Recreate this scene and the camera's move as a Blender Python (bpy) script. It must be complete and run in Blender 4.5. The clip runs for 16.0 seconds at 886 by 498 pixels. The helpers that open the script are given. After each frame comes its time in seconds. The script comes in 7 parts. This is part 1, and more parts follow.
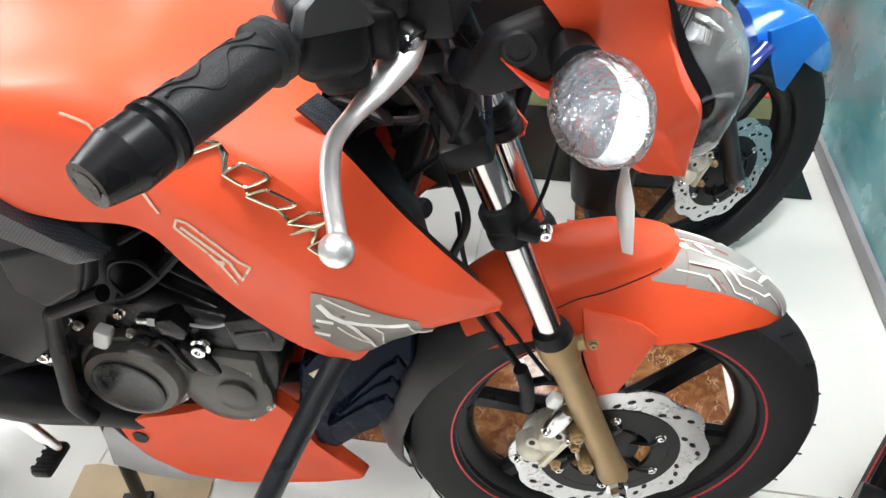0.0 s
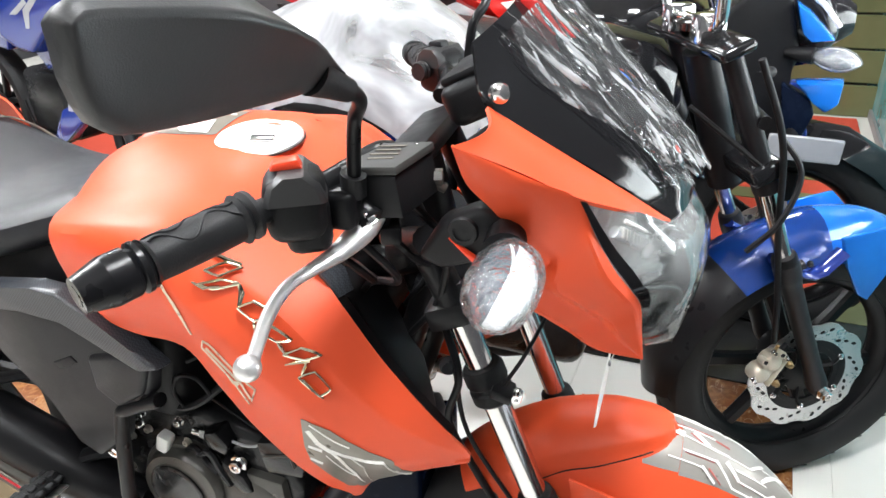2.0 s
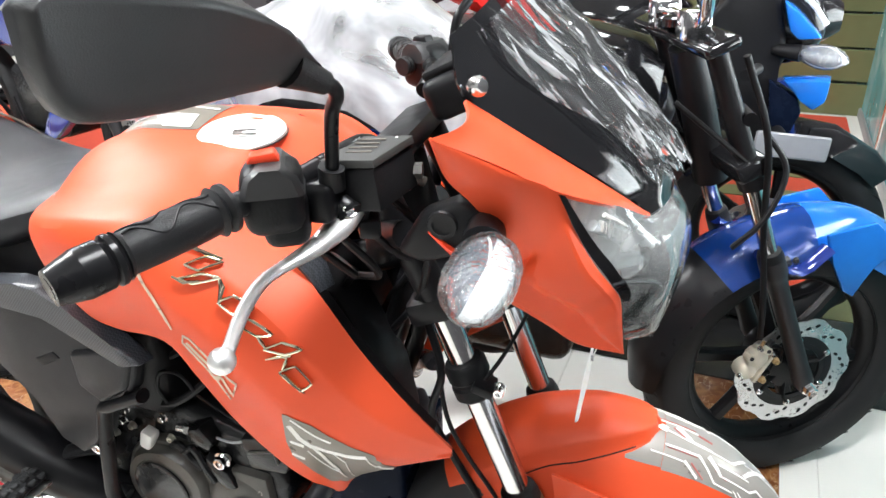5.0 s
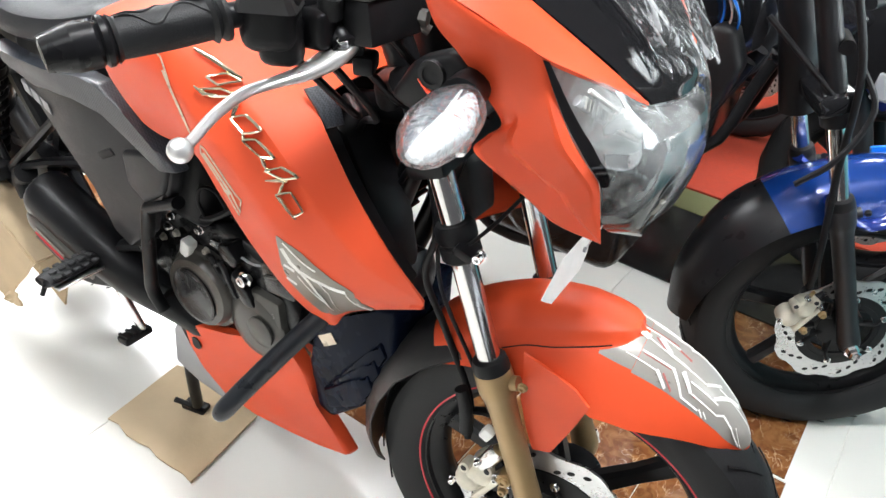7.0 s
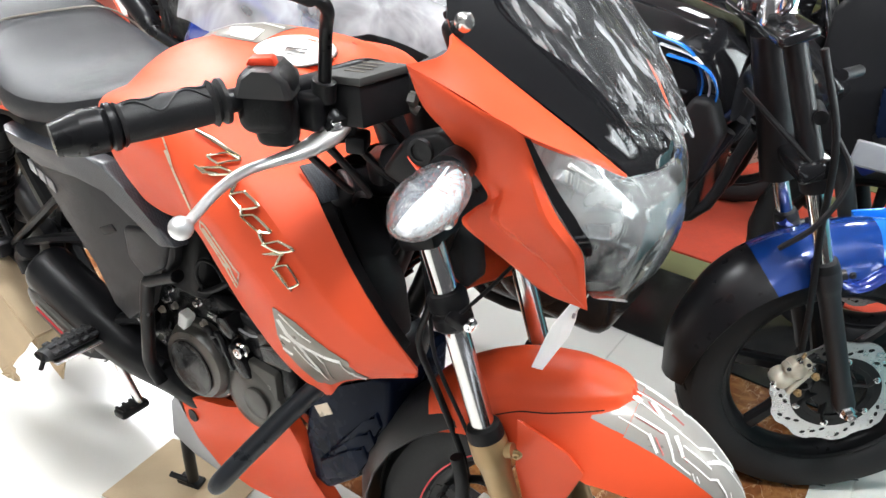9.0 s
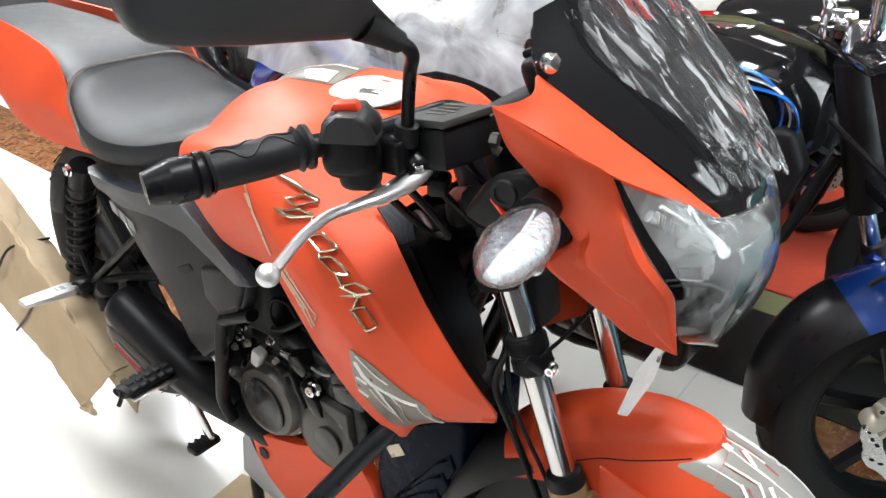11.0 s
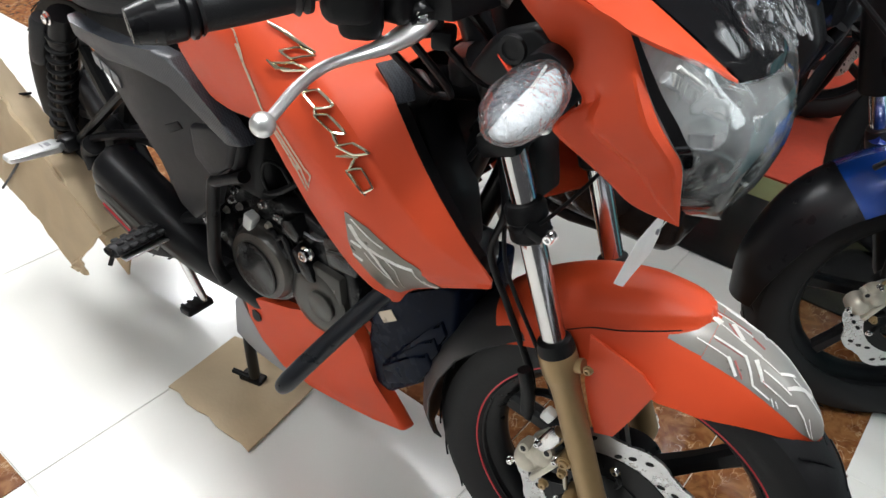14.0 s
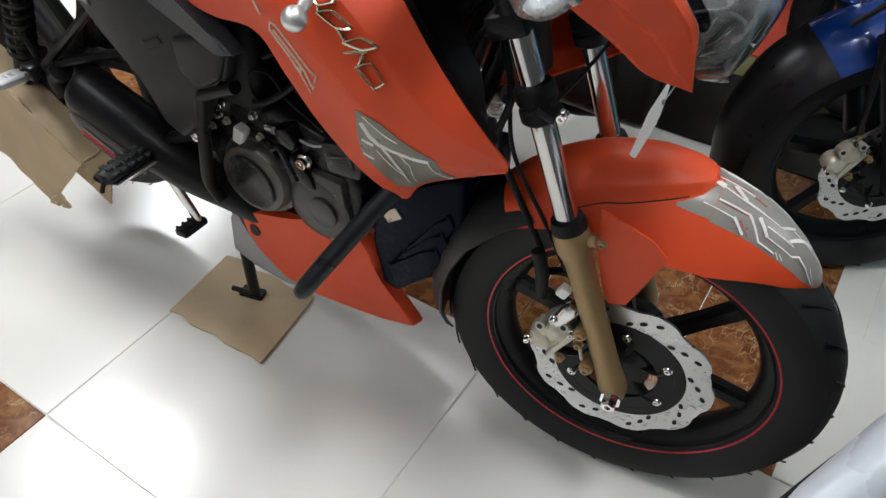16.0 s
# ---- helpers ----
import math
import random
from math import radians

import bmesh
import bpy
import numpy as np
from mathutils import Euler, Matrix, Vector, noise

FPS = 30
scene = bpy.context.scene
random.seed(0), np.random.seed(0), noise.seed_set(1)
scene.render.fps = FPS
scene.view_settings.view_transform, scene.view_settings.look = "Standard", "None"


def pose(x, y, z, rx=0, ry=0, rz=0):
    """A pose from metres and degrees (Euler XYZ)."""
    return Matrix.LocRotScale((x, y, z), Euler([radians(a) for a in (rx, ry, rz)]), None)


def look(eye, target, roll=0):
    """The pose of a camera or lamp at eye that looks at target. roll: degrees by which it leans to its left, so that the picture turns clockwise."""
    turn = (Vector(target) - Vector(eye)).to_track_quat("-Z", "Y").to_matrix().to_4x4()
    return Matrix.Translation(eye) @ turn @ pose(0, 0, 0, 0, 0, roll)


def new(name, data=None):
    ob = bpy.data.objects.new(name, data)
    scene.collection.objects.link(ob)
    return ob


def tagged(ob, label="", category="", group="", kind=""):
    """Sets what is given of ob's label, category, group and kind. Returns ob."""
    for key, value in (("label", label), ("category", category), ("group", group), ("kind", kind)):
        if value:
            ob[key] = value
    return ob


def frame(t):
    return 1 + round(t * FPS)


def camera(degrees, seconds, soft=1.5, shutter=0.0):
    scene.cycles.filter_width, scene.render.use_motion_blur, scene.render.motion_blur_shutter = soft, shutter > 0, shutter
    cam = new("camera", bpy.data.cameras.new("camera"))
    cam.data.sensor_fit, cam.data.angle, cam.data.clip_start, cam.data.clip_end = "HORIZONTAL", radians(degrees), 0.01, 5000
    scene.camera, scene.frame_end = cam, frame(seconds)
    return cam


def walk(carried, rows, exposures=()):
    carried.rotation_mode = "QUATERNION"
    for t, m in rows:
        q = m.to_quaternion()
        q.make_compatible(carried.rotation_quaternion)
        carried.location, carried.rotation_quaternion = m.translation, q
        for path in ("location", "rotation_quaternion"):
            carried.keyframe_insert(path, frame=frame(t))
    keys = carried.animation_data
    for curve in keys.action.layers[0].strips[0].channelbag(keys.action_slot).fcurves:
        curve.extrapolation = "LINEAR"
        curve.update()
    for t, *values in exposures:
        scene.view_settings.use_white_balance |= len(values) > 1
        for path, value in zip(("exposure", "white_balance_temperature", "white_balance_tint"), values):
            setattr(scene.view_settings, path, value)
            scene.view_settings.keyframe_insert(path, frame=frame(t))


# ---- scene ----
cam = camera(62.38, 16.0)
PATH = [
    (0, (-0.2085, -0.6808, 1.2147), (-0.2362, 0.0782, 0.5642), -1.44),
    (0.5, (-0.1197, -0.7308, 1.2153), (-0.2912, 0.0188, 0.576), 0.33),
    (1, (-0.0685, -0.7575, 1.2179), (-0.28, -0.0073, 0.5914), -0.82),
    (1.5, (-0.0416, -0.7494, 1.2288), (-0.2393, 0.0231, 0.6253), -1.60),
    (2, (-0.0247, -0.7476, 1.2587), (-0.2705, 0.1091, 0.8052), -2.43),
    (2.5, (-0.0187, -0.752, 1.2665), (-0.2808, 0.1208, 0.8548), -2.58),
    (3, (-0.0192, -0.7482, 1.2645), (-0.2608, 0.132, 0.856), -2.40),
    (3.2, (-0.0184, -0.7492, 1.265), (-0.2509, 0.1349, 0.8598), -2.40),
    (5.3, (-0.0091, -0.7448, 1.2507), (-0.251, 0.1048, 0.7821), -1.94),
    (5.5, (0.0019, -0.7504, 1.2479), (-0.2497, 0.0913, 0.7701), -1.82),
    (6, (0.0013, -0.7159, 1.2291), (-0.245, 0.104, 0.7122), -0.62),
    (6.5, (0.0355, -0.691, 1.2171), (-0.2398, 0.0884, 0.6542), 1.17),
    (7, (0.1188, -0.7329, 1.2247), (-0.2342, 0.0066, 0.6515), 4.17),
    (7.5, (0.1329, -0.753, 1.2312), (-0.2381, -0.0204, 0.6606), 4.64),
    (8, (0.1346, -0.7516, 1.238), (-0.2374, 0.0123, 0.7106), 4.09),
    (8.5, (0.1399, -0.7585, 1.245), (-0.2309, 0.0157, 0.732), 3.69),
    (9, (0.134, -0.7476, 1.2403), (-0.2433, 0.0348, 0.745), 3.13),
    (9.5, (0.1333, -0.7439, 1.2475), (-0.281, 0.0482, 0.7992), 0.64),
    (9.7, (0.1265, -0.7445, 1.2471), (-0.3026, 0.0443, 0.807), 0.43),
    (11.8, (0.0982, -0.7433, 1.2377), (-0.3593, -0.0081, 0.7376), 0.32),
    (12, (0.0969, -0.7435, 1.2343), (-0.3514, -0.0138, 0.7181), 1.10),
    (12.5, (0.0952, -0.7418, 1.2309), (-0.3272, -0.0275, 0.6729), 2.03),
    (13, (0.0874, -0.7388, 1.2253), (-0.3209, -0.0364, 0.6422), 2.58),
    (13.5, (0.088, -0.7388, 1.2177), (-0.3046, -0.0421, 0.6173), 3.10),
    (14, (0.09, -0.7401, 1.2186), (-0.304, -0.0444, 0.618), 3.05),
    (14.5, (0.1023, -0.742, 1.2162), (-0.288, -0.0582, 0.5997), 2.23),
    (15, (0.1093, -0.7399, 1.2128), (-0.2763, -0.1249, 0.5251), 0.59),
    (15.5, (0.0963, -0.7685, 1.2056), (-0.2294, -0.1423, 0.4973), 2.05),
    (16, (0.0407, -0.7967, 1.2127), (-0.2615, -0.1445, 0.5175), 0.53),
]
walk(cam, [(t, look(eye, target, roll)) for t, eye, target, roll in PATH],
     exposures=[(0.0, 0.80), (3.2, 0.94), (5.3, 0.90), (9.7, 0.80), (12.0, 0.20), (14.5, 0.0), (15.3, -0.42), (16.0, -0.35)])

# showroom axes: the motorcycle's body, the tiles and the walls share them
ROOM = pose(-0.14, 0, 0) @ pose(0, 0, 0, 0, 0, -8.0) @ pose(0.14, 0, 0)

# ---------------------------------------------------------------- world and lamps
world = bpy.data.worlds.new("world")
scene.world = world
world.use_nodes = True
world.node_tree.nodes["Background"].inputs[0].default_value = (0.8, 0.9, 1.0, 1)
world.node_tree.nodes["Background"].inputs[1].default_value = 0.25


def ceiling_lamp(x, y, z, w, d, watts, tint=(0.95, 0.98, 1.0)):
    lamp = bpy.data.lights.new("lamp", "AREA")
    lamp.shape, lamp.size, lamp.size_y, lamp.energy, lamp.color = "RECTANGLE", w, d, watts, tint
    ob = new("lamp", lamp)
    ob.matrix_world = ROOM @ pose(x, y, z)
    return ob


LAMPS = [(-2.75, 0.10, 0.6, 0.6, 80), (-1.55, 1.75, 0.6, 0.6, 15), (-1.6, -1.5, 0.6, 0.6, 17),
         (-4.2, 1.9, 0.6, 0.6, 50), (-0.2, 2.6, 0.6, 0.6, 11), (0.0, -2.3, 0.6, 0.6, 12), (0.24, -0.22, 0.4, 0.4, 34)]
for lx, ly, lw, ld, watts in LAMPS:
    ceiling_lamp(lx, ly, 2.86, lw, ld, watts)


# ---------------------------------------------------------------- materials
def mat(name, base, rough=0.5, metal=0.0, noise_amt=0.08, scale=30.0, bump=0.0, bump_scale=200.0, coat=0.0, spec=0.5, rough_var=0.08):
    m = bpy.data.materials.new(name)
    m.use_nodes = True
    nt = m.node_tree
    p = nt.nodes["Principled BSDF"]
    p.inputs["Roughness"].default_value, p.inputs["Metallic"].default_value = rough, metal
    p.inputs["Coat Weight"].default_value = coat
    p.inputs["Coat Roughness"].default_value = 0.06
    p.inputs["Specular IOR Level"].default_value = spec
    tc = nt.nodes.new("ShaderNodeTexCoord")
    n1 = nt.nodes.new("ShaderNodeTexNoise")
    n1.inputs["Scale"].default_value, n1.inputs["Detail"].default_value = scale, 6
    n2 = nt.nodes.new("ShaderNodeTexNoise")
    n2.inputs["Scale"].default_value = scale / 9
    for n in (n1, n2):
        nt.links.new(tc.outputs["Object"], n.inputs["Vector"])
    add = nt.nodes.new("ShaderNodeMath")
    add.operation = "ADD"
    nt.links.new(n1.outputs[0], add.inputs[0])
    nt.links.new(n2.outputs[0], add.inputs[1])
    mr = nt.nodes.new("ShaderNodeMapRange")
    mr.inputs["From Min"].default_value, mr.inputs["From Max"].default_value = 0.6, 1.4
    mr.inputs["To Min"].default_value, mr.inputs["To Max"].default_value = 1 - noise_amt, 1 + noise_amt
    nt.links.new(add.outputs[0], mr.inputs[0])
    mix = nt.nodes.new("ShaderNodeMix")
    mix.data_type, mix.blend_type = "RGBA", "MULTIPLY"
    mix.inputs["Factor"].default_value = 1
    mix.inputs["A"].default_value = (*base, 1)
    nt.links.new(mr.outputs[0], mix.inputs["B"])
    nt.links.new(mix.outputs["Result"], p.inputs["Base Color"])
    rr = nt.nodes.new("ShaderNodeMapRange")
    rr.inputs["From Min"].default_value, rr.inputs["From Max"].default_value = 0.6, 1.4
    rr.inputs["To Min"].default_value, rr.inputs["To Max"].default_value = max(0.02, rough - rough_var), min(1, rough + rough_var)
    nt.links.new(add.outputs[0], rr.inputs[0])
    nt.links.new(rr.outputs[0], p.inputs["Roughness"])
    if bump:
        nb = nt.nodes.new("ShaderNodeTexNoise")
        nb.inputs["Scale"].default_value, nb.inputs["Detail"].default_value = bump_scale, 4
        nt.links.new(tc.outputs["Object"], nb.inputs["Vector"])
        b = nt.nodes.new("ShaderNodeBump")
        b.inputs["Strength"].default_value, b.inputs["Distance"].default_value = bump, 0.002
        nt.links.new(nb.outputs[0], b.inputs["Height"])
        nt.links.new(b.outputs[0], p.inputs["Normal"])
    return m


def pattern(m, kind, base2, scale, amount=1.0, rotate=(0, 0, 0), lo=0.45, hi=0.55, stretch=(1, 1, 1)):
    """Lays a second colour over a material in a wave, voronoi or noise pattern."""
    nt = m.node_tree
    p = nt.nodes["Principled BSDF"]
    old = p.inputs["Base Color"].links[0].from_socket
    tc = nt.nodes.new("ShaderNodeTexCoord")
    mp = nt.nodes.new("ShaderNodeMapping")
    mp.inputs["Rotation"].default_value = [radians(a) for a in rotate]
    mp.inputs["Scale"].default_value = stretch
    nt.links.new(tc.outputs["Object"], mp.inputs[0])
    tex = nt.nodes.new({"wave": "ShaderNodeTexWave", "noise": "ShaderNodeTexNoise", "voronoi": "ShaderNodeTexVoronoi", "crack": "ShaderNodeTexVoronoi", "check": "ShaderNodeTexChecker"}[kind])
    tex.inputs["Scale"].default_value = scale
    if kind == "noise":
        tex.inputs["Detail"].default_value = 8
        tex.inputs["Distortion"].default_value = 1.5
    if kind in ("voronoi", "crack"):
        tex.feature = "DISTANCE_TO_EDGE"
    if kind == "crack":
        # broken veins: the cells are warped, and noise lets only some of them through
        wn = nt.nodes.new("ShaderNodeTexNoise")
        wn.inputs["Scale"].default_value, wn.inputs["Detail"].default_value = scale * 0.8, 5
        nt.links.new(mp.outputs[0], wn.inputs["Vector"])
        wa = nt.nodes.new("ShaderNodeVectorMath")
        wa.operation = "MULTIPLY_ADD"
        wa.inputs[1].default_value = (0.12, 0.12, 0.12)
        nt.links.new(wn.outputs["Color"], wa.inputs[0])
        nt.links.new(mp.outputs[0], wa.inputs[2])
        nt.links.new(wa.outputs[0], tex.inputs["Vector"])
    else:
        nt.links.new(mp.outputs[0], tex.inputs["Vector"])
    mr = nt.nodes.new("ShaderNodeMapRange")
    mr.inputs["From Min"].default_value, mr.inputs["From Max"].default_value = lo, hi
    mr.inputs["To Max"].default_value = amount
    nt.links.new(tex.outputs["Fac" if kind == "check" else 0], mr.inputs[0])
    if kind == "crack":
        gate = nt.nodes.new("ShaderNodeMapRange")
        gate.inputs["From Min"].default_value, gate.inputs["From Max"].default_value = 0.45, 0.6
        gate.inputs["To Max"].default_value = 1
        gn = nt.nodes.new("ShaderNodeTexNoise")
        gn.inputs["Scale"].default_value = scale * 0.7
        nt.links.new(mp.outputs[0], gn.inputs["Vector"])
        nt.links.new(gn.outputs[0], gate.inputs[0])
        mul = nt.nodes.new("ShaderNodeMath")
        mul.operation = "MULTIPLY"
        nt.links.new(mr.outputs[0], mul.inputs[0])
        nt.links.new(gate.outputs[0], mul.inputs[1])
        mr = mul
    mix = nt.nodes.new("ShaderNodeMix")
    mix.data_type = "RGBA"
    nt.links.new(mr.outputs[0], mix.inputs["Factor"])
    nt.links.new(old, mix.inputs["A"])
    mix.inputs["B"].default_value = (*base2, 1)
    nt.links.new(mix.outputs["Result"], p.inputs["Base Color"])
    return m


def clear(name, tint, gloss_mix=0.12, rough=0.05, haze=0.0, crease=0.0, crease_scale=25.0, haze_tint=(0.8, 0.82, 0.85), stretch=(1, 1, 1), lean=0.0, edge=(0.45, 0.7), warp=2.0):
    """See-through film or lens: transparent, with a glossy coat, creases and some milky haze, which can hold painted
    glints.
    """
    m = bpy.data.materials.new(name)
    m.use_nodes = True
    nt = m.node_tree
    nt.nodes.remove(nt.nodes["Principled BSDF"])
    out = nt.nodes["Material Output"]
    tr, gl, di = (nt.nodes.new("ShaderNodeBsdf" + k) for k in ("Transparent", "Glossy", "Diffuse"))
    tr.inputs[0].default_value = (*tint, 1)
    gl.inputs["Roughness"].default_value = rough
    di.inputs[0].default_value = (*haze_tint, 1)
    fr = nt.nodes.new("ShaderNodeFresnel")
    fr.inputs[0].default_value = 1.45
    add = nt.nodes.new("ShaderNodeMath")
    add.inputs[1].default_value = gloss_mix
    nt.links.new(fr.outputs[0], add.inputs[0])
    a, b = nt.nodes.new("ShaderNodeMixShader"), nt.nodes.new("ShaderNodeMixShader")
    nt.links.new(tr.outputs[0], a.inputs[1])
    nt.links.new(di.outputs[0], a.inputs[2])
    a.inputs[0].default_value = haze
    nt.links.new(add.outputs[0], b.inputs[0])
    nt.links.new(a.outputs[0], b.inputs[1])
    nt.links.new(gl.outputs[0], b.inputs[2])
    nt.links.new(b.outputs[0], out.inputs[0])
    if crease:
        tc = nt.nodes.new("ShaderNodeTexCoord")
        n = nt.nodes.new("ShaderNodeTexNoise")
        n.inputs["Scale"].default_value, n.inputs["Detail"].default_value, n.inputs["Distortion"].default_value = crease_scale, 3, warp
        mp = nt.nodes.new("ShaderNodeMapping")
        mp.vector_type = "TEXTURE"
        mp.inputs["Rotation"].default_value, mp.inputs["Scale"].default_value = (0, radians(lean), 0), stretch
        nt.links.new(tc.outputs["Object"], mp.inputs[0])
        nt.links.new(mp.outputs[0], n.inputs["Vector"])
        bp = nt.nodes.new("ShaderNodeBump")
        bp.inputs["Strength"].default_value, bp.inputs["Distance"].default_value = crease, 0.01
        nt.links.new(n.outputs[0], bp.inputs["Height"])
        for s in (gl, di, fr):
            nt.links.new(bp.outputs[0], s.inputs["Normal"])
        # haze follows the crease noise, so its white streaks paint glints on folds
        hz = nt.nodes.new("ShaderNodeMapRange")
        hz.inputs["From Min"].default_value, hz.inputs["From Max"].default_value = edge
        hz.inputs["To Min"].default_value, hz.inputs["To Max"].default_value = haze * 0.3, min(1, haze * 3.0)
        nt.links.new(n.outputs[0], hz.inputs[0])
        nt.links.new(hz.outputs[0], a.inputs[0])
    return m


ORANGE = mat("matte_orange_paint", (0.74, 0.080, 0.023), 0.48, 0, 0.05, 20, 0.06, 900, spec=0.36)
BLACK = mat("black_plastic", (0.007, 0.007, 0.008), 0.48, 0, 0.25, 60, 0.15, 500, spec=0.22)
SATIN = mat("satin_black_metal", (0.008, 0.008, 0.009), 0.32, 0.0, 0.25, 40, 0.05, 300, spec=0.2)
GLOSSBLACK = mat("gloss_black_paint", (0.008, 0.008, 0.009), 0.07, 0, 0.1, 30, spec=0.5, rough_var=0.03)
RUBBER = mat("tyre_rubber", (0.014, 0.014, 0.015), 0.62, 0, 0.3, 50, 0.2, 300, spec=0.3)
GRIP = mat("grip_rubber", (0.009, 0.009, 0.010), 0.5, 0, 0.2, 60, 0.25, 700, spec=0.3)
GREYPANEL = mat("dark_grey_plastic", (0.012, 0.012, 0.014), 0.44, 0, 0.15, 40, 0.15, 800, spec=0.30)
MIRRORGREY = mat("mirror_grey_plastic", (0.030, 0.030, 0.031), 0.40, 0, 0.12, 40, 0.12, 900, spec=0.5)
NAVY = mat("navy_black_plastic", (0.004, 0.007, 0.017), 0.26, 0, 0.2, 40, 0.03, 300, spec=0.05)
CARBON = pattern(mat("carbon_look_plastic", (0.018, 0.020, 0.025), 0.40, 0, 0.1, 50, spec=0.5), "check", (0.050, 0.055, 0.065), 420, 1.0, (0, 0, 0), 0.4, 0.6)
SEAT = mat("seat_vinyl", (0.010, 0.011, 0.014), 0.42, 0, 0.15, 40, 0.35, 650, spec=0.4)
FORKCHROME = mat("brushed_hard_chrome", (0.66, 0.65, 0.64), 0.15, 1.0, 0.10, 30, 0.02, 200, rough_var=0.05)
CHROME = mat("chrome", (0.86, 0.86, 0.86), 0.08, 1.0, 0.03, 30, rough_var=0.04)
LEVERALU = mat("satin_aluminium", (0.80, 0.80, 0.79), 0.36, 0.85, 0.08, 70, 0.1, 500)
ALU = mat("polished_aluminium", (0.78, 0.78, 0.77), 0.22, 1.0, 0.06, 50)
CASTALU = mat("cast_aluminium", (0.62, 0.60, 0.54), 0.38, 0.9, 0.15, 80, 0.2, 400)
STEEL = mat("disc_steel", (0.62, 0.62, 0.62), 0.3, 0.9, 0.1, 150)
BRASS = mat("gold_painted_fork", (0.36, 0.245, 0.12), 0.42, 0.45, 0.08, 40, 0.08, 500)
GOLDCHROME = mat("champagne_chrome", (0.83, 0.76, 0.58), 0.1, 1.0, 0.03, 40, rough_var=0.04)
FENDERSILVER = mat("pale_silver_decal_film", (0.36, 0.34, 0.31), 0.33, 0.3, 0.06, 60)
DECALGREY = mat("grey_decal_film", (0.20, 0.18, 0.15), 0.35, 0.3, 0.06, 60)
DECALWHITE = mat("white_decal_film", (0.82, 0.80, 0.76), 0.3, 0, 0.04, 60)
DECALBEIGE = mat("beige_decal_film", (0.60, 0.50, 0.38), 0.3, 0.3, 0.05, 60)
REDLINE = mat("red_rim_tape", (0.62, 0.03, 0.045), 0.4, 0, 0.06, 60)
PINKLINE = mat("faded_red_decal_film", (0.42, 0.10, 0.09), 0.35, 0.1, 0.06, 60)
REDPLASTIC = mat("red_switch_plastic", (0.80, 0.06, 0.02), 0.35, 0, 0.04, 40)
ENGINE = mat("engine_black_enamel", (0.014, 0.014, 0.015), 0.22, 0.2, 0.3, 60, 0.2, 260, spec=0.3)
ENGINEGREY = mat("engine_cover_grey", (0.062, 0.059, 0.053), 0.32, 0.2, 0.3, 40, 0.15, 300)
LIDGREY = mat("grey_lid_plastic", (0.040, 0.040, 0.038), 0.6, 0, 0.15, 60)
GREYPAINT = mat("silver_grey_paint", (0.30, 0.30, 0.31), 0.4, 0.2, 0.08, 40)
LAMPWHITE = mat("translucent_lamp_white", (0.66, 0.69, 0.71), 0.22, 0.0, 0.30, 70, 0.8, 160)
WHITE = mat("white_plastic", (0.80, 0.80, 0.77), 0.4, 0, 0.04, 40)
PAPER = mat("paper_tag", (0.88, 0.88, 0.85), 0.7, 0, 0.05, 60)
MIDBLUE = mat("darker_blue", (0.005, 0.036, 0.20), 0.16, 0.2, 0.06, 60, coat=0.8)
BLUE = mat("metallic_blue_paint", (0.010, 0.155, 0.60), 0.16, 0.2, 0.06, 60, coat=0.8)
DEEPBLUE = mat("deep_blue_paint", (0.012, 0.03, 0.20), 0.14, 0.2, 0.06, 60, coat=0.8)
RED = mat("gloss_red_paint", (0.55, 0.015, 0.012), 0.14, 0, 0.06, 60, coat=0.8)
FORKBLACK = mat("black_fork_paint", (0.016, 0.016, 0.018), 0.36, 0.0, 0.1, 50, spec=0.35)
CARD = pattern(mat("cardboard", (0.54, 0.41, 0.26), 0.85, 0, 0.14, 14, 0.35, 120), "noise", (0.64, 0.51, 0.35), 3.0, 0.6, (0, 0, 0), 0.4, 0.65)
TILE = mat("white_vitrified_tile", (0.80, 0.785, 0.74), 0.19, 0, 0.025, 4, 0.0, coat=0.0, spec=0.5, rough_var=0.04)
GROUT = mat("grey_grout", (0.74, 0.72, 0.67), 0.8, 0, 0.2, 60)
GRANITE = pattern(pattern(mat("brown_granite", (0.17, 0.06, 0.022), 0.14, 0, 0.45, 55), "noise", (0.30, 0.14, 0.05), 20, 0.8, (0, 0, 0), 0.45, 0.62), "crack", (0.62, 0.42, 0.26), 30, 0.7, (0, 0, 20), 0.050, 0.0, (1, 0.6, 1))
CARPET = mat("red_orange_carpet", (0.58, 0.07, 0.035), 0.9, 0, 0.12, 60, 0.6, 500)
OLIVE = mat("olive_shutter_paint", (0.16, 0.17, 0.075), 0.45, 0.1, 0.12, 10)
PLASTER = mat("white_plaster", (0.52, 0.52, 0.50), 0.8, 0, 0.04, 6, 0.2, 90)
TEAL = pattern(mat("teal_printed_film", (0.10, 0.36, 0.40), 0.25, 0, 0.2, 6, coat=0.2), "noise", (0.36, 0.62, 0.64), 2.2, 0.7, (0, 0, 0), 0.42, 0.6)
SHEET = clear("white_plastic_sheet", (0.95, 0.96, 0.97), 0.04, 0.3, 0.26, 0.45, 5.0, (0.52, 0.53, 0.56), (1, 1, 1), 0.0, (0.3, 0.7))
WRAP = clear("clear_wrapping_film", (0.98, 0.98, 0.98), 0.06, 0.04, 0.07, 0.9, 75.0, (0.85, 0.86, 0.87), (1, 1, 1), 0.0, (0.5, 0.66))
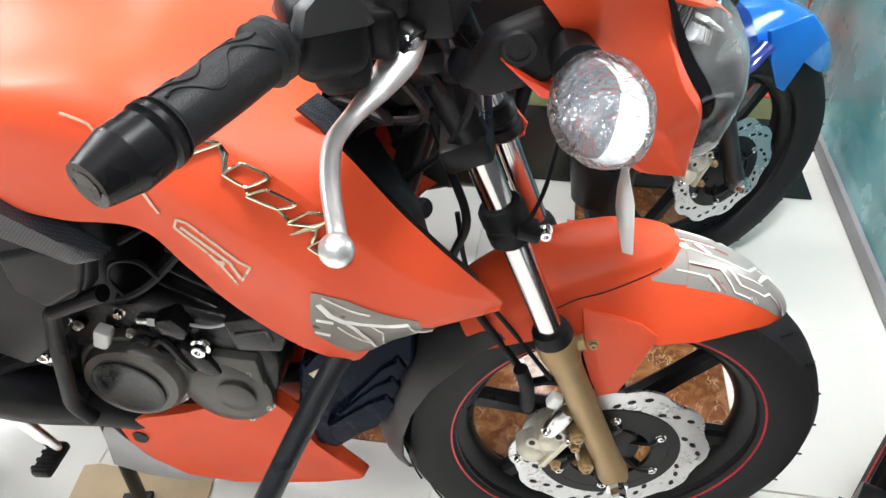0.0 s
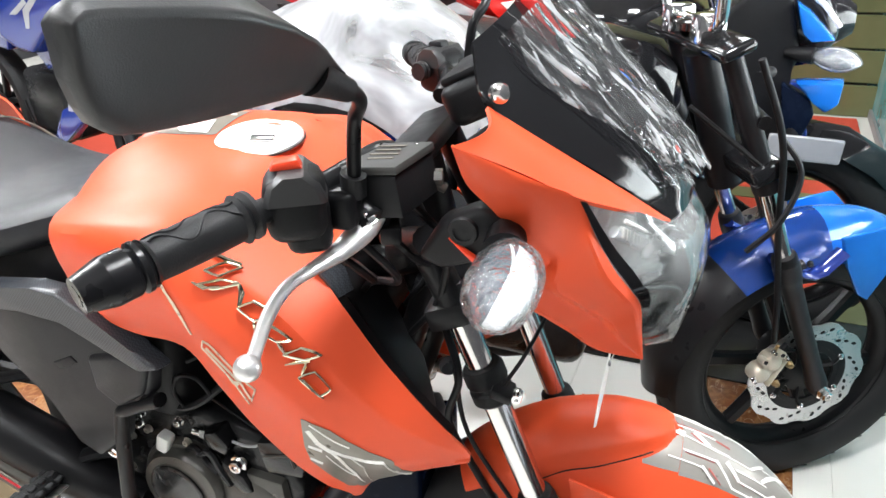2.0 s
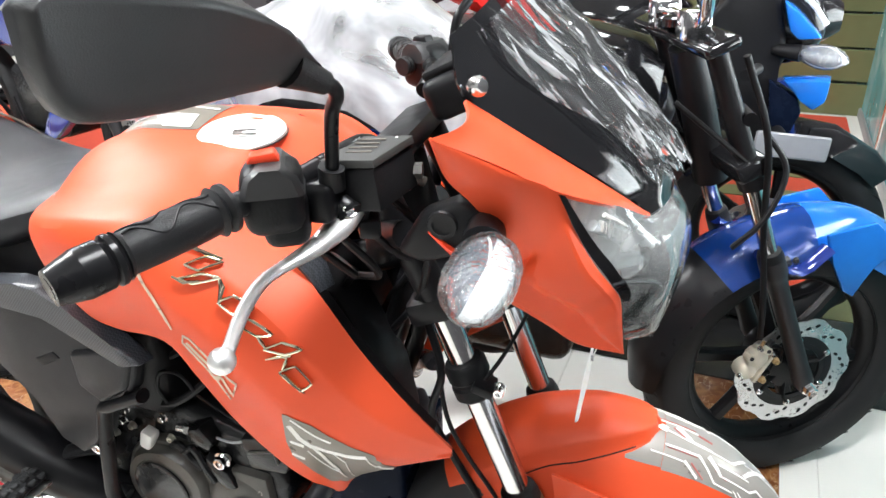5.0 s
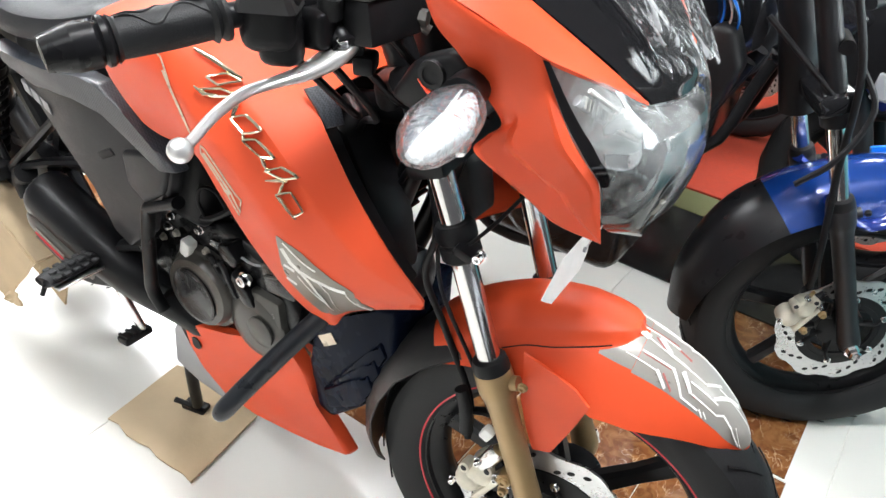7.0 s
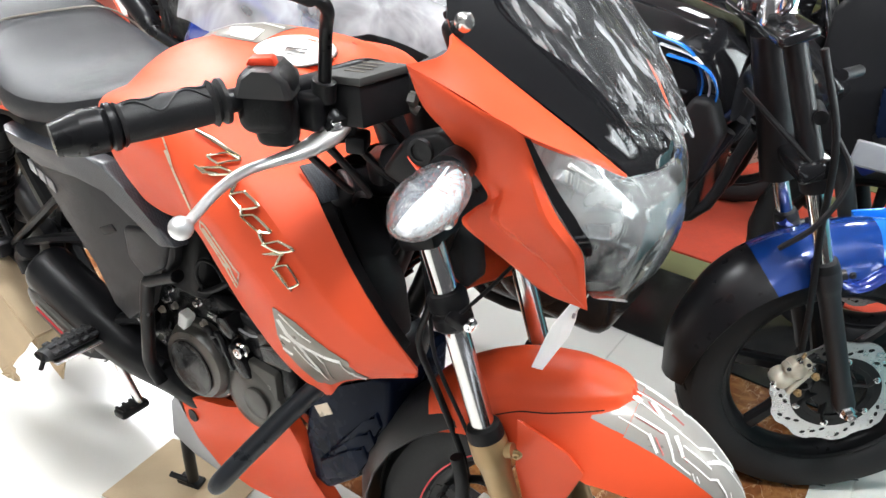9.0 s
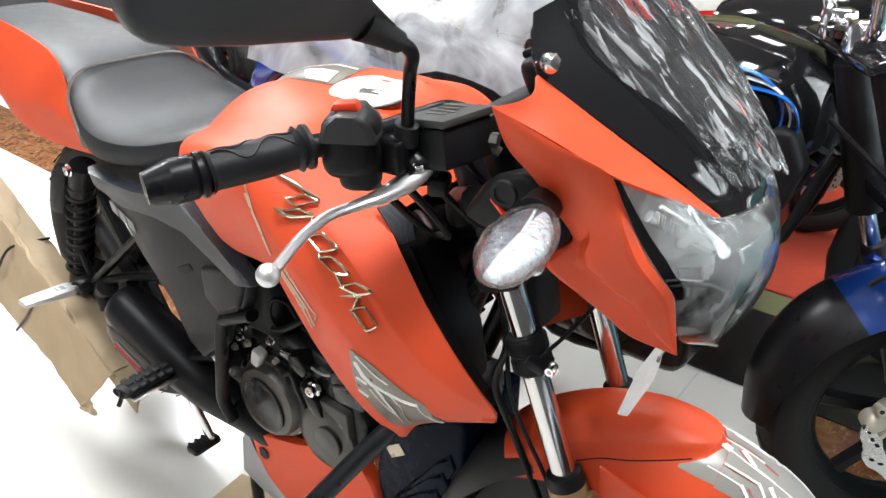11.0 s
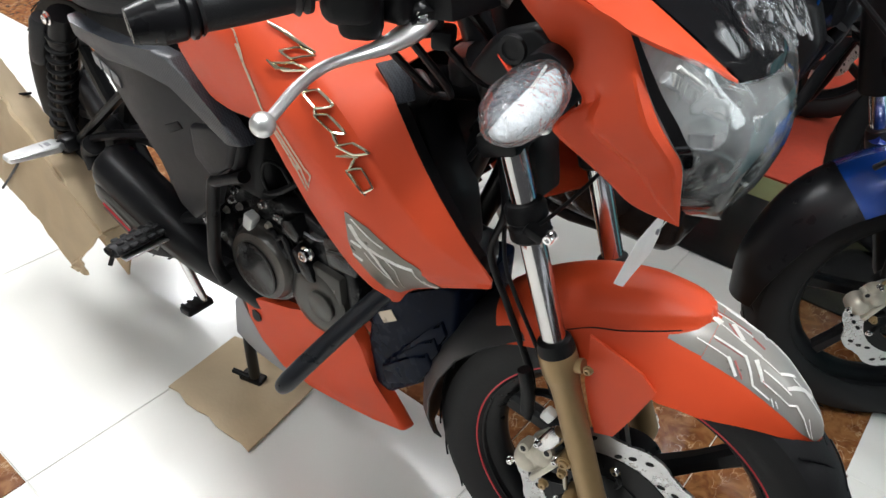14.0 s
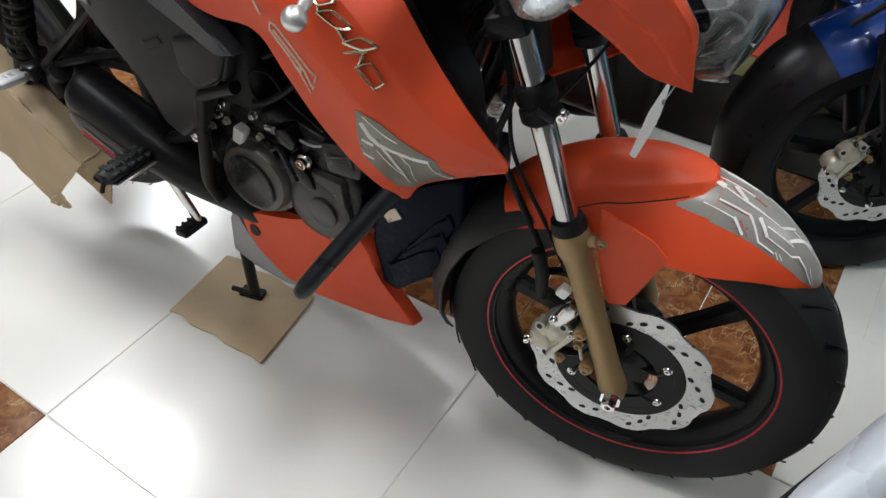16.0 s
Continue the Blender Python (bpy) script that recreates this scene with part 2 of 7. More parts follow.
# screen film: narrow white haze streaks painted as highlights along its folds
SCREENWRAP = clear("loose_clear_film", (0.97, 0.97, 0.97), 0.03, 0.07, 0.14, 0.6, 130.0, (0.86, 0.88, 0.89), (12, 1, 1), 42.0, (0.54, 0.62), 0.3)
# headlamp lens: whitish haze colours in the pale reflections of its film-covered face
LENS = clear("headlamp_lens", (0.97, 0.98, 0.98), 0.04, 0.04, 0.12, 0.10, 16.0, (0.84, 0.88, 0.88), (1, 1, 2.2), 20.0, (0.36, 0.70))
BLACKGRANITE = mat("black_granite", (0.012, 0.012, 0.012), 0.2, 0, 0.4, 80)
REFLECTOR = mat("lamp_reflector", (0.62, 0.67, 0.66), 0.3, 0.0, 0.22, 26)
CAPSILVER = mat("brushed_cap_silver", (0.86, 0.85, 0.82), 0.42, 0.5, 0.06, 60)
DIMPLASTER = mat("grey_painted_plaster", (0.30, 0.30, 0.29), 0.8, 0, 0.06, 6, 0.2, 90)
DARKWALL = mat("dark_painted_wall", (0.06, 0.06, 0.065), 0.6, 0, 0.2, 5, 0.2, 90)
CREAM = mat("cream_painted_alloy", (0.62, 0.58, 0.48), 0.36, 0.5, 0.12, 90, 0.2, 500)
FOIL = mat("pale_silver_paint", (0.66, 0.71, 0.78), 0.28, 0.1, 0.06, 12, 0.1, 40)
GLASSPANE = clear("glass_pane", (0.95, 0.97, 0.97), 0.04, 0.02, 0.05)
GUARD = mat("black_powder_coat", (0.012, 0.014, 0.018), 0.30, 0, 0.15, 40, 0.06, 500, spec=0.4)
LAMPBACK = mat("smoked_lamp_shell", (0.13, 0.14, 0.16), 0.2, 0, 0.25, 60, 0.5, 160)
MIRRORCHROME = mat("vacuum_chrome", (0.90, 0.91, 0.91), 0.30, 0.65, 0.05, 40)
LIGHTPANEL = bpy.data.materials.new("lit_diffuser")
LIGHTPANEL.use_nodes = True
LIGHTPANEL.node_tree.nodes["Principled BSDF"].inputs["Emission Color"].default_value = (0.95, 0.98, 1, 1)
LIGHTPANEL.node_tree.nodes["Principled BSDF"].inputs["Emission Strength"].default_value = 6


DAYLIGHT = bpy.data.materials.new("bright_daylight_outside")
DAYLIGHT.use_nodes = True
DAYLIGHT.node_tree.nodes["Principled BSDF"].inputs["Emission Color"].default_value = (0.95, 0.98, 1, 1)
DAYLIGHT.node_tree.nodes["Principled BSDF"].inputs["Emission Strength"].default_value = 8.0


# ---------------------------------------------------------------- mesh helpers
def V(*a):
    return Vector(a)


def finish(bm, sharp=38):
    bmesh.ops.remove_doubles(bm, verts=bm.verts, dist=1e-6)
    bmesh.ops.recalc_face_normals(bm, faces=bm.faces)
    for f in bm.faces:
        f.smooth = True
    lim = radians(sharp)
    for e in bm.edges:
        if len(e.link_faces) == 2 and e.calc_face_angle(0) > lim:
            e.smooth = False
    return bm


def mesh_of(name, bm, material):
    me = bpy.data.meshes.new(name)
    bm.to_mesh(me)
    bm.free()
    me.materials.append(material)
    return me


def part(name, bm, material, parent=None, label="", m=None, sharp=38):
    ob = new(name, mesh_of(name, finish(bm, sharp), material))
    ob.parent = parent
    if m is not None:
        ob.matrix_local = m
    return tagged(ob, label)


def pair(name, bm, material, parent=None, label="", m=None, sharp=38):
    """The same part on the right and, mirrored, on the left. Returns the right one."""
    left = bm.copy()
    for v in left.verts:
        v.co.y = -v.co.y
    part(name, left, material, parent, label, m, sharp)
    return part(name, bm, material, parent, label, m, sharp)


def thing(name, label, category, m=None, group="", kind=""):
    ob = new(name)
    ob.empty_display_size = 0.1
    if m is not None:
        ob.matrix_world = m
    return tagged(ob, label, category, group, kind)


def solid(name, bm, material, label, category, m=None, group="", kind="", sharp=38):
    ob = part(name, bm, material, None, "", m, sharp)
    return tagged(ob, label, category, group, kind)


def box(sx, sy, sz, m=None, bevel=0.0, seg=2):
    bm = bmesh.new()
    bmesh.ops.create_cube(bm, size=1, matrix=(m or Matrix()) @ Matrix.Diagonal((sx, sy, sz, 1)))
    if bevel:
        bmesh.ops.bevel(bm, geom=list(bm.edges), offset=bevel, segments=seg, affect="EDGES", profile=0.5)
    return bm


def prism(outline, y0, y1, bevel=0.0, seg=2, taper=1.0):
    """A plate with its outline in x, z, from y0 to y1; the y0 face may be tapered."""
    bm = bmesh.new()
    c = sum((V(x, 0, z) for x, z in outline), V(0, 0, 0)) / len(outline)
    a = [bm.verts.new((c.x + (x - c.x) * taper, y0, c.z + (z - c.z) * taper)) for x, z in outline]
    b = [bm.verts.new((x, y1, z)) for x, z in outline]
    bm.faces.new(a)
    bm.faces.new(b[::-1])
    for i in range(len(a)):
        j = (i + 1) % len(a)
        bm.faces.new((a[i], b[i], b[j], a[j]))
    if bevel:
        bmesh.ops.bevel(bm, geom=list(bm.edges), offset=bevel, segments=seg, affect="EDGES", profile=0.5)
    return bm


def spline(pts, n=6):
    """Catmull-Rom through the points, n steps a span; works on points of any length."""
    p = [np.array(q, float) for q in pts]
    p = [2 * p[0] - p[1]] + p + [2 * p[-1] - p[-2]]
    out = []
    for i in range(1, len(p) - 2):
        for k in range(n):
            u = k / n
            out.append(0.5 * (2 * p[i] + (p[i + 1] - p[i - 1]) * u + (2 * p[i - 1] - 5 * p[i] + 4 * p[i + 1] - p[i + 2]) * u * u
                              + (3 * p[i] - p[i - 1] - 3 * p[i + 1] + p[i + 2]) * u ** 3))
    out.append(p[-2])
    return out


def tube(pts, r, seg=12, smooth=5, flat=1.0, cap=True, up=None):
    """A tube through points (x, y, z) or (x, y, z, radius); flat squashes it along its own upward side."""
    q = [tuple(p) if len(p) == 4 else (*p, r) for p in pts]
    q = spline(q, smooth) if smooth > 1 and len(q) > 2 else [np.array(a) for a in q]
    bm = bmesh.new()
    rings, side = [], None
    for i, a in enumerate(q):
        d = V(*(q[min(i + 1, len(q) - 1)] - q[max(i - 1, 0)])[:3])
        d.normalize()
        if side is None:
            ref = V(*up) if up else (V(0, 0, 1) if abs(d.z) < 0.9 else V(1, 0, 0))
            side = d.cross(ref)
        side = (side - d * side.dot(d)).normalized()
        nrm = side.cross(d)
        rings.append([bm.verts.new(V(*a[:3]) + float(a[3]) * (side * math.cos(w) + nrm * math.sin(w) * flat))
                      for w in (2 * math.pi * k / seg for k in range(seg))])
    for a, b in zip(rings, rings[1:]):
        for k in range(seg):
            bm.faces.new((a[k], a[(k + 1) % seg], b[(k + 1) % seg], b[k]))
    if cap:
        bm.faces.new(rings[0])
        bm.faces.new(rings[-1][::-1])
    return bm


def lathe(profile, seg=32, m=None, closed=False):
    """Turned round the y axis: profile of (radius, y)."""
    bm = bmesh.new()
    rings = []
    for r, y in profile:
        rings.append([bm.verts.new((r * math.cos(w), y, r * math.sin(w))) for w in (2 * math.pi * k / seg for k in range(seg))])
    pairs = list(zip(rings, rings[1:])) + ([(rings[-1], rings[0])] if closed else [])
    for a, b in pairs:
        for k in range(seg):
            bm.faces.new((a[k], a[(k + 1) % seg], b[(k + 1) % seg], b[k]))
    if not closed:
        if profile[0][0] > 1e-5:
            bm.faces.new(rings[0])
        if profile[-1][0] > 1e-5:
            bm.faces.new(rings[-1][::-1])
    if m is not None:
        bmesh.ops.transform(bm, matrix=m, verts=bm.verts)
    return bm


def sheet(rows, thick=0.0, close=False):
    """A skin over rows of points, with thickness."""
    bm = bmesh.new()
    g = [[bm.verts.new(V(*p[:3])) for p in r] for r in rows]
    for a, b in zip(g, g[1:]):
        n = len(a)
        for k in range(n if close else n - 1):
            bm.faces.new((a[k], a[(k + 1) % n], b[(k + 1) % n], b[k]))
    bmesh.ops.remove_doubles(bm, verts=bm.verts, dist=1e-6)
    bmesh.ops.dissolve_degenerate(bm, edges=bm.edges, dist=1e-6)
    bmesh.ops.recalc_face_normals(bm, faces=bm.faces)
    if thick:
        bmesh.ops.solidify(bm, geom=list(bm.faces), thickness=thick)
    return bm


def loft(rows):
    """A closed body through rings of points, its ends capped."""
    bm = sheet(rows, 0, True)
    bmesh.ops.holes_fill(bm, edges=[e for e in bm.edges if e.is_boundary], sides=0)
    return bm


def mirrored(bm):
    g = bmesh.ops.duplicate(bm, geom=bm.verts[:] + bm.edges[:] + bm.faces[:])["geom"]
    vs = [v for v in g if isinstance(v, bmesh.types.BMVert)]
    fs = [f for f in g if isinstance(f, bmesh.types.BMFace)]
    for v in vs:
        v.co.y = -v.co.y
    bmesh.ops.reverse_faces(bm, faces=fs)
    return bm


def join(*bms):
    out = bmesh.new()
    for b in bms:
        me = bpy.data.meshes.new("tmp")
        b.to_mesh(me)
        b.free()
        out.from_mesh(me)
        bpy.data.meshes.remove(me)
    return out


def bolt(at, r=0.006, h=0.006, axis=(0, -1, 0)):
    """A small hexagon-head bolt with a washer."""
    m = Matrix.Translation(at) @ V(0, 1, 0).rotation_difference(V(*axis)).to_matrix().to_4x4()
    return join(lathe([(r * 1.35, 0), (r * 1.35, 0.0015), (r, 0.0015), (r, h * 0.9), (r * 0.85, h), (r * 0.45, h), (r * 0.4, h * 0.6), (0.00001, h * 0.6)], 12, m))


def rod(a, b, r, seg=12):
    return tube([a, b], r, seg, 1)


# ---------------------------------------------------------------- wheels and fork, shared by the machines
def ring_band(r0, r1, y0, y1, seg=72):
    return lathe([(r0, y0), (r1, y0), (r1, y1), (r0, y1)], seg, None, True)


def tyre_mesh(R, rim, half):
    """Tyre with rounded crown and grooves cut across the shoulders."""
    prof = [(rim, -half * 0.72), (rim + 0.012, -half * 0.86), (R - 0.045, -half), (R - 0.02, -half * 0.9), (R - 0.006, -half * 0.58), (R - 0.001, -half * 0.25), (R, 0)]
    prof = prof + [(r, -y) for r, y in prof[-2::-1]]
    bm = lathe(prof + [(rim - 0.004, half * 0.6), (rim - 0.004, -half * 0.6)], 120, None, True)
    return bm


def groove_mesh(R, half, n=26):
    """Tread sipes as dark raised-edge slots lying in the tyre's shoulder."""
    bms = []
    for k in range(n):
        a = 2 * math.pi * k / n
        for s in (-1, 1):
            pts = []
            for u in (0.0, 0.35, 0.7, 1.0):
                y = s * half * (0.12 + 0.72 * u)
                rr = R - 0.0005 - 0.024 * max(0, (abs(y) / half - 0.15)) ** 2.2
                w = a + s * 0.04 + u * 0.17
                pts.append((rr * math.cos(w), y, rr * math.sin(w)))
            bms.append(tube(pts, 0.0016, 4, 2))
    return join(*bms)


def petal_disc(r, y, thick, n=10, holes=True):
    """Wave-edged brake disc with a ring of slots."""
    bm = bmesh.new()
    seg = n * 8
    rings = []
    for rr, wave in ((r * 0.70, 0), (r, 1)):
        for yy in (y, y + thick):
            ring = []
            for k in range(seg):
                w = 2 * math.pi * k / seg
                c = math.cos(n * w)
                q = rr + (0.0042 * (1 if c > 0.1 else -0.6 if c < -0.5 else 0.4) if wave else 0)
                ring.append(bm.verts.new((q * math.cos(w), yy, q * math.sin(w))))
            rings.append(ring)
    a, b, c, d = rings
    for k in range(seg):
        j = (k + 1) % seg
        for p, q in ((a, b), (b, d), (d, c), (c, a)):
            bm.faces.new((p[k], p[j], q[j], q[k]))
    return bm


SLOT = {}


def disc_slots(parent, r, y, n=10):
    """Rounded slots of the brake disc, three to each scallop."""
    if r not in SLOT:
        SLOT[r] = mesh_of("slot", finish(lathe([(0.0034, -0.0005), (0.0034, 0.0005)], 10, Matrix.Diagonal((1, 1, 1.75, 1)))), BLACK)
    for k in range(n):
        for rr, dw in ((0.92, 0.0), (0.85, 0.17), (0.78, 0.33)):
            w = 2 * math.pi * k / n + dw
            ob = new("slot", SLOT[r])
            ob.parent = parent
            ob.matrix_local = pose(r * rr * math.cos(w), y, r * rr * math.sin(w)) @ Matrix.Rotation(-w - 0.6, 4, "Y")


def cast_wheel(parent, at, R=0.297, half=0.045, rim=0.212, stripe=True, disc_side=-1, turn=0.3, m=None, name="front_wheel", disc=True, disc_r=0.132):
    """Alloy wheel: rim, three split spokes, hub, tyre, stripe, brake disc."""
    base = (m or Matrix()) @ Matrix.Translation(at)
    rimb = lathe([(rim, -0.036), (rim + 0.008, -0.036), (rim + 0.008, -0.028), (rim - 0.008, -0.024), (rim - 0.02, -0.012), (rim - 0.024, 0),
                  (rim - 0.02, 0.012), (rim - 0.008, 0.024), (rim + 0.008, 0.028), (rim + 0.008, 0.036), (rim, 0.036), (rim + 0.002, 0)], 96, None, True)
    wheel = part(name, rimb, SATIN, parent, "black cast alloy rim", base)
    part("tyre", tyre_mesh(R, rim + 0.004, half), RUBBER, wheel)
    part("tread_pattern", groove_mesh(R, half), BLACK, wheel)
    hub = lathe([(0.020, -0.060), (0.045, -0.058), (0.048, -0.03), (0.038, -0.02), (0.036, 0.02), (0.046, 0.035), (0.046, 0.05), (0.018, 0.055)], 32)
    part("hub", hub, SATIN, wheel)
    for k in range(6):
        w = turn + 2 * math.pi * k / 6
        a, b = 0.036, rim - 0.012
        sp = []
        for u in (0, 0.25, 0.6, 1.0):
            r = a + (b - a) * u
            hw = 0.017 - 0.006 * u + (0.006 if u == 1 else 0)
            th = 0.016 - 0.004 * u
            c, s = math.cos(w), math.sin(w)
            ring = []
            for dx, dy in ((-hw, -th * 0.5), (-hw * 0.6, -th), (hw * 0.6, -th), (hw, -th * 0.5), (hw, th * 0.5), (hw * 0.6, th), (-hw * 0.6, th), (-hw, th * 0.5)):
                ring.append((r * c - dx * s, dy, r * s + dx * c))
            sp.append(ring)
        part("spoke", loft(sp), SATIN, wheel)
    if stripe:
        for s in (-1, 1):
            part("rim_stripe", ring_band(rim + 0.0080, rim + 0.0126, s * 0.0405 - 0.001, s * 0.0405 + 0.001, 96), REDLINE, wheel, "thin red rim stripe")
    if disc:
        yd = disc_side * 0.064
        d = part("brake_disc", petal_disc(disc_r, yd - 0.002, 0.004), STEEL, wheel, "wave-edged steel brake disc")
        disc_slots(d, disc_r, yd + disc_side * 0.0024)
        part("disc_carrier", lathe([(disc_r - 0.038, yd - 0.0035), (disc_r - 0.036, yd), (disc_r - 0.038, yd + 0.0035), (disc_r - 0.054, yd + 0.0035), (disc_r - 0.056, yd), (disc_r - 0.054, yd - 0.0035)], 64, None, True), SATIN, d, "black disc carrier")
        part("carrier_plate", lathe([(0.060, yd - 0.003), (disc_r - 0.046, yd - 0.003), (disc_r - 0.046, yd + 0.003), (0.060, yd + 0.003)], 48, None, True), SATIN, d)
        for k in range(6):
            w = 2 * math.pi * k / 6 + math.pi / 6 - 0.16
            c, s = math.cos(w), math.sin(w)
            part("carrier_arm", tube([(0.035 * c, yd * 0.8, 0.035 * s), (0.062 * c, yd * 0.95, 0.062 * s), (0.079 * math.cos(w + 0.16), yd, 0.079 * math.sin(w + 0.16))], 0.009, 8, 3, 0.6), SATIN, d)
            part("disc_bolt", bolt((0.079 * math.cos(w + 0.16), yd + disc_side * 0.003, 0.079 * math.sin(w + 0.16)), 0.0055, 0.005, (0, disc_side, 0)), CHROME, d)
    return wheel


def lerp(a, b, u):
    return tuple(a[i] + (b[i] - a[i]) * u for i in range(3))


def fork_leg(parent, y, foot, seal, top, leg_mat, m=None, clamp_at=0.62, side=-1):
    """Lower slider with axle lug and bosses, wiper seal, chromed tube."""
    f, s, t = (foot[0], y, foot[1]), (seal[0], y, seal[1]), (top[0], y, top[1])
    ax = (V(*s) - V(*f)).normalized()
    e = lerp(f, s, -0.04)
    pts = [(*e, 0.014), (*lerp(f, s, 0.03), 0.0215), (*lerp(f, s, 0.2), 0.0190), (*lerp(f, s, 0.72), 0.0190), (*lerp(f, s, 0.84), 0.0205), (*lerp(f, s, 0.9), 0.0245), (*lerp(f, s, 0.985), 0.0245), (*s, 0.0230)]
    leg = part("fork_slider", tube(pts, 0.02, 24, 3), leg_mat, parent, "", m)
    q = V(*lerp(f, s, 0.93)) + V(0.03, 0, 0.012)
    part("slider_lug", join(tube([V(*lerp(f, s, 0.93)), q], 0.010, 10, 1), bolt(q + V(0.008, side * 0.006, 0.003), 0.005, 0.006, (0, side, 0))), leg_mat, leg)
    part("axle_nut", join(lathe([(0.017, 0), (0.017, 0.004), (0.012, 0.004), (0.012, 0.016), (0.009, 0.019), (0.005, 0.019), (0.005, 0.014), (0.0001, 0.014)], 6,
                                Matrix.Translation(f) @ V(0, 1, 0).rotation_difference(V(0, side, 0)).to_matrix().to_4x4() @ pose(0, 0.018, 0))), CHROME, leg, "chromed axle nut")
    seal_pts = [(*lerp(f, s, 0.98), 0.0238), (*(V(*s) + ax * 0.006), 0.0238), (*(V(*s) + ax * 0.016), 0.0215), (*(V(*s) + ax * 0.018), 0.0185)]
    part("fork_seal", tube(seal_pts, 0.02, 24, 1), BLACK, parent, "", m)
    part("fork_tube", rod(s, t, 0.0155, 28), FORKCHROME, parent, "chromed fork tube", m)
    return f, s, t


def caliper(parent, at, tilt, m=None, side=-1):
    """Two-piston floating caliper with ports, bolts and bracket."""
    base = (m or Matrix()) @ Matrix.Translation(at) @ Matrix.Rotation(tilt, 4, "Y") @ Matrix.Diagonal((0.80, 0.9, 0.80, 1))
    dome = [(0.0265, -0.016), (0.0270, -0.004), (0.0255, 0.008), (0.0205, 0.016), (0.012, 0.0205), (0.0001, 0.022)]
    turn = pose(0, 0, 0, 180, 0, 0) if side < 0 else Matrix()
    lobes = [lathe(dome, 28, pose(x, 0, z) @ turn) for x, z in ((-0.004, -0.024), (0.006, 0.016))]
    body = part("brake_caliper", join(box(0.040, 0.034, 0.080, None, 0.010, 3), box(0.034, 0.05, 0.060, pose(0.020, 0.012, 0), 0.008, 2), *lobes), CREAM, parent, "cream cast brake caliper", base, 60)
    for x, z in ((-0.026, 0.012), (0.004, 0.046)):
        part("port_boss", rod((x, 0, z), (x - 0.004, side * 0.024, z + 0.004), 0.0095, 16), CREAM, body)
        part("port_hole", rod((x - 0.004, side * 0.0242, z + 0.004), (x - 0.0041, side * 0.0250, z + 0.004), 0.0055, 14), RUBBER, body)
    part("bridge_rib", box(0.012, 0.040, 0.090, pose(0.026, 0.0, 0.0), 0.004, 2), CREAM, body)
    for z in (-0.030, 0.030):
        part("mount_bolt", bolt((0.045, side * 0.014, z), 0.0075, 0.010, (0, side, 0)), BRASS, body)
    for x, z in ((-0.022, 0.047), (0.02, 0.045), (-0.024, -0.04)):
        part("caliper_bolt", bolt((x, side * 0.016, z), 0.0055, 0.010, (0, side, 0)), CHROME, body)
    part("bleed_nipple", rod((-0.012, side * 0.008, 0.042), (-0.02, side * 0.014, 0.066), 0.0042, 10), BRASS, body)
    part("slide_boot", tube([(0.006, side * 0.004, 0.045), (0.008, side * 0.004, 0.058, 0.008), (0.010, side * 0.004, 0.074, 0.006)], 0.009, 12, 2), BLACK, body)
    part("caliper_bracket", join(tube([(0.02, 0.008, 0.05), (0.055, 0.006, 0.06), (0.075, 0.004, 0.03)], 0.009, 8, 3, 0.6), tube([(0.02, 0.008, -0.04), (0.05, 0.006, -0.035), (0.07, 0.004, -0.01)], 0.009, 8, 3, 0.6)), SATIN, body)
    return body


# ---------------------------------------------------------------- the orange motorcycle
bike = thing("motorcycle", "matte orange naked motorcycle on its centre stand, indicators wrapped in film", "motorcycle")
B = ROOM

FOOT, SEAL, TOP = (0.004, 0.295), (-0.104, 0.583), (-0.208, 0.875)
cast_wheel(bike, (0, 0, 0.300), 0.305, 0.052, 0.217, turn=0.80, disc_r=0.139)
for y, s in ((-0.1, -1), (0.1, 1)):
    fork_leg(bike, y, FOOT, SEAL, TOP, BRASS, None, side=s)
CL = (-0.1645, 0.754)
for y in (-0.1, 0.1):
    ax = V(SEAL[0] - TOP[0], 0, SEAL[1] - TOP[1]).normalized()
    c = V(CL[0], y, CL[1])
    part("tube_clamp", tube([(*(c - ax * 0.024), 0.021), (*(c - ax * 0.019), 0.0245), (*(c - ax * 0.004), 0.0245), (*(c - ax * 0.001), 0.022), (*(c + ax * 0.003), 0.022), (*(c + ax * 0.006), 0.0245), (*(c + ax * 0.019), 0.0245), (*(c + ax * 0.023), 0.021)], 0.02, 20, 1), BLACK, bike, "black rubber-lined clamp")
part("lower_yoke", join(box(0.05, 0.24, 0.03, pose(-0.205, 0, 0.842, 0, -20, 0), 0.008), tube([(-0.25, 0, 0.80), (-0.27, 0, 0.86)], 0.03, 16, 1)), SATIN, bike)
part("upper_yoke", box(0.06, 0.25, 0.025, pose(-0.265, 0, 0.99, 0, -20, 0), 0.008), SATIN, bike)
for y in (-0.1, 0.1):
    part("upper_fork_tube", rod((-0.200, y, 0.852), (-0.262, y, 0.99), 0.0175, 20), SATIN, bike)
caliper(bike, (-0.104, -0.096, 0.376), radians(28))
part("pin_housing", tube([(-0.096, -0.104, 0.405, 0.010), (-0.092, -0.106, 0.415, 0.0125), (-0.080, -0.106, 0.442, 0.0125), (-0.076, -0.106, 0.451, 0.009)], 0.012, 16, 1), ALU, bike, "silver slide-pin housing")
part("sensor_plug", box(0.016, 0.014, 0.020, pose(-0.095, -0.108, 0.475, 0, 25, 0), 0.003), WHITE, bike, "white sensor plug")
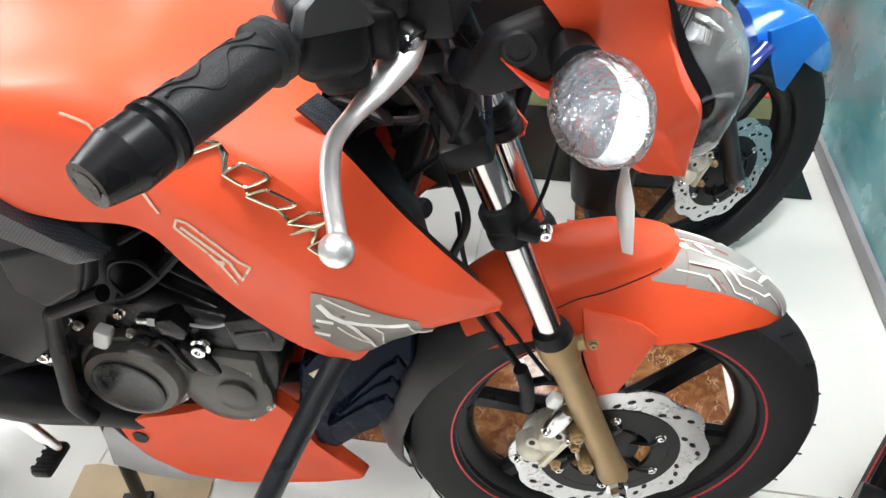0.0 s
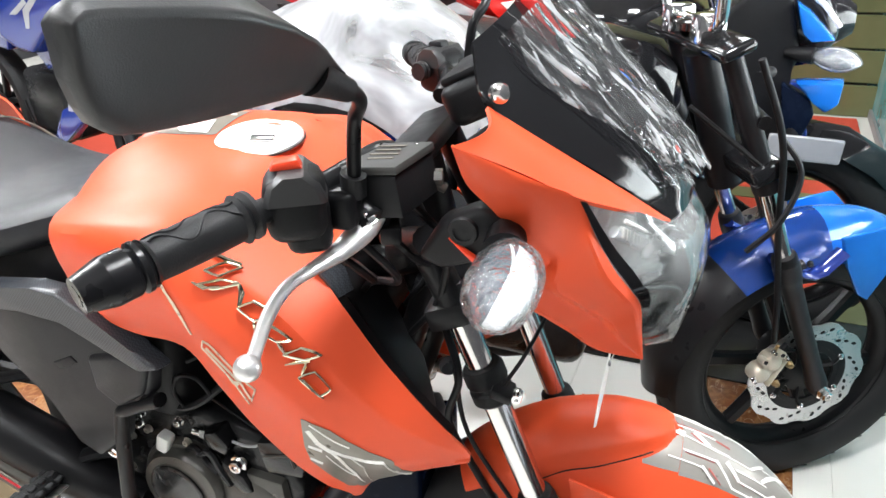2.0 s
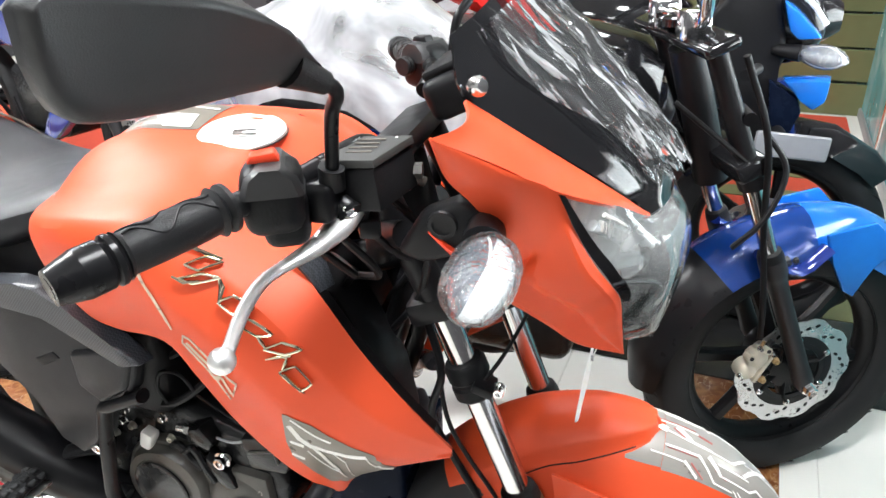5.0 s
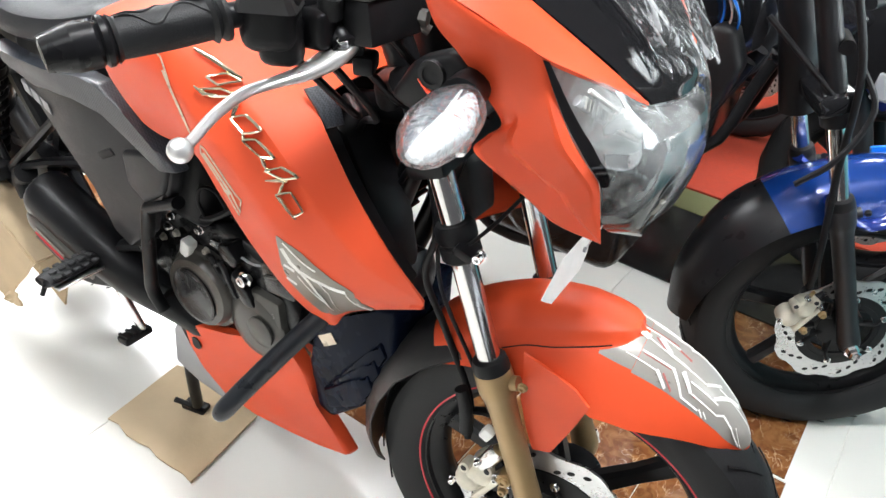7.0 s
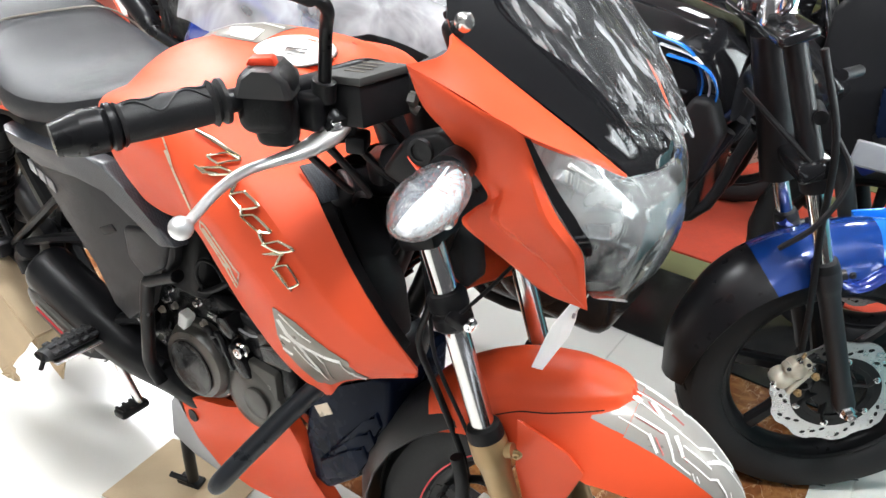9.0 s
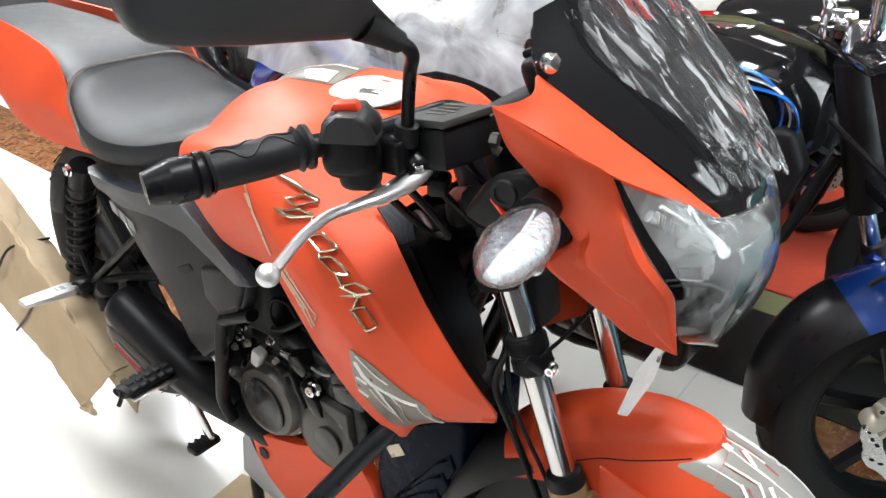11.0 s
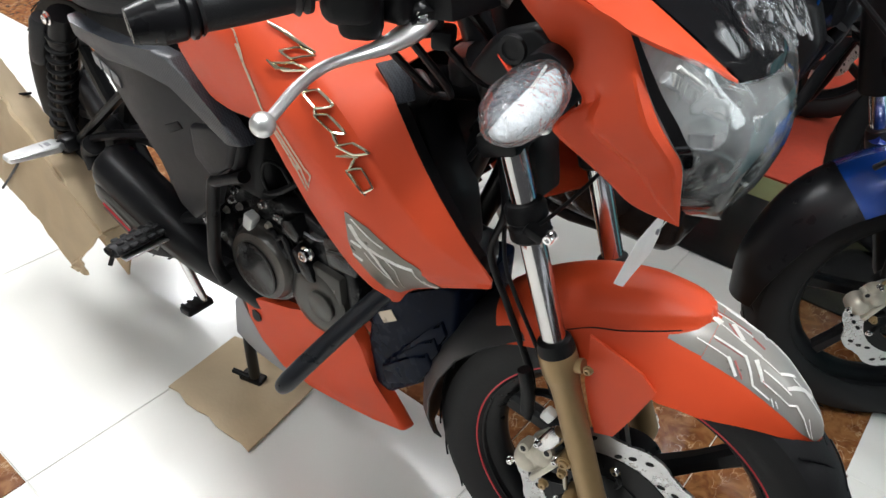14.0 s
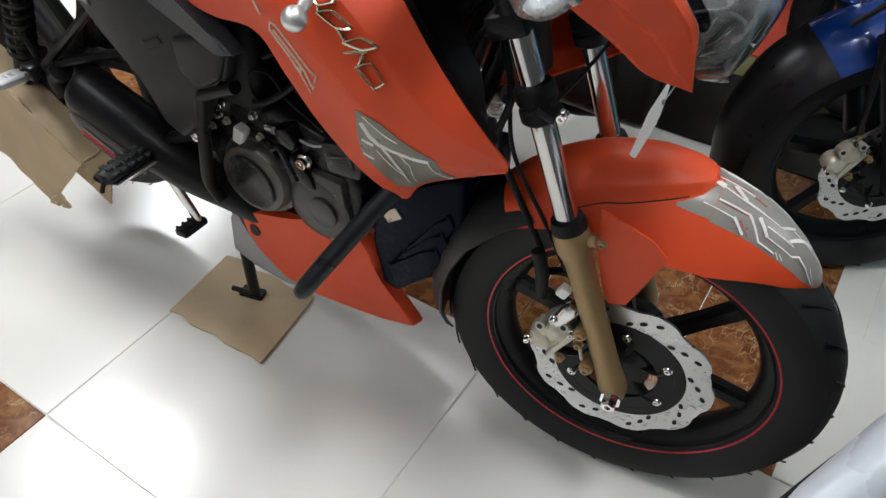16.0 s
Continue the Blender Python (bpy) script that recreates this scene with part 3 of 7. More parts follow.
for x, z in ((-0.060, 0.407), (-0.042, 0.338)):
    part("mount_bolt", join(rod((x, -0.09, z), (x, -0.116, z), 0.0105, 16), bolt((x, -0.116, z), 0.007, 0.006)), BRASS, bike, "brass-coloured mounting bolt")
part("pad_pin", rod((-0.066, -0.106, 0.40), (-0.052, -0.106, 0.345), 0.003, 8), CASTALU, bike)
part("speed_sensor_bracket", tube([(-0.135, -0.085, 0.475), (-0.10, -0.09, 0.492), (-0.06, -0.09, 0.475), (-0.045, -0.09, 0.44)], 0.008, 8, 4, 0.5), SATIN, bike)
part("brake_hose", tube([(-0.125, -0.10, 0.44), (-0.135, -0.085, 0.50), (-0.190, -0.062, 0.58), (-0.222, -0.066, 0.66), (-0.205, -0.075, 0.735), (-0.225, -0.060, 0.80), (-0.25, -0.04, 0.88), (-0.25, -0.08, 0.95)], 0.0050, 10, 6), BLACK, bike, "black brake hose")
part("hose_sleeve", tube([(-0.1275, -0.102, 0.455), (-0.131, -0.105, 0.50), (-0.14, -0.104, 0.53)], 0.0095, 12, 4), BLACK, bike)
part("sensor_wire", tube([(-0.10, -0.095, 0.50), (-0.14, -0.075, 0.55), (-0.20, -0.060, 0.64), (-0.215, -0.055, 0.73)], 0.003, 8, 5), BLACK, bike)
part("wire_loop", tube([(-0.150, -0.122, 0.757), (-0.125, -0.08, 0.785), (-0.105, 0.0, 0.815), (-0.115, 0.07, 0.825), (-0.15, 0.10, 0.825)], 0.0024, 8, 6), BLACK, bike)
part("clamp_screw", bolt((-0.128, -0.118, 0.757), 0.006, 0.012), CHROME, bike)
part("hose_guide", box(0.025, 0.03, 0.012, pose(-0.145, -0.116, 0.757, 0, 20, 0), 0.003), SATIN, bike)


def soft_step(x):
    x = min(1, max(0, x))
    return x * x * (3 - 2 * x)


def arc_pt(r, deg, y, dz=0.0):
    a = radians(deg)
    return (r * math.cos(a), y, 0.297 + r * math.sin(a) + dz)


# front mudguard: crown with a raised step, beak
FEN = ((130, 0.335, 0.072, 0.040), (118, 0.345, 0.078, 0.060), (106, 0.354, 0.083, 0.078), (94, 0.357, 0.086, 0.092), (84, 0.350, 0.087, 0.092), (74, 0.344, 0.080, 0.080), (69, 0.342, 0.073, 0.070),
       (64, 0.338, 0.064, 0.056), (56, 0.329, 0.044, 0.036), (52, 0.324, 0.030, 0.024), (49, 0.317, 0.016, 0.012), (47.2, 0.310, 0.006, 0.006))


def fen(deg):
    d = [-f[0] for f in FEN]
    return [float(np.interp(-deg, d, [f[k] for f in FEN])) for k in (1, 2, 3)]


def dome_edge(deg):
    """Half width of the raised crown, as a share of the mudguard's."""
    return float(np.interp(deg, (81.6, 82.6, 84, 87, 92, 98, 104, 112, 130), (0.0, 0.22, 0.33, 0.46, 0.58, 0.66, 0.70, 0.78, 0.9)))


rows = []
for k in range(111):
    deg = 130 - 82.8 * k / 110
    r, hw, drop = fen(deg)
    row = []
    for q in range(-36, 37):
        u = q / 36
        lift = 0.010 * soft_step((dome_edge(deg) - abs(u)) / 0.06 + 0.3) * soft_step((deg - 80.8) / 1.6)
        row.append(arc_pt(r - drop * abs(u) ** 2.6 + lift, deg, hw * u))
    rows.append(row)
fender = part("front_mudguard", sheet(rows, 0.003), ORANGE, bike, "matte orange front mudguard", None, 50)
pair("mudguard_skirt", sheet([[(-0.071, -0.0840, 0.611), (-0.030, -0.0868, 0.600), (0.000, -0.0872, 0.588), (0.022, -0.0872, 0.568)], [(-0.066, -0.0879, 0.580), (-0.030, -0.0886, 0.578), (0.000, -0.0884, 0.572), (0.021, -0.0877, 0.564)],
                               [(-0.064, -0.0889, 0.540), (-0.030, -0.0897, 0.548), (0.000, -0.0891, 0.556), (0.020, -0.0877, 0.560)], [(-0.050, -0.0886, 0.492), (-0.022, -0.0891, 0.500), (0.002, -0.0886, 0.530), (0.019, -0.0876, 0.557)], [(-0.037, -0.0876, 0.457), (-0.013, -0.0876, 0.465), (0.004, -0.0877, 0.510), (0.018, -0.0870, 0.553)]], 0.004), ORANGE, fender, "", None, 45)


def on_fender(deg, u, lift=0.0012):
    """A place on the beak of the mudguard: degrees round the axle, share of its half width."""
    r, hw, dr = fen(deg)
    return arc_pt(r - dr * abs(u) ** 2.6 + lift, deg, hw * u)


def film_patch(rows, lift):
    return sheet([[on_fender(d, a + (b - a) * k / 12, lift) for k in range(13)] for d, a, b in rows], 0.0005)


DL = ((89.0, 0.60), (80.5, 0.62), (73, 0.625), (65.5, 0.68), (57.5, 0.75), (51, 0.88), (48.4, 0.97))
part("grey_decal", film_patch([(d, -np.interp(-d, [-q[0] for q in DL], [q[1] for q in DL]), np.interp(-d, [-q[0] for q in DL], [q[1] for q in DL])) for d in np.arange(80.4, 48.2, -1.4)], 0.0010), FENDERSILVER, fender, "pale silver film decal")
for sg in (-1, 1):
    part("grey_decal", film_patch([(d, sg * (dome_edge(d) + 0.085), sg * max(dome_edge(d) + 0.09, 0.60)) for d in (88, 86.5, 85, 83.5, 82, 80.5)], 0.0010), FENDERSILVER, fender)
    # thin black tube put in for the shade along the crown's soft fold
    part("crease_shade", tube([on_fender(d, sg * (dome_edge(d) + 0.045), 0.0) for d in (86, 89, 93, 98, 104, 110)], 0.0009, 8, 4), BLACK, fender, "thin dark line for the shade in the crease round the raised crown")


def fender_line(path, w=0.004, lift=0.0016):
    """A stripe of even width along a path of (degrees, share of half width)."""
    out = []
    for k in range(len(path) - 1):
        (d0, u0), (d1, u1) = path[k], path[k + 1]
        for q in range(6):
            f = q / 5
            d, u = d0 + (d1 - d0) * f, u0 + (u1 - u0) * f
            p, n = V(*on_fender(d, u, lift)), V(*on_fender(d0, u0, lift))
            m = V(*on_fender(d1, u1, lift))
            c = V(*on_fender(d, max(-1, u - 0.05), lift)) - V(*on_fender(d, u + 0.05, lift))
            r = V(math.cos(radians(d)), 0, math.sin(radians(d)))
            side = (m - n).cross(r + c.cross(V(-r.z, 0, r.x)) * 0).normalized() * w / 2
            out.append([tuple(p - side), tuple(p + side)])
    return sheet(out, 0.0004)


LINES = (([(87.7, 0.09), (84.5, 0.05)], 0.007), ([(84.5, 0.06), (78.0, 0.08), (73.5, 0.06)], 0.0022), ([(82.0, -0.05), (80.0, -0.09)], 0.010), ([(80.0, -0.10), (77.2, -0.14), (75.5, -0.16), (70.5, -0.20), (66.0, -0.22)], 0.0024),
         ([(78.0, 0.04), (75.0, -0.13)], 0.0060), ([(75.0, -0.14), (70.5, -0.18)], 0.0022), ([(83.0, -0.46), (76.2, -0.48)], 0.0026), ([(76.0, -0.46), (72.7, -0.60)], 0.0085), ([(80.3, -0.34), (73.2, -0.34)], 0.0042), ([(73.4, -0.33), (69.0, -0.60)], 0.0052),
         ([(69.2, -0.60), (64.6, -0.64)], 0.0048), ([(71.2, -0.29), (67.8, -0.50)], 0.0085), ([(68.0, -0.50), (60.5, -0.55)], 0.0034), ([(60.6, -0.55), (59.0, -0.46)], 0.0034), ([(59.0, -0.46), (56.0, -0.54), (51.0, -0.82)], 0.0066), ([(69.0, -0.36), (61.5, -0.38)], 0.0030),
         ([(65.8, -0.22), (62.4, 0.06)], 0.0040), ([(63.0, -0.34), (59.4, 0.0), (56.4, 0.16)], 0.0058), ([(54.8, -0.48), (50.0, -0.86)], 0.0040), ([(64.4, -0.62), (62.8, -0.69)], 0.0034), ([(63.3, -0.62), (61.8, -0.68)], 0.0034), ([(62.7, -0.04), (56.0, 0.02), (50.0, 0.08)], 0.0022),
         ([(83.0, 0.46), (76.2, 0.48), (72.7, 0.60)], 0.0045), ([(80.3, 0.34), (73.2, 0.34), (69.0, 0.60), (64.6, 0.64)], 0.0046), ([(71.2, 0.29), (67.8, 0.50), (60.5, 0.55), (56.0, 0.54), (51.0, 0.82)], 0.0046))
for path, w in LINES:
    part("white_line", fender_line(path, w), DECALWHITE, fender)
for path, w in (([(74.6, -0.46), (71.4, -0.60)], 0.0040), ([(69.4, -0.45), (66.5, -0.53)], 0.0026), ([(73.5, 0.05), (70.5, 0.0)], 0.0030), ([(78.8, 0.0), (75.8, -0.16)], 0.0020), ([(84.0, 0.10), (74.0, 0.12)], 0.0016), ([(79.8, -0.37), (73.6, -0.37)], 0.0014)):
    part("red_line", fender_line(path, w, 0.0014), PINKLINE, fender)
# rear dark mudguard
rows = []
for deg, hw, r in ((118, 0.066, 0.334), (126, 0.078, 0.338), (134, 0.084, 0.341), (146, 0.088, 0.344), (158, 0.087, 0.342), (168, 0.086, 0.340), (178, 0.080, 0.336), (186, 0.070, 0.330), (190, 0.058, 0.326)):
    rows.append([arc_pt(r - 0.040 * abs(u) ** 2.6, deg, hw * u) for u in (-1, -0.94, -0.8, -0.5, 0, 0.5, 0.8, 0.94, 1)])
part("rear_mudguard_flap", sheet([[c for c in r] for r in rows], 0.003), MIRRORGREY, fender, "dark grey plastic mudguard flap")
# ---------------------------------------------------------------- headlamp cowl, screen, lamp
COWL_A, COWL_F = (-0.168, -0.213, 1.068), (-0.002, -0.115, 0.818)
cowl_outer = [COWL_A, (-0.160, -0.196, 1.029), (-0.142, -0.178, 0.999), (-0.121, -0.165, 0.964), (-0.106, -0.158, 0.938), (-0.118, -0.164, 0.924), (-0.128, -0.166, 0.906), (-0.095, -0.160, 0.882), (-0.074, -0.146, 0.860), (-0.047, -0.130, 0.833), COWL_F]
cowl_inner = [COWL_A, (-0.133, -0.209, 1.054), (-0.100, -0.200, 1.037), (-0.070, -0.183, 1.018), (-0.056, -0.173, 0.985), (-0.045, -0.169, 0.962), (-0.033, -0.167, 0.942), (-0.020, -0.160, 0.922), (-0.010, -0.143, 0.897), (-0.006, -0.128, 0.858), COWL_F]
co, ci = spline(cowl_outer, 6), spline(cowl_inner, 6)
rows = []
for i, (a, b) in enumerate(zip(co, ci)):
    f = i / (len(co) - 1)
    low, wide = soft_step((f - 0.36) / 0.08), min(1, 6 * f, 6 * (1 - f))
    row = []
    for k in range(25):
        u = k / 24
        p = a * (1 - u) + b * u
        fold = float(np.interp(f, (0.36, 0.6, 1.0), (0.30, 0.42, 0.62)))
        plain = 0.010 * math.sin(math.pi * u) ** 0.8
        step = float(np.interp(u, (0, 0.07, fold - 0.06, fold + 0.04, 0.9, 1), (-0.003, 0.004, 0.001, 0.012, 0.010, 0)))
        d = ((1 - low) * plain + low * step) * wide
        row.append((p[0] + 0.2 * d, p[1] - d, p[2] + 0.15 * d))
    rows.append(row)
cowl = pair("headlamp_cowl", sheet(rows, 0.004), ORANGE, bike, "matte orange headlamp cowl", None, 24)
# upper blade that runs to the nose, between screen and lamp
up_edge = spline([(-0.147, -0.170, 1.089), (-0.100, -0.150, 1.053), (-0.046, -0.124, 1.011), (-0.012, -0.108, 0.984), (0.009, -0.097, 0.966)], 6)
low_edge = spline([COWL_A, (-0.120, -0.206, 1.049), (-0.070, -0.184, 1.019), (-0.030, -0.160, 1.000), (0.010, -0.101, 0.965)], 6)
rows = []
for i, (a, b) in enumerate(zip(up_edge, low_edge)):
    f = i / (len(up_edge) - 1)
    row = []
    for k in range(13):
        u = k / 12
        p = a * (1 - u) + b * u
        lift = 0.007 * math.sin(math.pi * u) * (1 - 0.6 * f)
        notch = 0.016 * math.sin(math.pi * u) * max(0, 1 - 5 * f)
        row.append((p[0] + notch, p[1] - 0.6 * lift, p[2] + lift - 0.5 * notch))
    rows.append(row)
pair("cowl_blade", sheet(rows, 0.004), ORANGE, cowl, "", None, 30)
pair("cowl_back", prism([(-0.15, 1.03), (-0.12, 0.985), (-0.10, 0.95), (-0.105, 0.91), (-0.085, 0.885), (-0.04, 0.875), (-0.03, 0.90), (-0.06, 0.98), (-0.12, 1.04)], -0.085, -0.135, 0.004), BLACK, cowl)
# lamp: dark housing, reflector, light strip, clear lens
lens_edge = spline([(-0.068, -0.181, 1.014), (-0.046, -0.167, 0.962), (-0.022, -0.158, 0.924), (-0.009, -0.139, 0.893), (-0.004, -0.113, 0.836), (0.014, -0.060, 0.804)], 4)
lens_mid = spline([(0.012, -0.094, 0.963), (0.034, -0.088, 0.940), (0.043, -0.082, 0.912), (0.044, -0.075, 0.880), (0.034, -0.062, 0.832), (0.022, -0.040, 0.801)], 4)
lens_ctr = spline([(0.036, 0, 0.950), (0.052, 0, 0.930), (0.058, 0, 0.900), (0.056, 0, 0.868), (0.044, 0, 0.822), (0.030, 0, 0.798)], 4)
rows = []
for a, b, c in zip(lens_edge, lens_mid, lens_ctr):
    right = spline([a, (a + b) / 2 + np.array((0.010, -0.012, 0.006)), b, c], 3)
    rows.append([tuple(p) for p in right] + [(p[0], -p[1], p[2]) for p in right[-2::-1]])
lamp = part("headlamp", sheet([[(p[0] * 0.75 - 0.026, p[1] * 0.88, p[2] * 0.95 + 0.044) for p in r] for r in rows]), REFLECTOR, bike, "clear headlamp with bright grey reflector")
lens = part("lens", sheet(rows, 0.002), LENS, lamp, "clear plastic lens")
lens.visible_shadow = False
for k in range(14):
    a = random.Random(k)
    y0, z0 = -0.035 - 0.05 * a.random(), 0.845 + 0.065 * a.random()
    x0 = 0.050 - 0.42 * (abs(y0) - 0.03) - 0.25 * max(0, 0.87 - z0)
    part("film_crinkle", tube([(x0, y0, z0), (x0 + 0.002, y0 - 0.004 - 0.008 * a.random(), z0 - 0.004 + 0.012 * a.random()), (x0 - 0.002, y0 - 0.010 - 0.006 * a.random(), z0 - 0.006 + 0.02 * a.random())], 0.0006, 5, 3), WHITE, lamp)
for s in (-1, 1):
    strip = [(-0.033, s * 0.160, 0.979), (-0.008, s * 0.137, 0.957), (0.013, s * 0.110, 0.938), (0.028, s * 0.080, 0.926)]
    part("light_strip", tube([(p[0] - 0.006, p[1], p[2], 0.0055) for p in strip], 0.0055, 10, 4), LAMPWHITE, lamp, "white position-light strip")
    part("reflector_bowl", lathe([(0.036, 0.0), (0.033, 0.012), (0.028, 0.028), (0.012, 0.036), (0.0001, 0.037)], 24, pose(-0.003, s * 0.045, 0.868, 0, 0, 90)), CHROME, lamp)
    for p in spline(strip, 9):
        part("strip_rib", box(0.005, 0.0014, 0.011, pose(p[0] + 0.001, p[1], p[2], 0, 0, 20 * s), 0.0005, 1), WHITE, lamp)
    part("strip_rail", tube([(p[0] + 0.003, p[1], p[2] + 0.011) for p in strip], 0.0022, 8, 4), WHITE, lamp)
part("reflector_divider", prism([(0.0, 0.94), (0.022, 0.93), (0.026, 0.86), (0.02, 0.82), (-0.01, 0.82)], -0.004, 0.004, 0.002), GREYPAINT, lamp)
for s in (-1, 1):
    part("upper_reflector", sheet([[(-0.010, s * 0.140, 0.973), (-0.007, s * 0.138, 0.965)], [(0.004, s * 0.118, 0.970), (0.008, s * 0.111, 0.946)], [(0.017, s * 0.087, 0.956), (0.025, s * 0.078, 0.932)], [(0.024, s * 0.040, 0.950), (0.034, s * 0.040, 0.929)]], 0.002), MIRRORCHROME, lamp, "bright upper reflector")
    part("side_reflector", sheet([[(0.005, s * 0.108, 0.917), (0.011, s * 0.090, 0.914), (0.022, s * 0.078, 0.913)], [(0.010, s * 0.100, 0.882), (0.014, s * 0.084, 0.882), (0.028, s * 0.070, 0.880)], [(0.014, s * 0.090, 0.850), (0.018, s * 0.076, 0.848), (0.029, s * 0.063, 0.846)]], 0.002), MIRRORCHROME, lamp, "bright side reflector")
    part("reflector_step", sheet([[(-0.012, s * 0.136, 0.925), (0.004, s * 0.112, 0.918)], [(-0.004, s * 0.128, 0.892), (0.010, s * 0.104, 0.880)], [(0.002, s * 0.112, 0.852), (0.014, s * 0.092, 0.845)]], 0.002), GREYPAINT, lamp, "grey stepped reflector")
mask = []
for k, (a, b) in enumerate(zip(lens_edge, lens_mid)):
    z = k / (len(lens_edge) - 1)
    wide = float(np.interp(z, (0, 0.12, 0.28, 0.45, 0.56, 0.64), (0.05, 0.09, 0.13, 0.14, 0.11, 0.04)))
    if z <= 0.64:
        line = spline([a, (a + b) / 2 + np.array((0.010, -0.012, 0.006)), b], 40)
        mask.append([tuple(line[int(wide * 80 * u / 4)] + np.array((0.0012, -0.0018, 0.001))) for u in range(5)])
pair("lamp_mask", sheet(mask, 0.0012), GLOSSBLACK, lamp)
# windscreen with loose film
s_edge = spline([(-0.164, -0.146, 1.136), (-0.149, -0.167, 1.090), (-0.102, -0.148, 1.054), (-0.046, -0.121, 1.012), (-0.006, -0.101, 0.980), (0.012, -0.090, 0.963)], 4)
s_mid = spline([(-0.148, -0.100, 1.150), (-0.110, -0.104, 1.110), (-0.066, -0.092, 1.070), (-0.012, -0.074, 1.014), (0.016, -0.054, 0.976), (0.027, -0.044, 0.957)], 4)
s_ctr = spline([(-0.138, 0, 1.165), (-0.088, 0, 1.118), (-0.045, 0, 1.072), (0.005, 0, 1.012), (0.030, 0, 0.974), (0.034, 0, 0.956)], 4)
rows = []
for a, b, c in zip(s_edge, s_mid, s_ctr):
    right = spline([a, b, c], 4)
    rows.append([tuple(p) for p in right] + [(p[0], -p[1], p[2]) for p in right[-2::-1]])
screen = part("windscreen", sheet(rows, 0.003), GLOSSBLACK, bike, "glossy black windscreen under loose clear film")
for s in (-1, 1):
    part("screen_bolt", lathe([(0.009, 0), (0.009, 0.004), (0.006, 0.007), (0.0001, 0.008)], 20, pose(-0.138, s * 0.164, 1.099) @ pose(0, 0, 0, 180 if s < 0 else 0, 0, 0)), ALU, screen, "silver screen bolt")
film = []
for i, r in enumerate(rows[1:-4]):
    line = []
    for j, p in enumerate(spline([np.array(q) for q in r[2:-1]], 9)):
        c = j / 9
        fold = 0.0045 * (1 - 2 * abs(noise.noise(V(i * 0.10, c * 1.5, 0)))) + 0.0026 * (1 - 2 * abs(noise.noise(V(i * 0.22, c * 3.7, 4)))) + 0.003 * noise.noise(V(*p) * 30)
        end = 0.010 * noise.noise(V(c * 2.2, 7, 1)) * soft_step((i - 12) / 3)
        line.append((p[0] + 0.008 + fold + end, p[1] * 0.93, p[2] + 0.008 + fold - end))
    film.append(line)
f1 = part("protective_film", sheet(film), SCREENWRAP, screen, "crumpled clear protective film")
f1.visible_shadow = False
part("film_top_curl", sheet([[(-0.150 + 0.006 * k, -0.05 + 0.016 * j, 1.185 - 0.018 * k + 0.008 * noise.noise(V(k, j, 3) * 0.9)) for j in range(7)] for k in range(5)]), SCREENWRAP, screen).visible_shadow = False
part("instrument_panel", join(box(0.05, 0.12, 0.045, pose(-0.195, 0.01, 1.055, 0, -25, 0), 0.012, 3), box(0.045, 0.10, 0.010, pose(-0.203, 0.01, 1.08, 0, -25, 0), 0.004)), BLACK, bike)
part("screen_bracket", prism([(-0.140, 1.163), (-0.120, 1.152), (-0.088, 1.122), (-0.118, 1.126), (-0.140, 1.142)], -0.055, -0.050, 0.001), RED, bike, "red reflector bracket behind the screen")
# lamp stay with rubber plug
pair("lamp_stay", join(prism([(-0.215, 0.945), (-0.19, 0.985), (-0.15, 1.002), (-0.125, 0.985), (-0.14, 0.95), (-0.19, 0.935)], -0.180, -0.150, 0.008, 3), tube([(-0.21, -0.16, 0.955), (-0.25, -0.12, 0.93), (-0.26, -0.1, 0.9)], 0.014, 10, 4)), BLACK, bike)
pair("stay_plug", lathe([(0.014, 0), (0.013, 0.004), (0.009, 0.004), (0.009, 0.002), (0.004, 0.002), (0.0001, 0.003)], 24, pose(-0.168, -0.180, 0.978, 180, 0, 0)), GRIP, bike)
pair("red_inner_tab", prism([(-0.182, 0.972), (-0.15, 0.950), (-0.12, 0.935), (-0.15, 0.940)], -0.186, -0.165, 0.002), REDPLASTIC, bike)


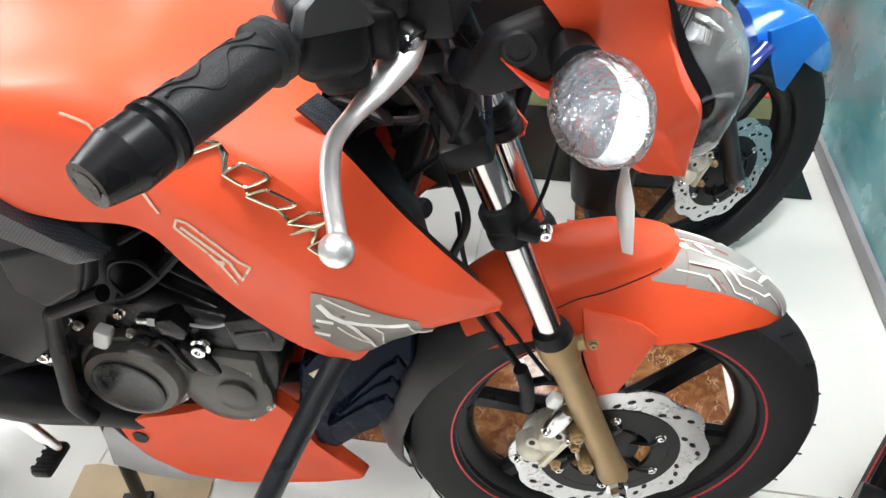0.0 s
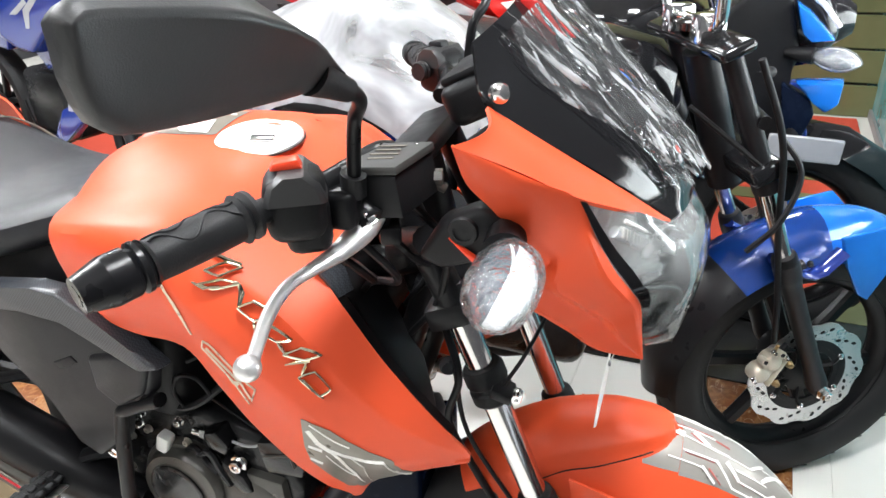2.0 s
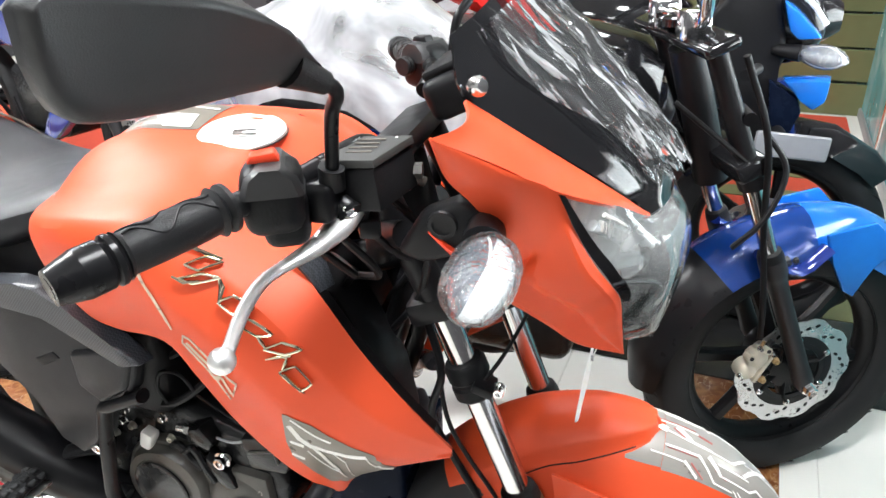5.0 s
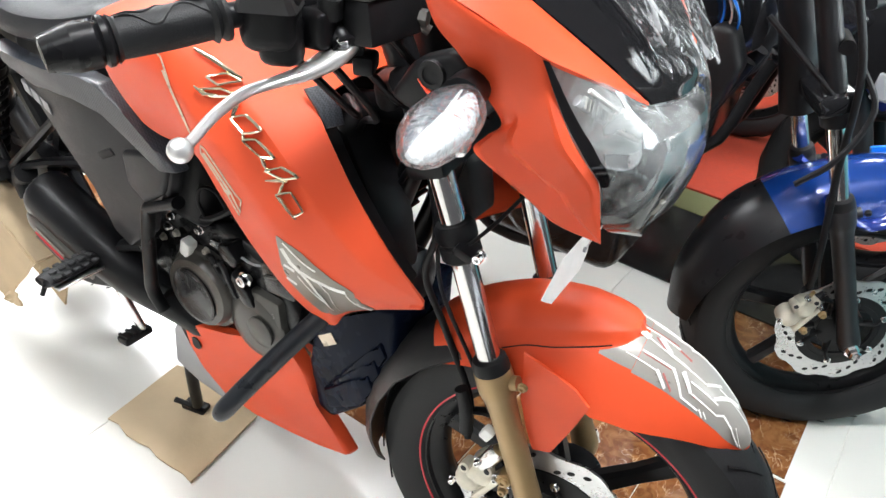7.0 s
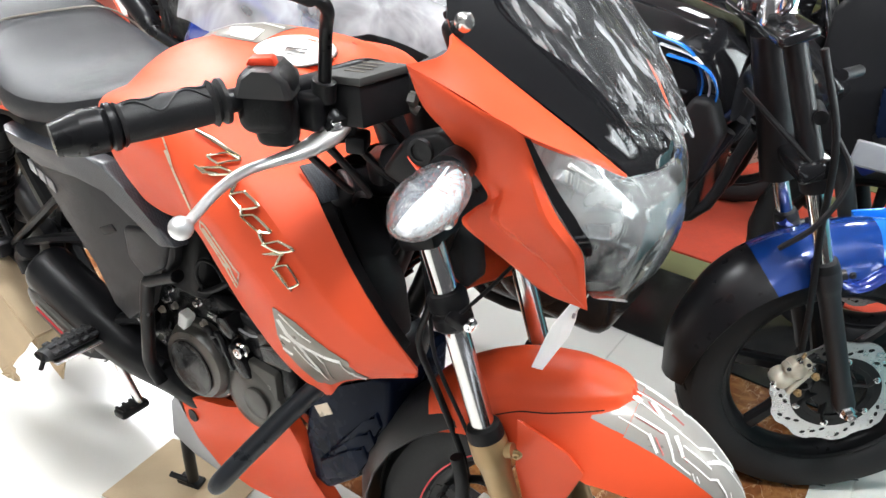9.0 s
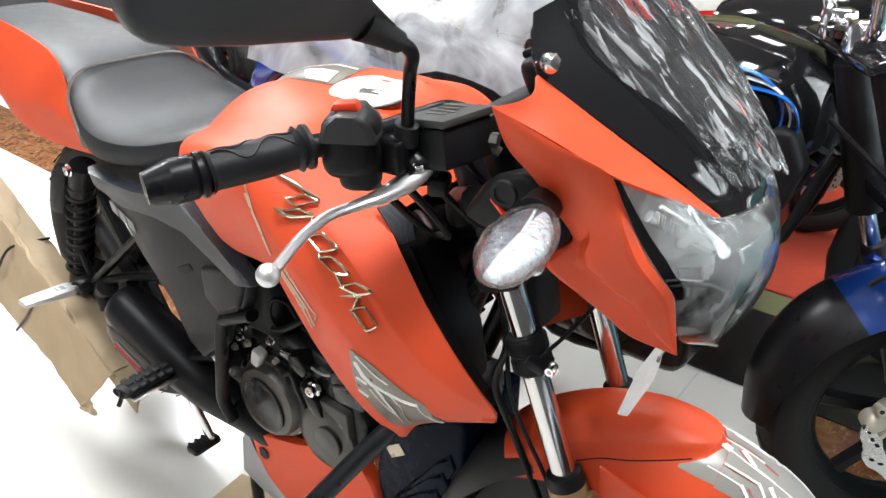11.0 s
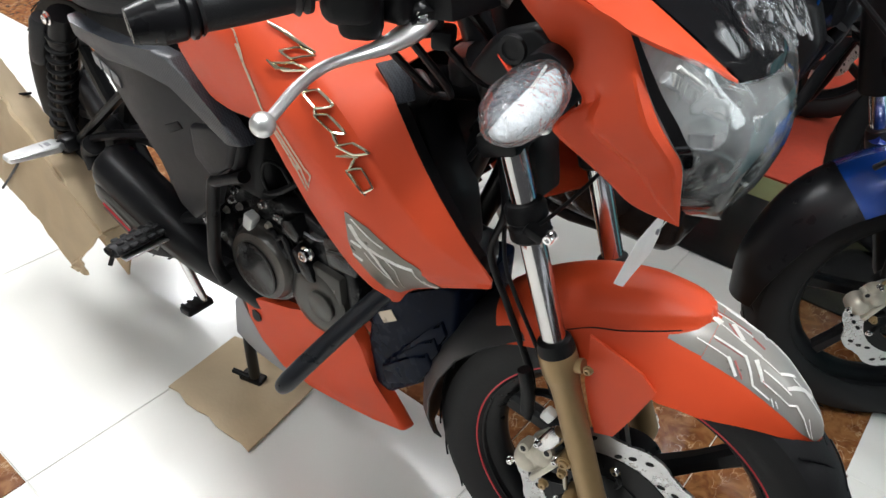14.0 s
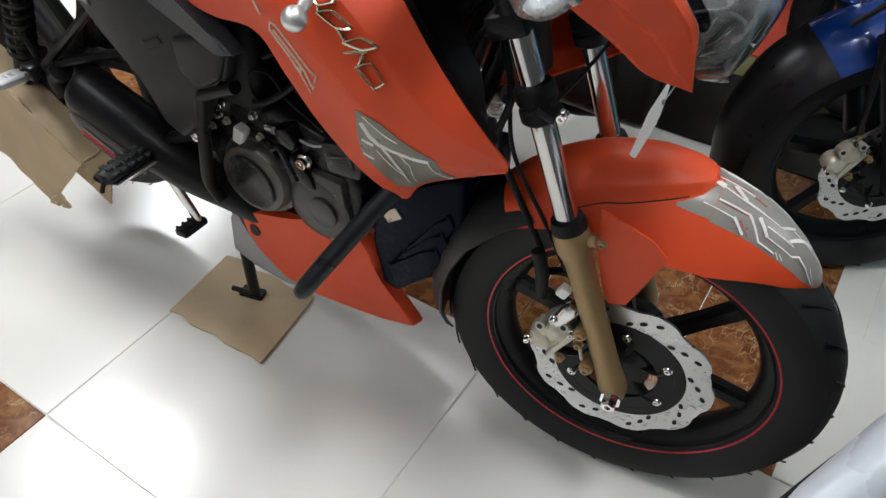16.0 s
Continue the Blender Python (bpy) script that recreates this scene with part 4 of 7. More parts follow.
# indicators in wrapping film
def indicator(parent, s, at, m=None):
    """Leaf-shaped lamp that points outwards, its clear lens bagged in film."""
    base = (m or Matrix()) @ Matrix.Translation(at)
    stalk = part("indicator", tube([(-0.014, -s * 0.115, 0.004, 0.012), (-0.012, -s * 0.085, 0.004, 0.017), (-0.008, -s * 0.050, 0.003, 0.020)], 0.016, 14, 3), BLACK, parent, "turn indicator wrapped in clear film", base)
    ax = V(0, 1, 0).rotation_difference(V(0.13, s, -0.11).normalized()).to_matrix().to_4x4() @ Matrix.Rotation(radians(14), 4, "Y") @ Matrix.Diagonal((0.66, 0.92, 0.94, 1))
    pr = [(0.010, -0.064), (0.022, -0.050), (0.032, -0.030), (0.0365, -0.006), (0.035, 0.014), (0.028, 0.034), (0.017, 0.050), (0.004, 0.060)]
    cut = V(0.88, 0, -0.47)
    for front in (1, -1):
        half = lathe([(r * 0.84, y * 0.92) for r, y in pr], 32, ax)
        bmesh.ops.bisect_plane(half, geom=half.verts[:] + half.edges[:] + half.faces[:], plane_co=(-0.003, 0, 0), plane_no=cut * -front, clear_outer=True)
        part("lens" if front > 0 else "lamp_back", half, LAMPWHITE if front > 0 else LAMPBACK, stalk, "clear white indicator lens" if front > 0 else "dark lamp housing")
    mid = ax.to_3x3() @ V(0, 1, 0)
    side = mid.cross(cut).normalized()
    rim = []
    for k in range(33):
        w = 2 * math.pi * k / 32
        y = -0.002 + 0.056 * math.cos(w)
        r = 0.84 * float(np.interp(y / 0.92, [q[1] for q in pr], [q[0] for q in pr]))
        rim.append(V(-0.003, 0, 0) + mid * y * 0.92 + side * math.copysign(r * 0.80, math.sin(w)) * min(1, 4 * abs(math.sin(w))))
    part("bezel", tube(rim, 0.0014, 8, 1), WHITE, stalk)
    part("bulb", lathe([(0.0001, -0.012), (0.007, -0.009), (0.009, 0), (0.007, 0.009), (0.0001, 0.012)], 16, Matrix.Translation(cut * 0.021) @ pose(0, 0, 0, 0, 0, 20)), ALU, stalk)
    w = lathe([tuple(q) for q in spline(pr, 3)], 40, ax)
    for v in w.verts:
        a = noise.noise(v.co * 55) + 0.6 * noise.noise(v.co * 130)
        v.co += v.co.normalized() * 0.0017 * a
    part("wrapping_film", w, WRAP, stalk, "crinkled clear film", None, 14).visible_shadow = False
    return stalk


indicator(bike, -1, (-0.118, -0.258, 0.971))
indicator(bike, 1, (-0.118, 0.258, 0.971))
# price tag on a thread
tag_rows = []
for u, w in ((0, 0.03), (0.14, 0.5), (0.30, 1), (0.6, 1), (0.9, 1), (1, 0.45)):
    c, h = V(-0.045, -0.142, 0.746).lerp(V(-0.036, -0.012, 0.745), u), V(0.0017, 0, 0.031) * w
    tag_rows.append([tuple(c - h), tuple(c + V(-0.002, 0, 0) * math.sin(3 * u)), tuple(c + h)])
tag = part("price_tag", sheet(tag_rows, 0.0008), PAPER, bike, "white paper tag hanging below the cowl")
part("tag_eyelet", lathe([(0.0035, -0.001), (0.0035, 0.002), (0.0001, 0.002)], 14, pose(-0.036, -0.028, 0.747, 0, 0, -90)), GREYPAINT, tag)
part("tag_thread", tube([(-0.036, -0.028, 0.747), (-0.026, -0.020, 0.772), (-0.014, -0.020, 0.806)], 0.0008, 6, 3), WHITE, tag)


# ---------------------------------------------------------------- handlebar, grips, levers, mirrors
def bar_side(s, with_lever=True):
    q = lambda x, y, z: (x, s * -y if s > 0 else y, z)
    f = lambda pts: [(p[0], p[1] * -s, *p[2:]) for p in pts]
    part("handlebar", tube(f([(-0.262, -0.10, 1.02), (-0.262, -0.14, 1.03), (-0.285, -0.21, 1.025), (-0.318, -0.27, 1.022), (-0.375, -0.375, 1.013)]), 0.011, 14, 5), SATIN, bike)
    g0, g1 = (-0.322, -0.268, 1.0215), (-0.3665, -0.348, 1.0135)
    gp = []
    for k in range(25):
        u = k / 24
        r = 0.0168 + 0.0012 * math.sin(math.pi * u) + (0.004 if u < 0.05 or 0.10 < u < 0.14 else 0) + (0.003 if u > 0.96 else 0)
        gp.append((*lerp(g0, g1, u), r))
    grip = part("grip", tube(f(gp), 0.017, 24, 1), GRIP, bike, "black rubber grip with moulded waves")
    for k in range(3):
        wav = []
        for i in range(14):
            u = 0.16 + 0.78 * i / 13
            ang = 0.5 + k * 0.8 + 0.45 * math.sin(i * 0.75 + k)
            c = V(*lerp(g0, g1, u))
            ax = (V(*g1) - V(*g0)).normalized()
            sd = ax.cross(V(0, 0, 1)).normalized()
            nn = sd.cross(ax)
            p = c + (sd * math.cos(ang) + nn * math.sin(ang)) * 0.0180
            wav.append((p.x, p.y, p.z))
        part("grip_rib", tube(f(wav), 0.0009, 6, 2), GRIP, grip)
    ax = (V(*g1) - V(*g0)).normalized()
    e = V(*g1)
    prof = [(0.000, 0.0175), (0.004, 0.0205), (0.008, 0.0205), (0.010, 0.0175), (0.013, 0.0195), (0.0300, 0.0195), (0.0306, 0.0193), (0.052, 0.0138), (0.0526, 0.0085), (0.046, 0.0080), (0.046, 0.0001)]
    part("bar_end", tube(f([(*(e + ax * d), r) for d, r in prof]), 0.01, 44, 1), SATIN, bike, "black bar-end weight", None, 12)
    # switch housing
    mid = V(-0.298, -0.236, 1.024)
    rot = Matrix.Translation(f([tuple(mid)])[0]) @ Matrix.Rotation(radians(-s * 25), 4, "Z")
    sw = part("switch_housing", join(box(0.052, 0.054, 0.060, pose(0, 0, -0.004), 0.016, 4), box(0.040, 0.03, 0.05, pose(0.008, s * 0.006, -0.022), 0.012, 3)), BLACK, bike, "black switch housing", rot)
    part("switch_cap", loft([[(x * w, y, z) for x, z in ((-0.026, 0.004), (-0.020, 0.020), (-0.008, 0.028), (0.010, 0.028), (0.022, 0.018), (0.027, 0.004))] for y, w in ((-0.029, 0.80), (-0.025, 1.0), (0.022, 1.02), (0.028, 0.86))]), MIRRORGREY, sw, "dark grey upper shell")
    part("kill_switch", prism([(-0.014, 0.0), (0.014, 0.0), (0.010, 0.009), (-0.010, 0.007)], -0.008, 0.008, 0.002), REDPLASTIC if s < 0 else GREYPANEL, sw, "red kill switch" if s < 0 else "", pose(-0.004, 0, 0.027))
    part("switch_button", box(0.008, 0.016, 0.010, pose(-0.026, 0, -0.008), 0.002), GREYPANEL, sw)
    for k in range(3):
        part("cable_boot_ring", lathe([(0.012, 0), (0.0135, 0.003), (0.012, 0.006)], 16, pose(-0.006, (0.029 + 0.007 * k) * -s, 0.0)), GRIP, sw)
    # lever clamp, mirror stem, mirror
    part("lever_perch", join(box(0.034, 0.044, 0.036, pose(-0.268, -s * -0.205, 1.008), 0.008, 3), tube(f([(-0.270, -0.20, 1.006), (-0.248, -0.20, 0.994), (-0.240, -0.205, 0.990)]), 0.015, 12, 3)), SATIN, bike)
    part("lever_bolt", bolt((-0.245, -s * -0.207, 0.998), 0.006, 0.006, (0.3, -0.5 if s < 0 else 0.5, 0.8)), CHROME, bike)
    lv = part("brake_lever" if s < 0 else "clutch_lever", tube(f([(-0.244, -0.194, 0.994, 0.012), (-0.253, -0.210, 0.984, 0.0150), (-0.267, -0.232, 0.973, 0.0112), (-0.281, -0.260, 0.969, 0.0076), (-0.290, -0.288, 0.967, 0.0067), (-0.288, -0.325, 0.963, 0.0063), (-0.280, -0.362, 0.957, 0.0056), (-0.278, -0.372, 0.956, 0.0066)]), 0.007, 16, 5, 0.62), LEVERALU, bike, "satin aluminium lever with ball end")
    b = bmesh.new()
    bmesh.ops.create_uvsphere(b, u_segments=20, v_segments=14, radius=0.0102, matrix=Matrix.Translation(f([(-0.278, -0.378, 0.9545)])[0]))
    part("lever_ball", b, LEVERALU, lv)
    part("mirror_stem", tube(f([(-0.257, -0.208, 1.012), (-0.254, -0.210, 1.040), (-0.247, -0.216, 1.085), (-0.235, -0.230, 1.106), (-0.235, -0.244, 1.118), (-0.245, -0.264, 1.130)]), 0.0062, 14, 6), SATIN, bike)
    part("stem_nut", tube(f([(-0.257, -0.208, 1.018), (-0.2555, -0.209, 1.036), (-0.255, -0.2092, 1.038)]), 0.0115, 14, 1), GRIP, bike)
    us = (0, 0.04, 0.10, 0.18, 0.27, 0.36, 0.46, 0.54, 0.60, 0.66, 0.75, 0.83, 0.89, 0.93, 0.965, 0.985, 1.0)
    rows = []
    for u in us:
        y = -0.254 - 0.214 * u
        zt = float(np.interp(-y, (0.254, 0.266, 0.310, 0.343, 0.366, 0.388, 0.420, 0.4485, 0.462, 0.468), (1.137, 1.148, 1.182, 1.2065, 1.2145, 1.2195, 1.219, 1.2175, 1.2155, 1.210)))
        zb = float(np.interp(-y, (0.254, 0.271, 0.302, 0.334, 0.384, 0.430, 0.451, 0.460, 0.465, 0.468), (1.124, 1.126, 1.128, 1.132, 1.137, 1.144, 1.149, 1.155, 1.166, 1.180)))
        drop = float(np.interp(u, (0, 0.15, 0.45, 0.62, 0.85, 1), (0.003, 0.008, 0.022, 0.020, 0.010, 0.003)))
        zr = zt - drop
        x = -0.247 + 0.15 * (y + 0.262)
        d = 0.010 - 0.006 * soft_step((u - 0.6) / 0.4) + 0.016 * soft_step(u / 0.3) * (1 - 0.92 * soft_step((u - 0.42) / 0.55))
        ring = [(x - 0.010, y, zb + 0.003), (x - 0.003, y, zb), (x + 0.001, y, zb + 0.0015)]
        for w in (0.15, 0.4, 0.7, 0.92, 1.0):
            ring.append((x + 0.002 + d * w ** 0.8, y, zb + 0.002 + (zr - zb - 0.002) * w))
        for w in (0.15, 0.5, 0.9, 1.0):
            ring.append((x + 0.002 + d * (1 - w), y, zr + (zt - 0.0015 - zr) * w))
        ring += [(x - 0.003, y, zt), (x - 0.010, y, zt - 0.003)]
        rows.append(f(ring))
    part("mirror_housing", loft(rows), MIRRORGREY, bike, "dark grey angular mirror housing", None, 110)
    part("mirror_boot", tube(f([(-0.236, -0.246, 1.119, 0.009), (-0.244, -0.262, 1.129, 0.012), (-0.250, -0.278, 1.139, 0.016)]), 0.01, 16, 3), GRIP, bike)


bar_side(-1)
bar_side(1)
mc = part("brake_reservoir", join(box(0.056, 0.070, 0.040, pose(-0.236, -0.168, 1.014, 0, -8, -12), 0.004, 2)), BLACK, bike, "black square brake fluid reservoir")
part("reservoir_lid", box(0.0565, 0.0705, 0.008, pose(-0.2375, -0.168, 1.038, 0, -8, -12), 0.002), LIDGREY, mc, "grey lid with warning print")
for k in range(4):
    part("warning_print", box(0.030 - 0.004 * (k % 2), 0.003, 0.0006, pose(-0.2405, -0.148 - 0.011 * k, 1.0424, 0, -8, -12)), DECALGREY, mc)
for x, y in ((-0.022, -0.028), (0.022, 0.028)):
    part("lid_screw", bolt((-0.2395 + x, -0.168 + y, 1.042), 0.003, 0.002, (0, 0, 1)), ALU, mc)
for i, (a, b, c) in enumerate((((-0.25, -0.19, 0.985), (-0.225, -0.15, 0.93), (-0.23, -0.08, 0.88)), ((-0.235, -0.155, 1.0), (-0.20, -0.13, 0.94), (-0.215, -0.11, 0.86)), ((-0.26, -0.215, 0.985), (-0.24, -0.16, 0.91), (-0.30, -0.09, 0.86)), ((-0.30, -0.225, 0.99), (-0.27, -0.15, 0.90), (-0.33, -0.08, 0.88)))):
    part("cable", tube([a, b, c, (c[0] - 0.05, c[1] + 0.05, c[2] - 0.08)], 0.0042, 8, 6), BLACK, bike)
part("lever_switch", box(0.02, 0.03, 0.018, pose(-0.235, -0.185, 0.975, 0, 0, 20), 0.004), SATIN, bike)
part("banjo_fitting", join(lathe([(0.008, 0), (0.008, 0.012), (0.0001, 0.013)], 6, pose(-0.208, -0.142, 1.012, 0, 0, -80)), rod((-0.212, -0.145, 1.01), (-0.195, -0.138, 1.0), 0.005)), ENGINEGREY, bike)
# ---------------------------------------------------------------- tank and shrouds (body axes)
ST_L = [(-0.735, -0.10, 0.840), (-0.700, -0.145, 0.790), (-0.655, -0.162, 0.766), (-0.590, -0.176, 0.766), (-0.495, -0.195, 0.781), (-0.463, -0.186, 0.727), (-0.428, -0.174, 0.661), (-0.368, -0.164, 0.598), (-0.318, -0.142, 0.558), (-0.277, -0.146, 0.606), (-0.149, -0.164, 0.692)]
ST_C = [(-0.728, -0.105, 0.890), (-0.687, -0.178, 0.885), (-0.63, -0.212, 0.885), (-0.55, -0.226, 0.892), (-0.475, -0.232, 0.890), (-0.415, -0.236, 0.852), (-0.362, -0.232, 0.803), (-0.312, -0.226, 0.755), (-0.272, -0.214, 0.712), (-0.228, -0.198, 0.690), (-0.148, -0.168, 0.699)]
ST_U = [(-0.731, -0.085, 0.900), (-0.687, -0.135, 0.912), (-0.63, -0.156, 0.930), (-0.55, -0.160, 0.948), (-0.455, -0.148, 0.953), (-0.378, -0.146, 0.912), (-0.322, -0.153, 0.885), (-0.287, -0.168, 0.863), (-0.242, -0.177, 0.814), (-0.195, -0.180, 0.764), (-0.146, -0.172, 0.707)]
ST_T = [(-0.735, 0, 0.926), (-0.690, 0, 0.953), (-0.63, 0, 0.969), (-0.55, 0, 0.971), (-0.46, 0, 0.966), (-0.385, 0, 0.932), (-0.325, 0, 0.890)]
NS = 6
SL, SC, SU = spline(ST_L, NS), spline(ST_C, NS), spline(ST_U, NS)
STP = spline(ST_T, NS)


def on_shroud(t, v, lift=0.0):
    """A place on the tank's right side: station 0 to 10 from seat to tip, v 0 lower edge, 1 crease, 2 upper edge."""
    i = min(max(t, 0), 9.999) * NS
    k, f = int(i), i - int(i)
    a, b, c = (q[k] * (1 - f) + q[k + 1] * f for q in (SL, SC, SU))
    if v <= 1:
        p = a * (1 - v) + b * v
        p = p + np.array((0, -0.006 * math.sin(math.pi * v), 0))
    else:
        w = v - 1
        p = b * (1 - w) + c * w
        k2 = min(1, max(0, (t - 4) / 2))
        hump = (1 - k2) * math.sin(math.pi * w) + k2 * (0.25 * math.sin(math.pi * w) + 0.75 * (w / 0.58 if w < 0.58 else (1 - w) / 0.42))
        bul = 0.022 * hump * min(1, (10 - t) / 4) * min(1, 0.25 + t / 3)
        p = p + np.array((0, -bul, bul * 0.6))
    if lift:
        e = 0.04
        a = on_shroud(min(t + e, 9.99), v) - on_shroud(max(t - e, 0), v)
        b = on_shroud(t, min(v + e, 2)) - on_shroud(t, max(v - e, 0))
        n = np.cross(b, a)
        n = n / (np.linalg.norm(n) + 1e-9)
        p = p + n * lift * (-1 if n[1] > 0 else 1)
    return p


rows = [[on_shroud(k / NS, v) for v in (0, 0.25, 0.5, 0.75, 0.97, 1.06, 1.2, 1.4, 1.54, 1.58, 1.62, 1.8, 2.0)] for k in range(10 * NS + 1)]
side = sheet(rows)
rows = []
for k in range(6 * NS + 1):
    u, c = SU[k], STP[k]
    pts = []
    for j in range(-10, 11):
        w = 1 - abs(j) / 10
        z = u[2] + (c[2] - u[2]) * math.sin(w * math.pi / 2) + (0.016 if j > 0 else 0.006) * math.sin(math.pi * w)
        pts.append((u[0] + (c[0] - u[0]) * w, -u[1] * j / 10, z))
    rows.append(pts)
shell = join(mirrored(side), sheet(rows))
bmesh.ops.remove_doubles(shell, verts=shell.verts, dist=1e-4)
bmesh.ops.recalc_face_normals(shell, faces=shell.faces)
bmesh.ops.solidify(shell, geom=list(shell.faces), thickness=0.004)
tank = part("fuel_tank", shell, ORANGE, bike, "matte orange sculpted fuel tank with side shrouds", B, 28)
pair("shroud_inner", sheet([[(p[0] - 0.004, p[1] + 0.004, p[2] - 0.003), (p[0] - 0.012, p[1] + 0.030, p[2] - 0.010)] for p in SU[5 * NS:-2]], 0.004), BLACK, tank)
pair("front_trim", sheet([[(-0.330, -0.158, 0.902), (-0.318, -0.135, 0.905)], [(-0.310, -0.160, 0.885), (-0.302, -0.132, 0.888)], [(-0.296, -0.160, 0.866), (-0.290, -0.138, 0.866)]], 0.004), CARBON, tank, "carbon-look trim")
# filler cap
capm = pose(-0.492, 0, 0.970, 5, 2, 0)
cap = part("filler_cap", lathe([(0.056, 0), (0.056, 0.004), (0.053, 0.007), (0.042, 0.008), (0.040, 0.0065), (0.0001, 0.0065)], 48, capm @ pose(0, 0, 0, 90, 0, 0)), CAPSILVER, tank, "brushed aluminium filler cap")
part("cap_latch", box(0.03, 0.014, 0.005, pose(-0.478, -0.012, 0.9775, 5, 2, 25), 0.002), ALU, cap)
part("cap_groove", lathe([(0.0570, 0), (0.0585, 0), (0.0585, 0.0012), (0.0570, 0.0012)], 48, capm @ pose(0, 0, 0.001, 90, 0, 0), True), RUBBER, cap)



def on_top(x, y, lift=0.0012):
    """A place on the tank's upper skin."""
    xs = [p[0] for p in STP]
    uy, uz, cz = (float(np.interp(x, xs, [p[k] for p in q[:len(STP)]])) for q, k in ((SU, 1), (SU, 2), (STP, 2)))
    w = max(0, 1 - abs(y) / abs(uy))
    return (x, y, uz + (cz - uz) * math.sin(w * math.pi / 2) + (0.016 if y > 0 else 0.006) * math.sin(math.pi * w) + lift)


def top_film(name, rows, material, lift):
    return part(name, sheet([[on_top(x0 + (x1 - x0) * k / 10, y0 + (y1 - y0) * k / 10, lift) for k in range(11)] for (x0, y0), (x1, y1) in rows], 0.0005), material, tank)


part("centre_seam", tube([on_top(x, y, 0.0004) for x, y in ((-0.455, 0.075), (-0.42, 0.088), (-0.385, 0.090), (-0.35, 0.085))], 0.0014, 6, 5), BLACK, tank)
top_film("top_decal", [((-0.560, -0.008), (-0.552, 0.070)), ((-0.600, -0.020), (-0.610, 0.080)), ((-0.640, -0.015), (-0.660, 0.062)), ((-0.690, 0.000), (-0.700, 0.030))], DECALGREY, 0.0012)
top_film("top_stripe", [((-0.572, -0.004), (-0.580, 0.028)), ((-0.595, -0.008), (-0.615, 0.028)), ((-0.612, -0.008), (-0.650, 0.024))], DECALWHITE, 0.0024)
top_film("top_line", [((-0.560, 0.046), (-0.562, 0.051)), ((-0.610, 0.052), (-0.613, 0.058)), ((-0.660, 0.040), (-0.664, 0.045)), ((-0.690, 0.022), (-0.694, 0.026))], DECALWHITE, 0.0024)


def decal(poly_rows, lift, material, label="", parent=None, name="decal", thick=0.0006):
    rows = []
    for r in poly_rows:
        rows.append([tuple(on_shroud(t, v, lift)) for t, v in r])
    return part(name, sheet(rows, thick), material, parent or tank, label)


def span(a, b, n=6):
    return [(a[0] + (b[0] - a[0]) * k / n, a[1] + (b[1] - a[1]) * k / n) for k in range(n + 1)]


def stroke(path, w, lift, material, name="white_line"):
    """A band of even width that follows a path on the tank's side."""
    pts = [np.array(p, float) for p in path]
    rows = []
    for k in range(len(pts) - 1):
        d = on_shroud(*pts[k + 1]) - on_shroud(*pts[k])
        for q in range(5):
            uv = pts[k] + (pts[k + 1] - pts[k]) * q / 4
            p = on_shroud(*uv, lift)
            n = np.cross(d, np.array((0, -1, 0.35)))
            n = n / np.linalg.norm(n) * w / 2
            rows.append([tuple(p - n), tuple(p + n)])
    return part(name, sheet(rows, 0.0006), material, tank)


edge_lo = ((6.93, 0.90), (7.02, 0.60), (7.14, 0.42), (7.56, 0.37), (7.95, 0.32), (8.5, 0.26), (8.97, 0.24), (9.2, 0.34), (9.42, 0.44))
edge_hi = (0.93, 0.96, 0.98, 1.06, 1.08, 1.10, 1.08, 0.80, 0.47)
decal([span(a, (a[0], b), 14) for a, b in zip(edge_lo, edge_hi)], 0.0012, DECALGREY, "grey graphic decal")
for path, w in (([(7.11, 0.95), (7.59, 0.99), (8.04, 1.03)], 0.0018), ([(7.08, 0.86), (7.29, 0.81), (7.62, 0.83)], 0.0062), ([(7.62, 0.84), (8.28, 0.95), (8.85, 1.03)], 0.0036), ([(8.85, 1.03), (9.12, 0.78), (9.39, 0.48)], 0.0020), ([(7.62, 0.83), (7.83, 0.80), (8.25, 0.66), (8.52, 0.46)], 0.0036),
                ([(8.1, 0.92), (8.46, 0.84), (8.76, 0.44)], 0.0018), ([(7.11, 0.66), (7.41, 0.74)], 0.0032), ([(7.14, 0.48), (7.41, 0.54)], 0.0028), ([(7.5, 0.72), (8.25, 0.62)], 0.0014)):
    stroke(path, w, 0.0020, DECALWHITE)


# champagne-chrome emblem: a swash and a chain of slanted links
def emblem_run(name, uv, r, closed=False):
    pts = [tuple(on_shroud(t, v, 0.0040)) for t, v in (uv + [uv[0]] if closed else uv)]
    n = len(pts) - 1
    part(name, tube([(*p, r * (1.0 if closed else 0.55 + 0.45 * math.sin(math.pi * k / n))) for k, p in enumerate(pts)], r, 8, 1, 0.7), GOLDCHROME, tank, "raised champagne-chrome emblem stroke")


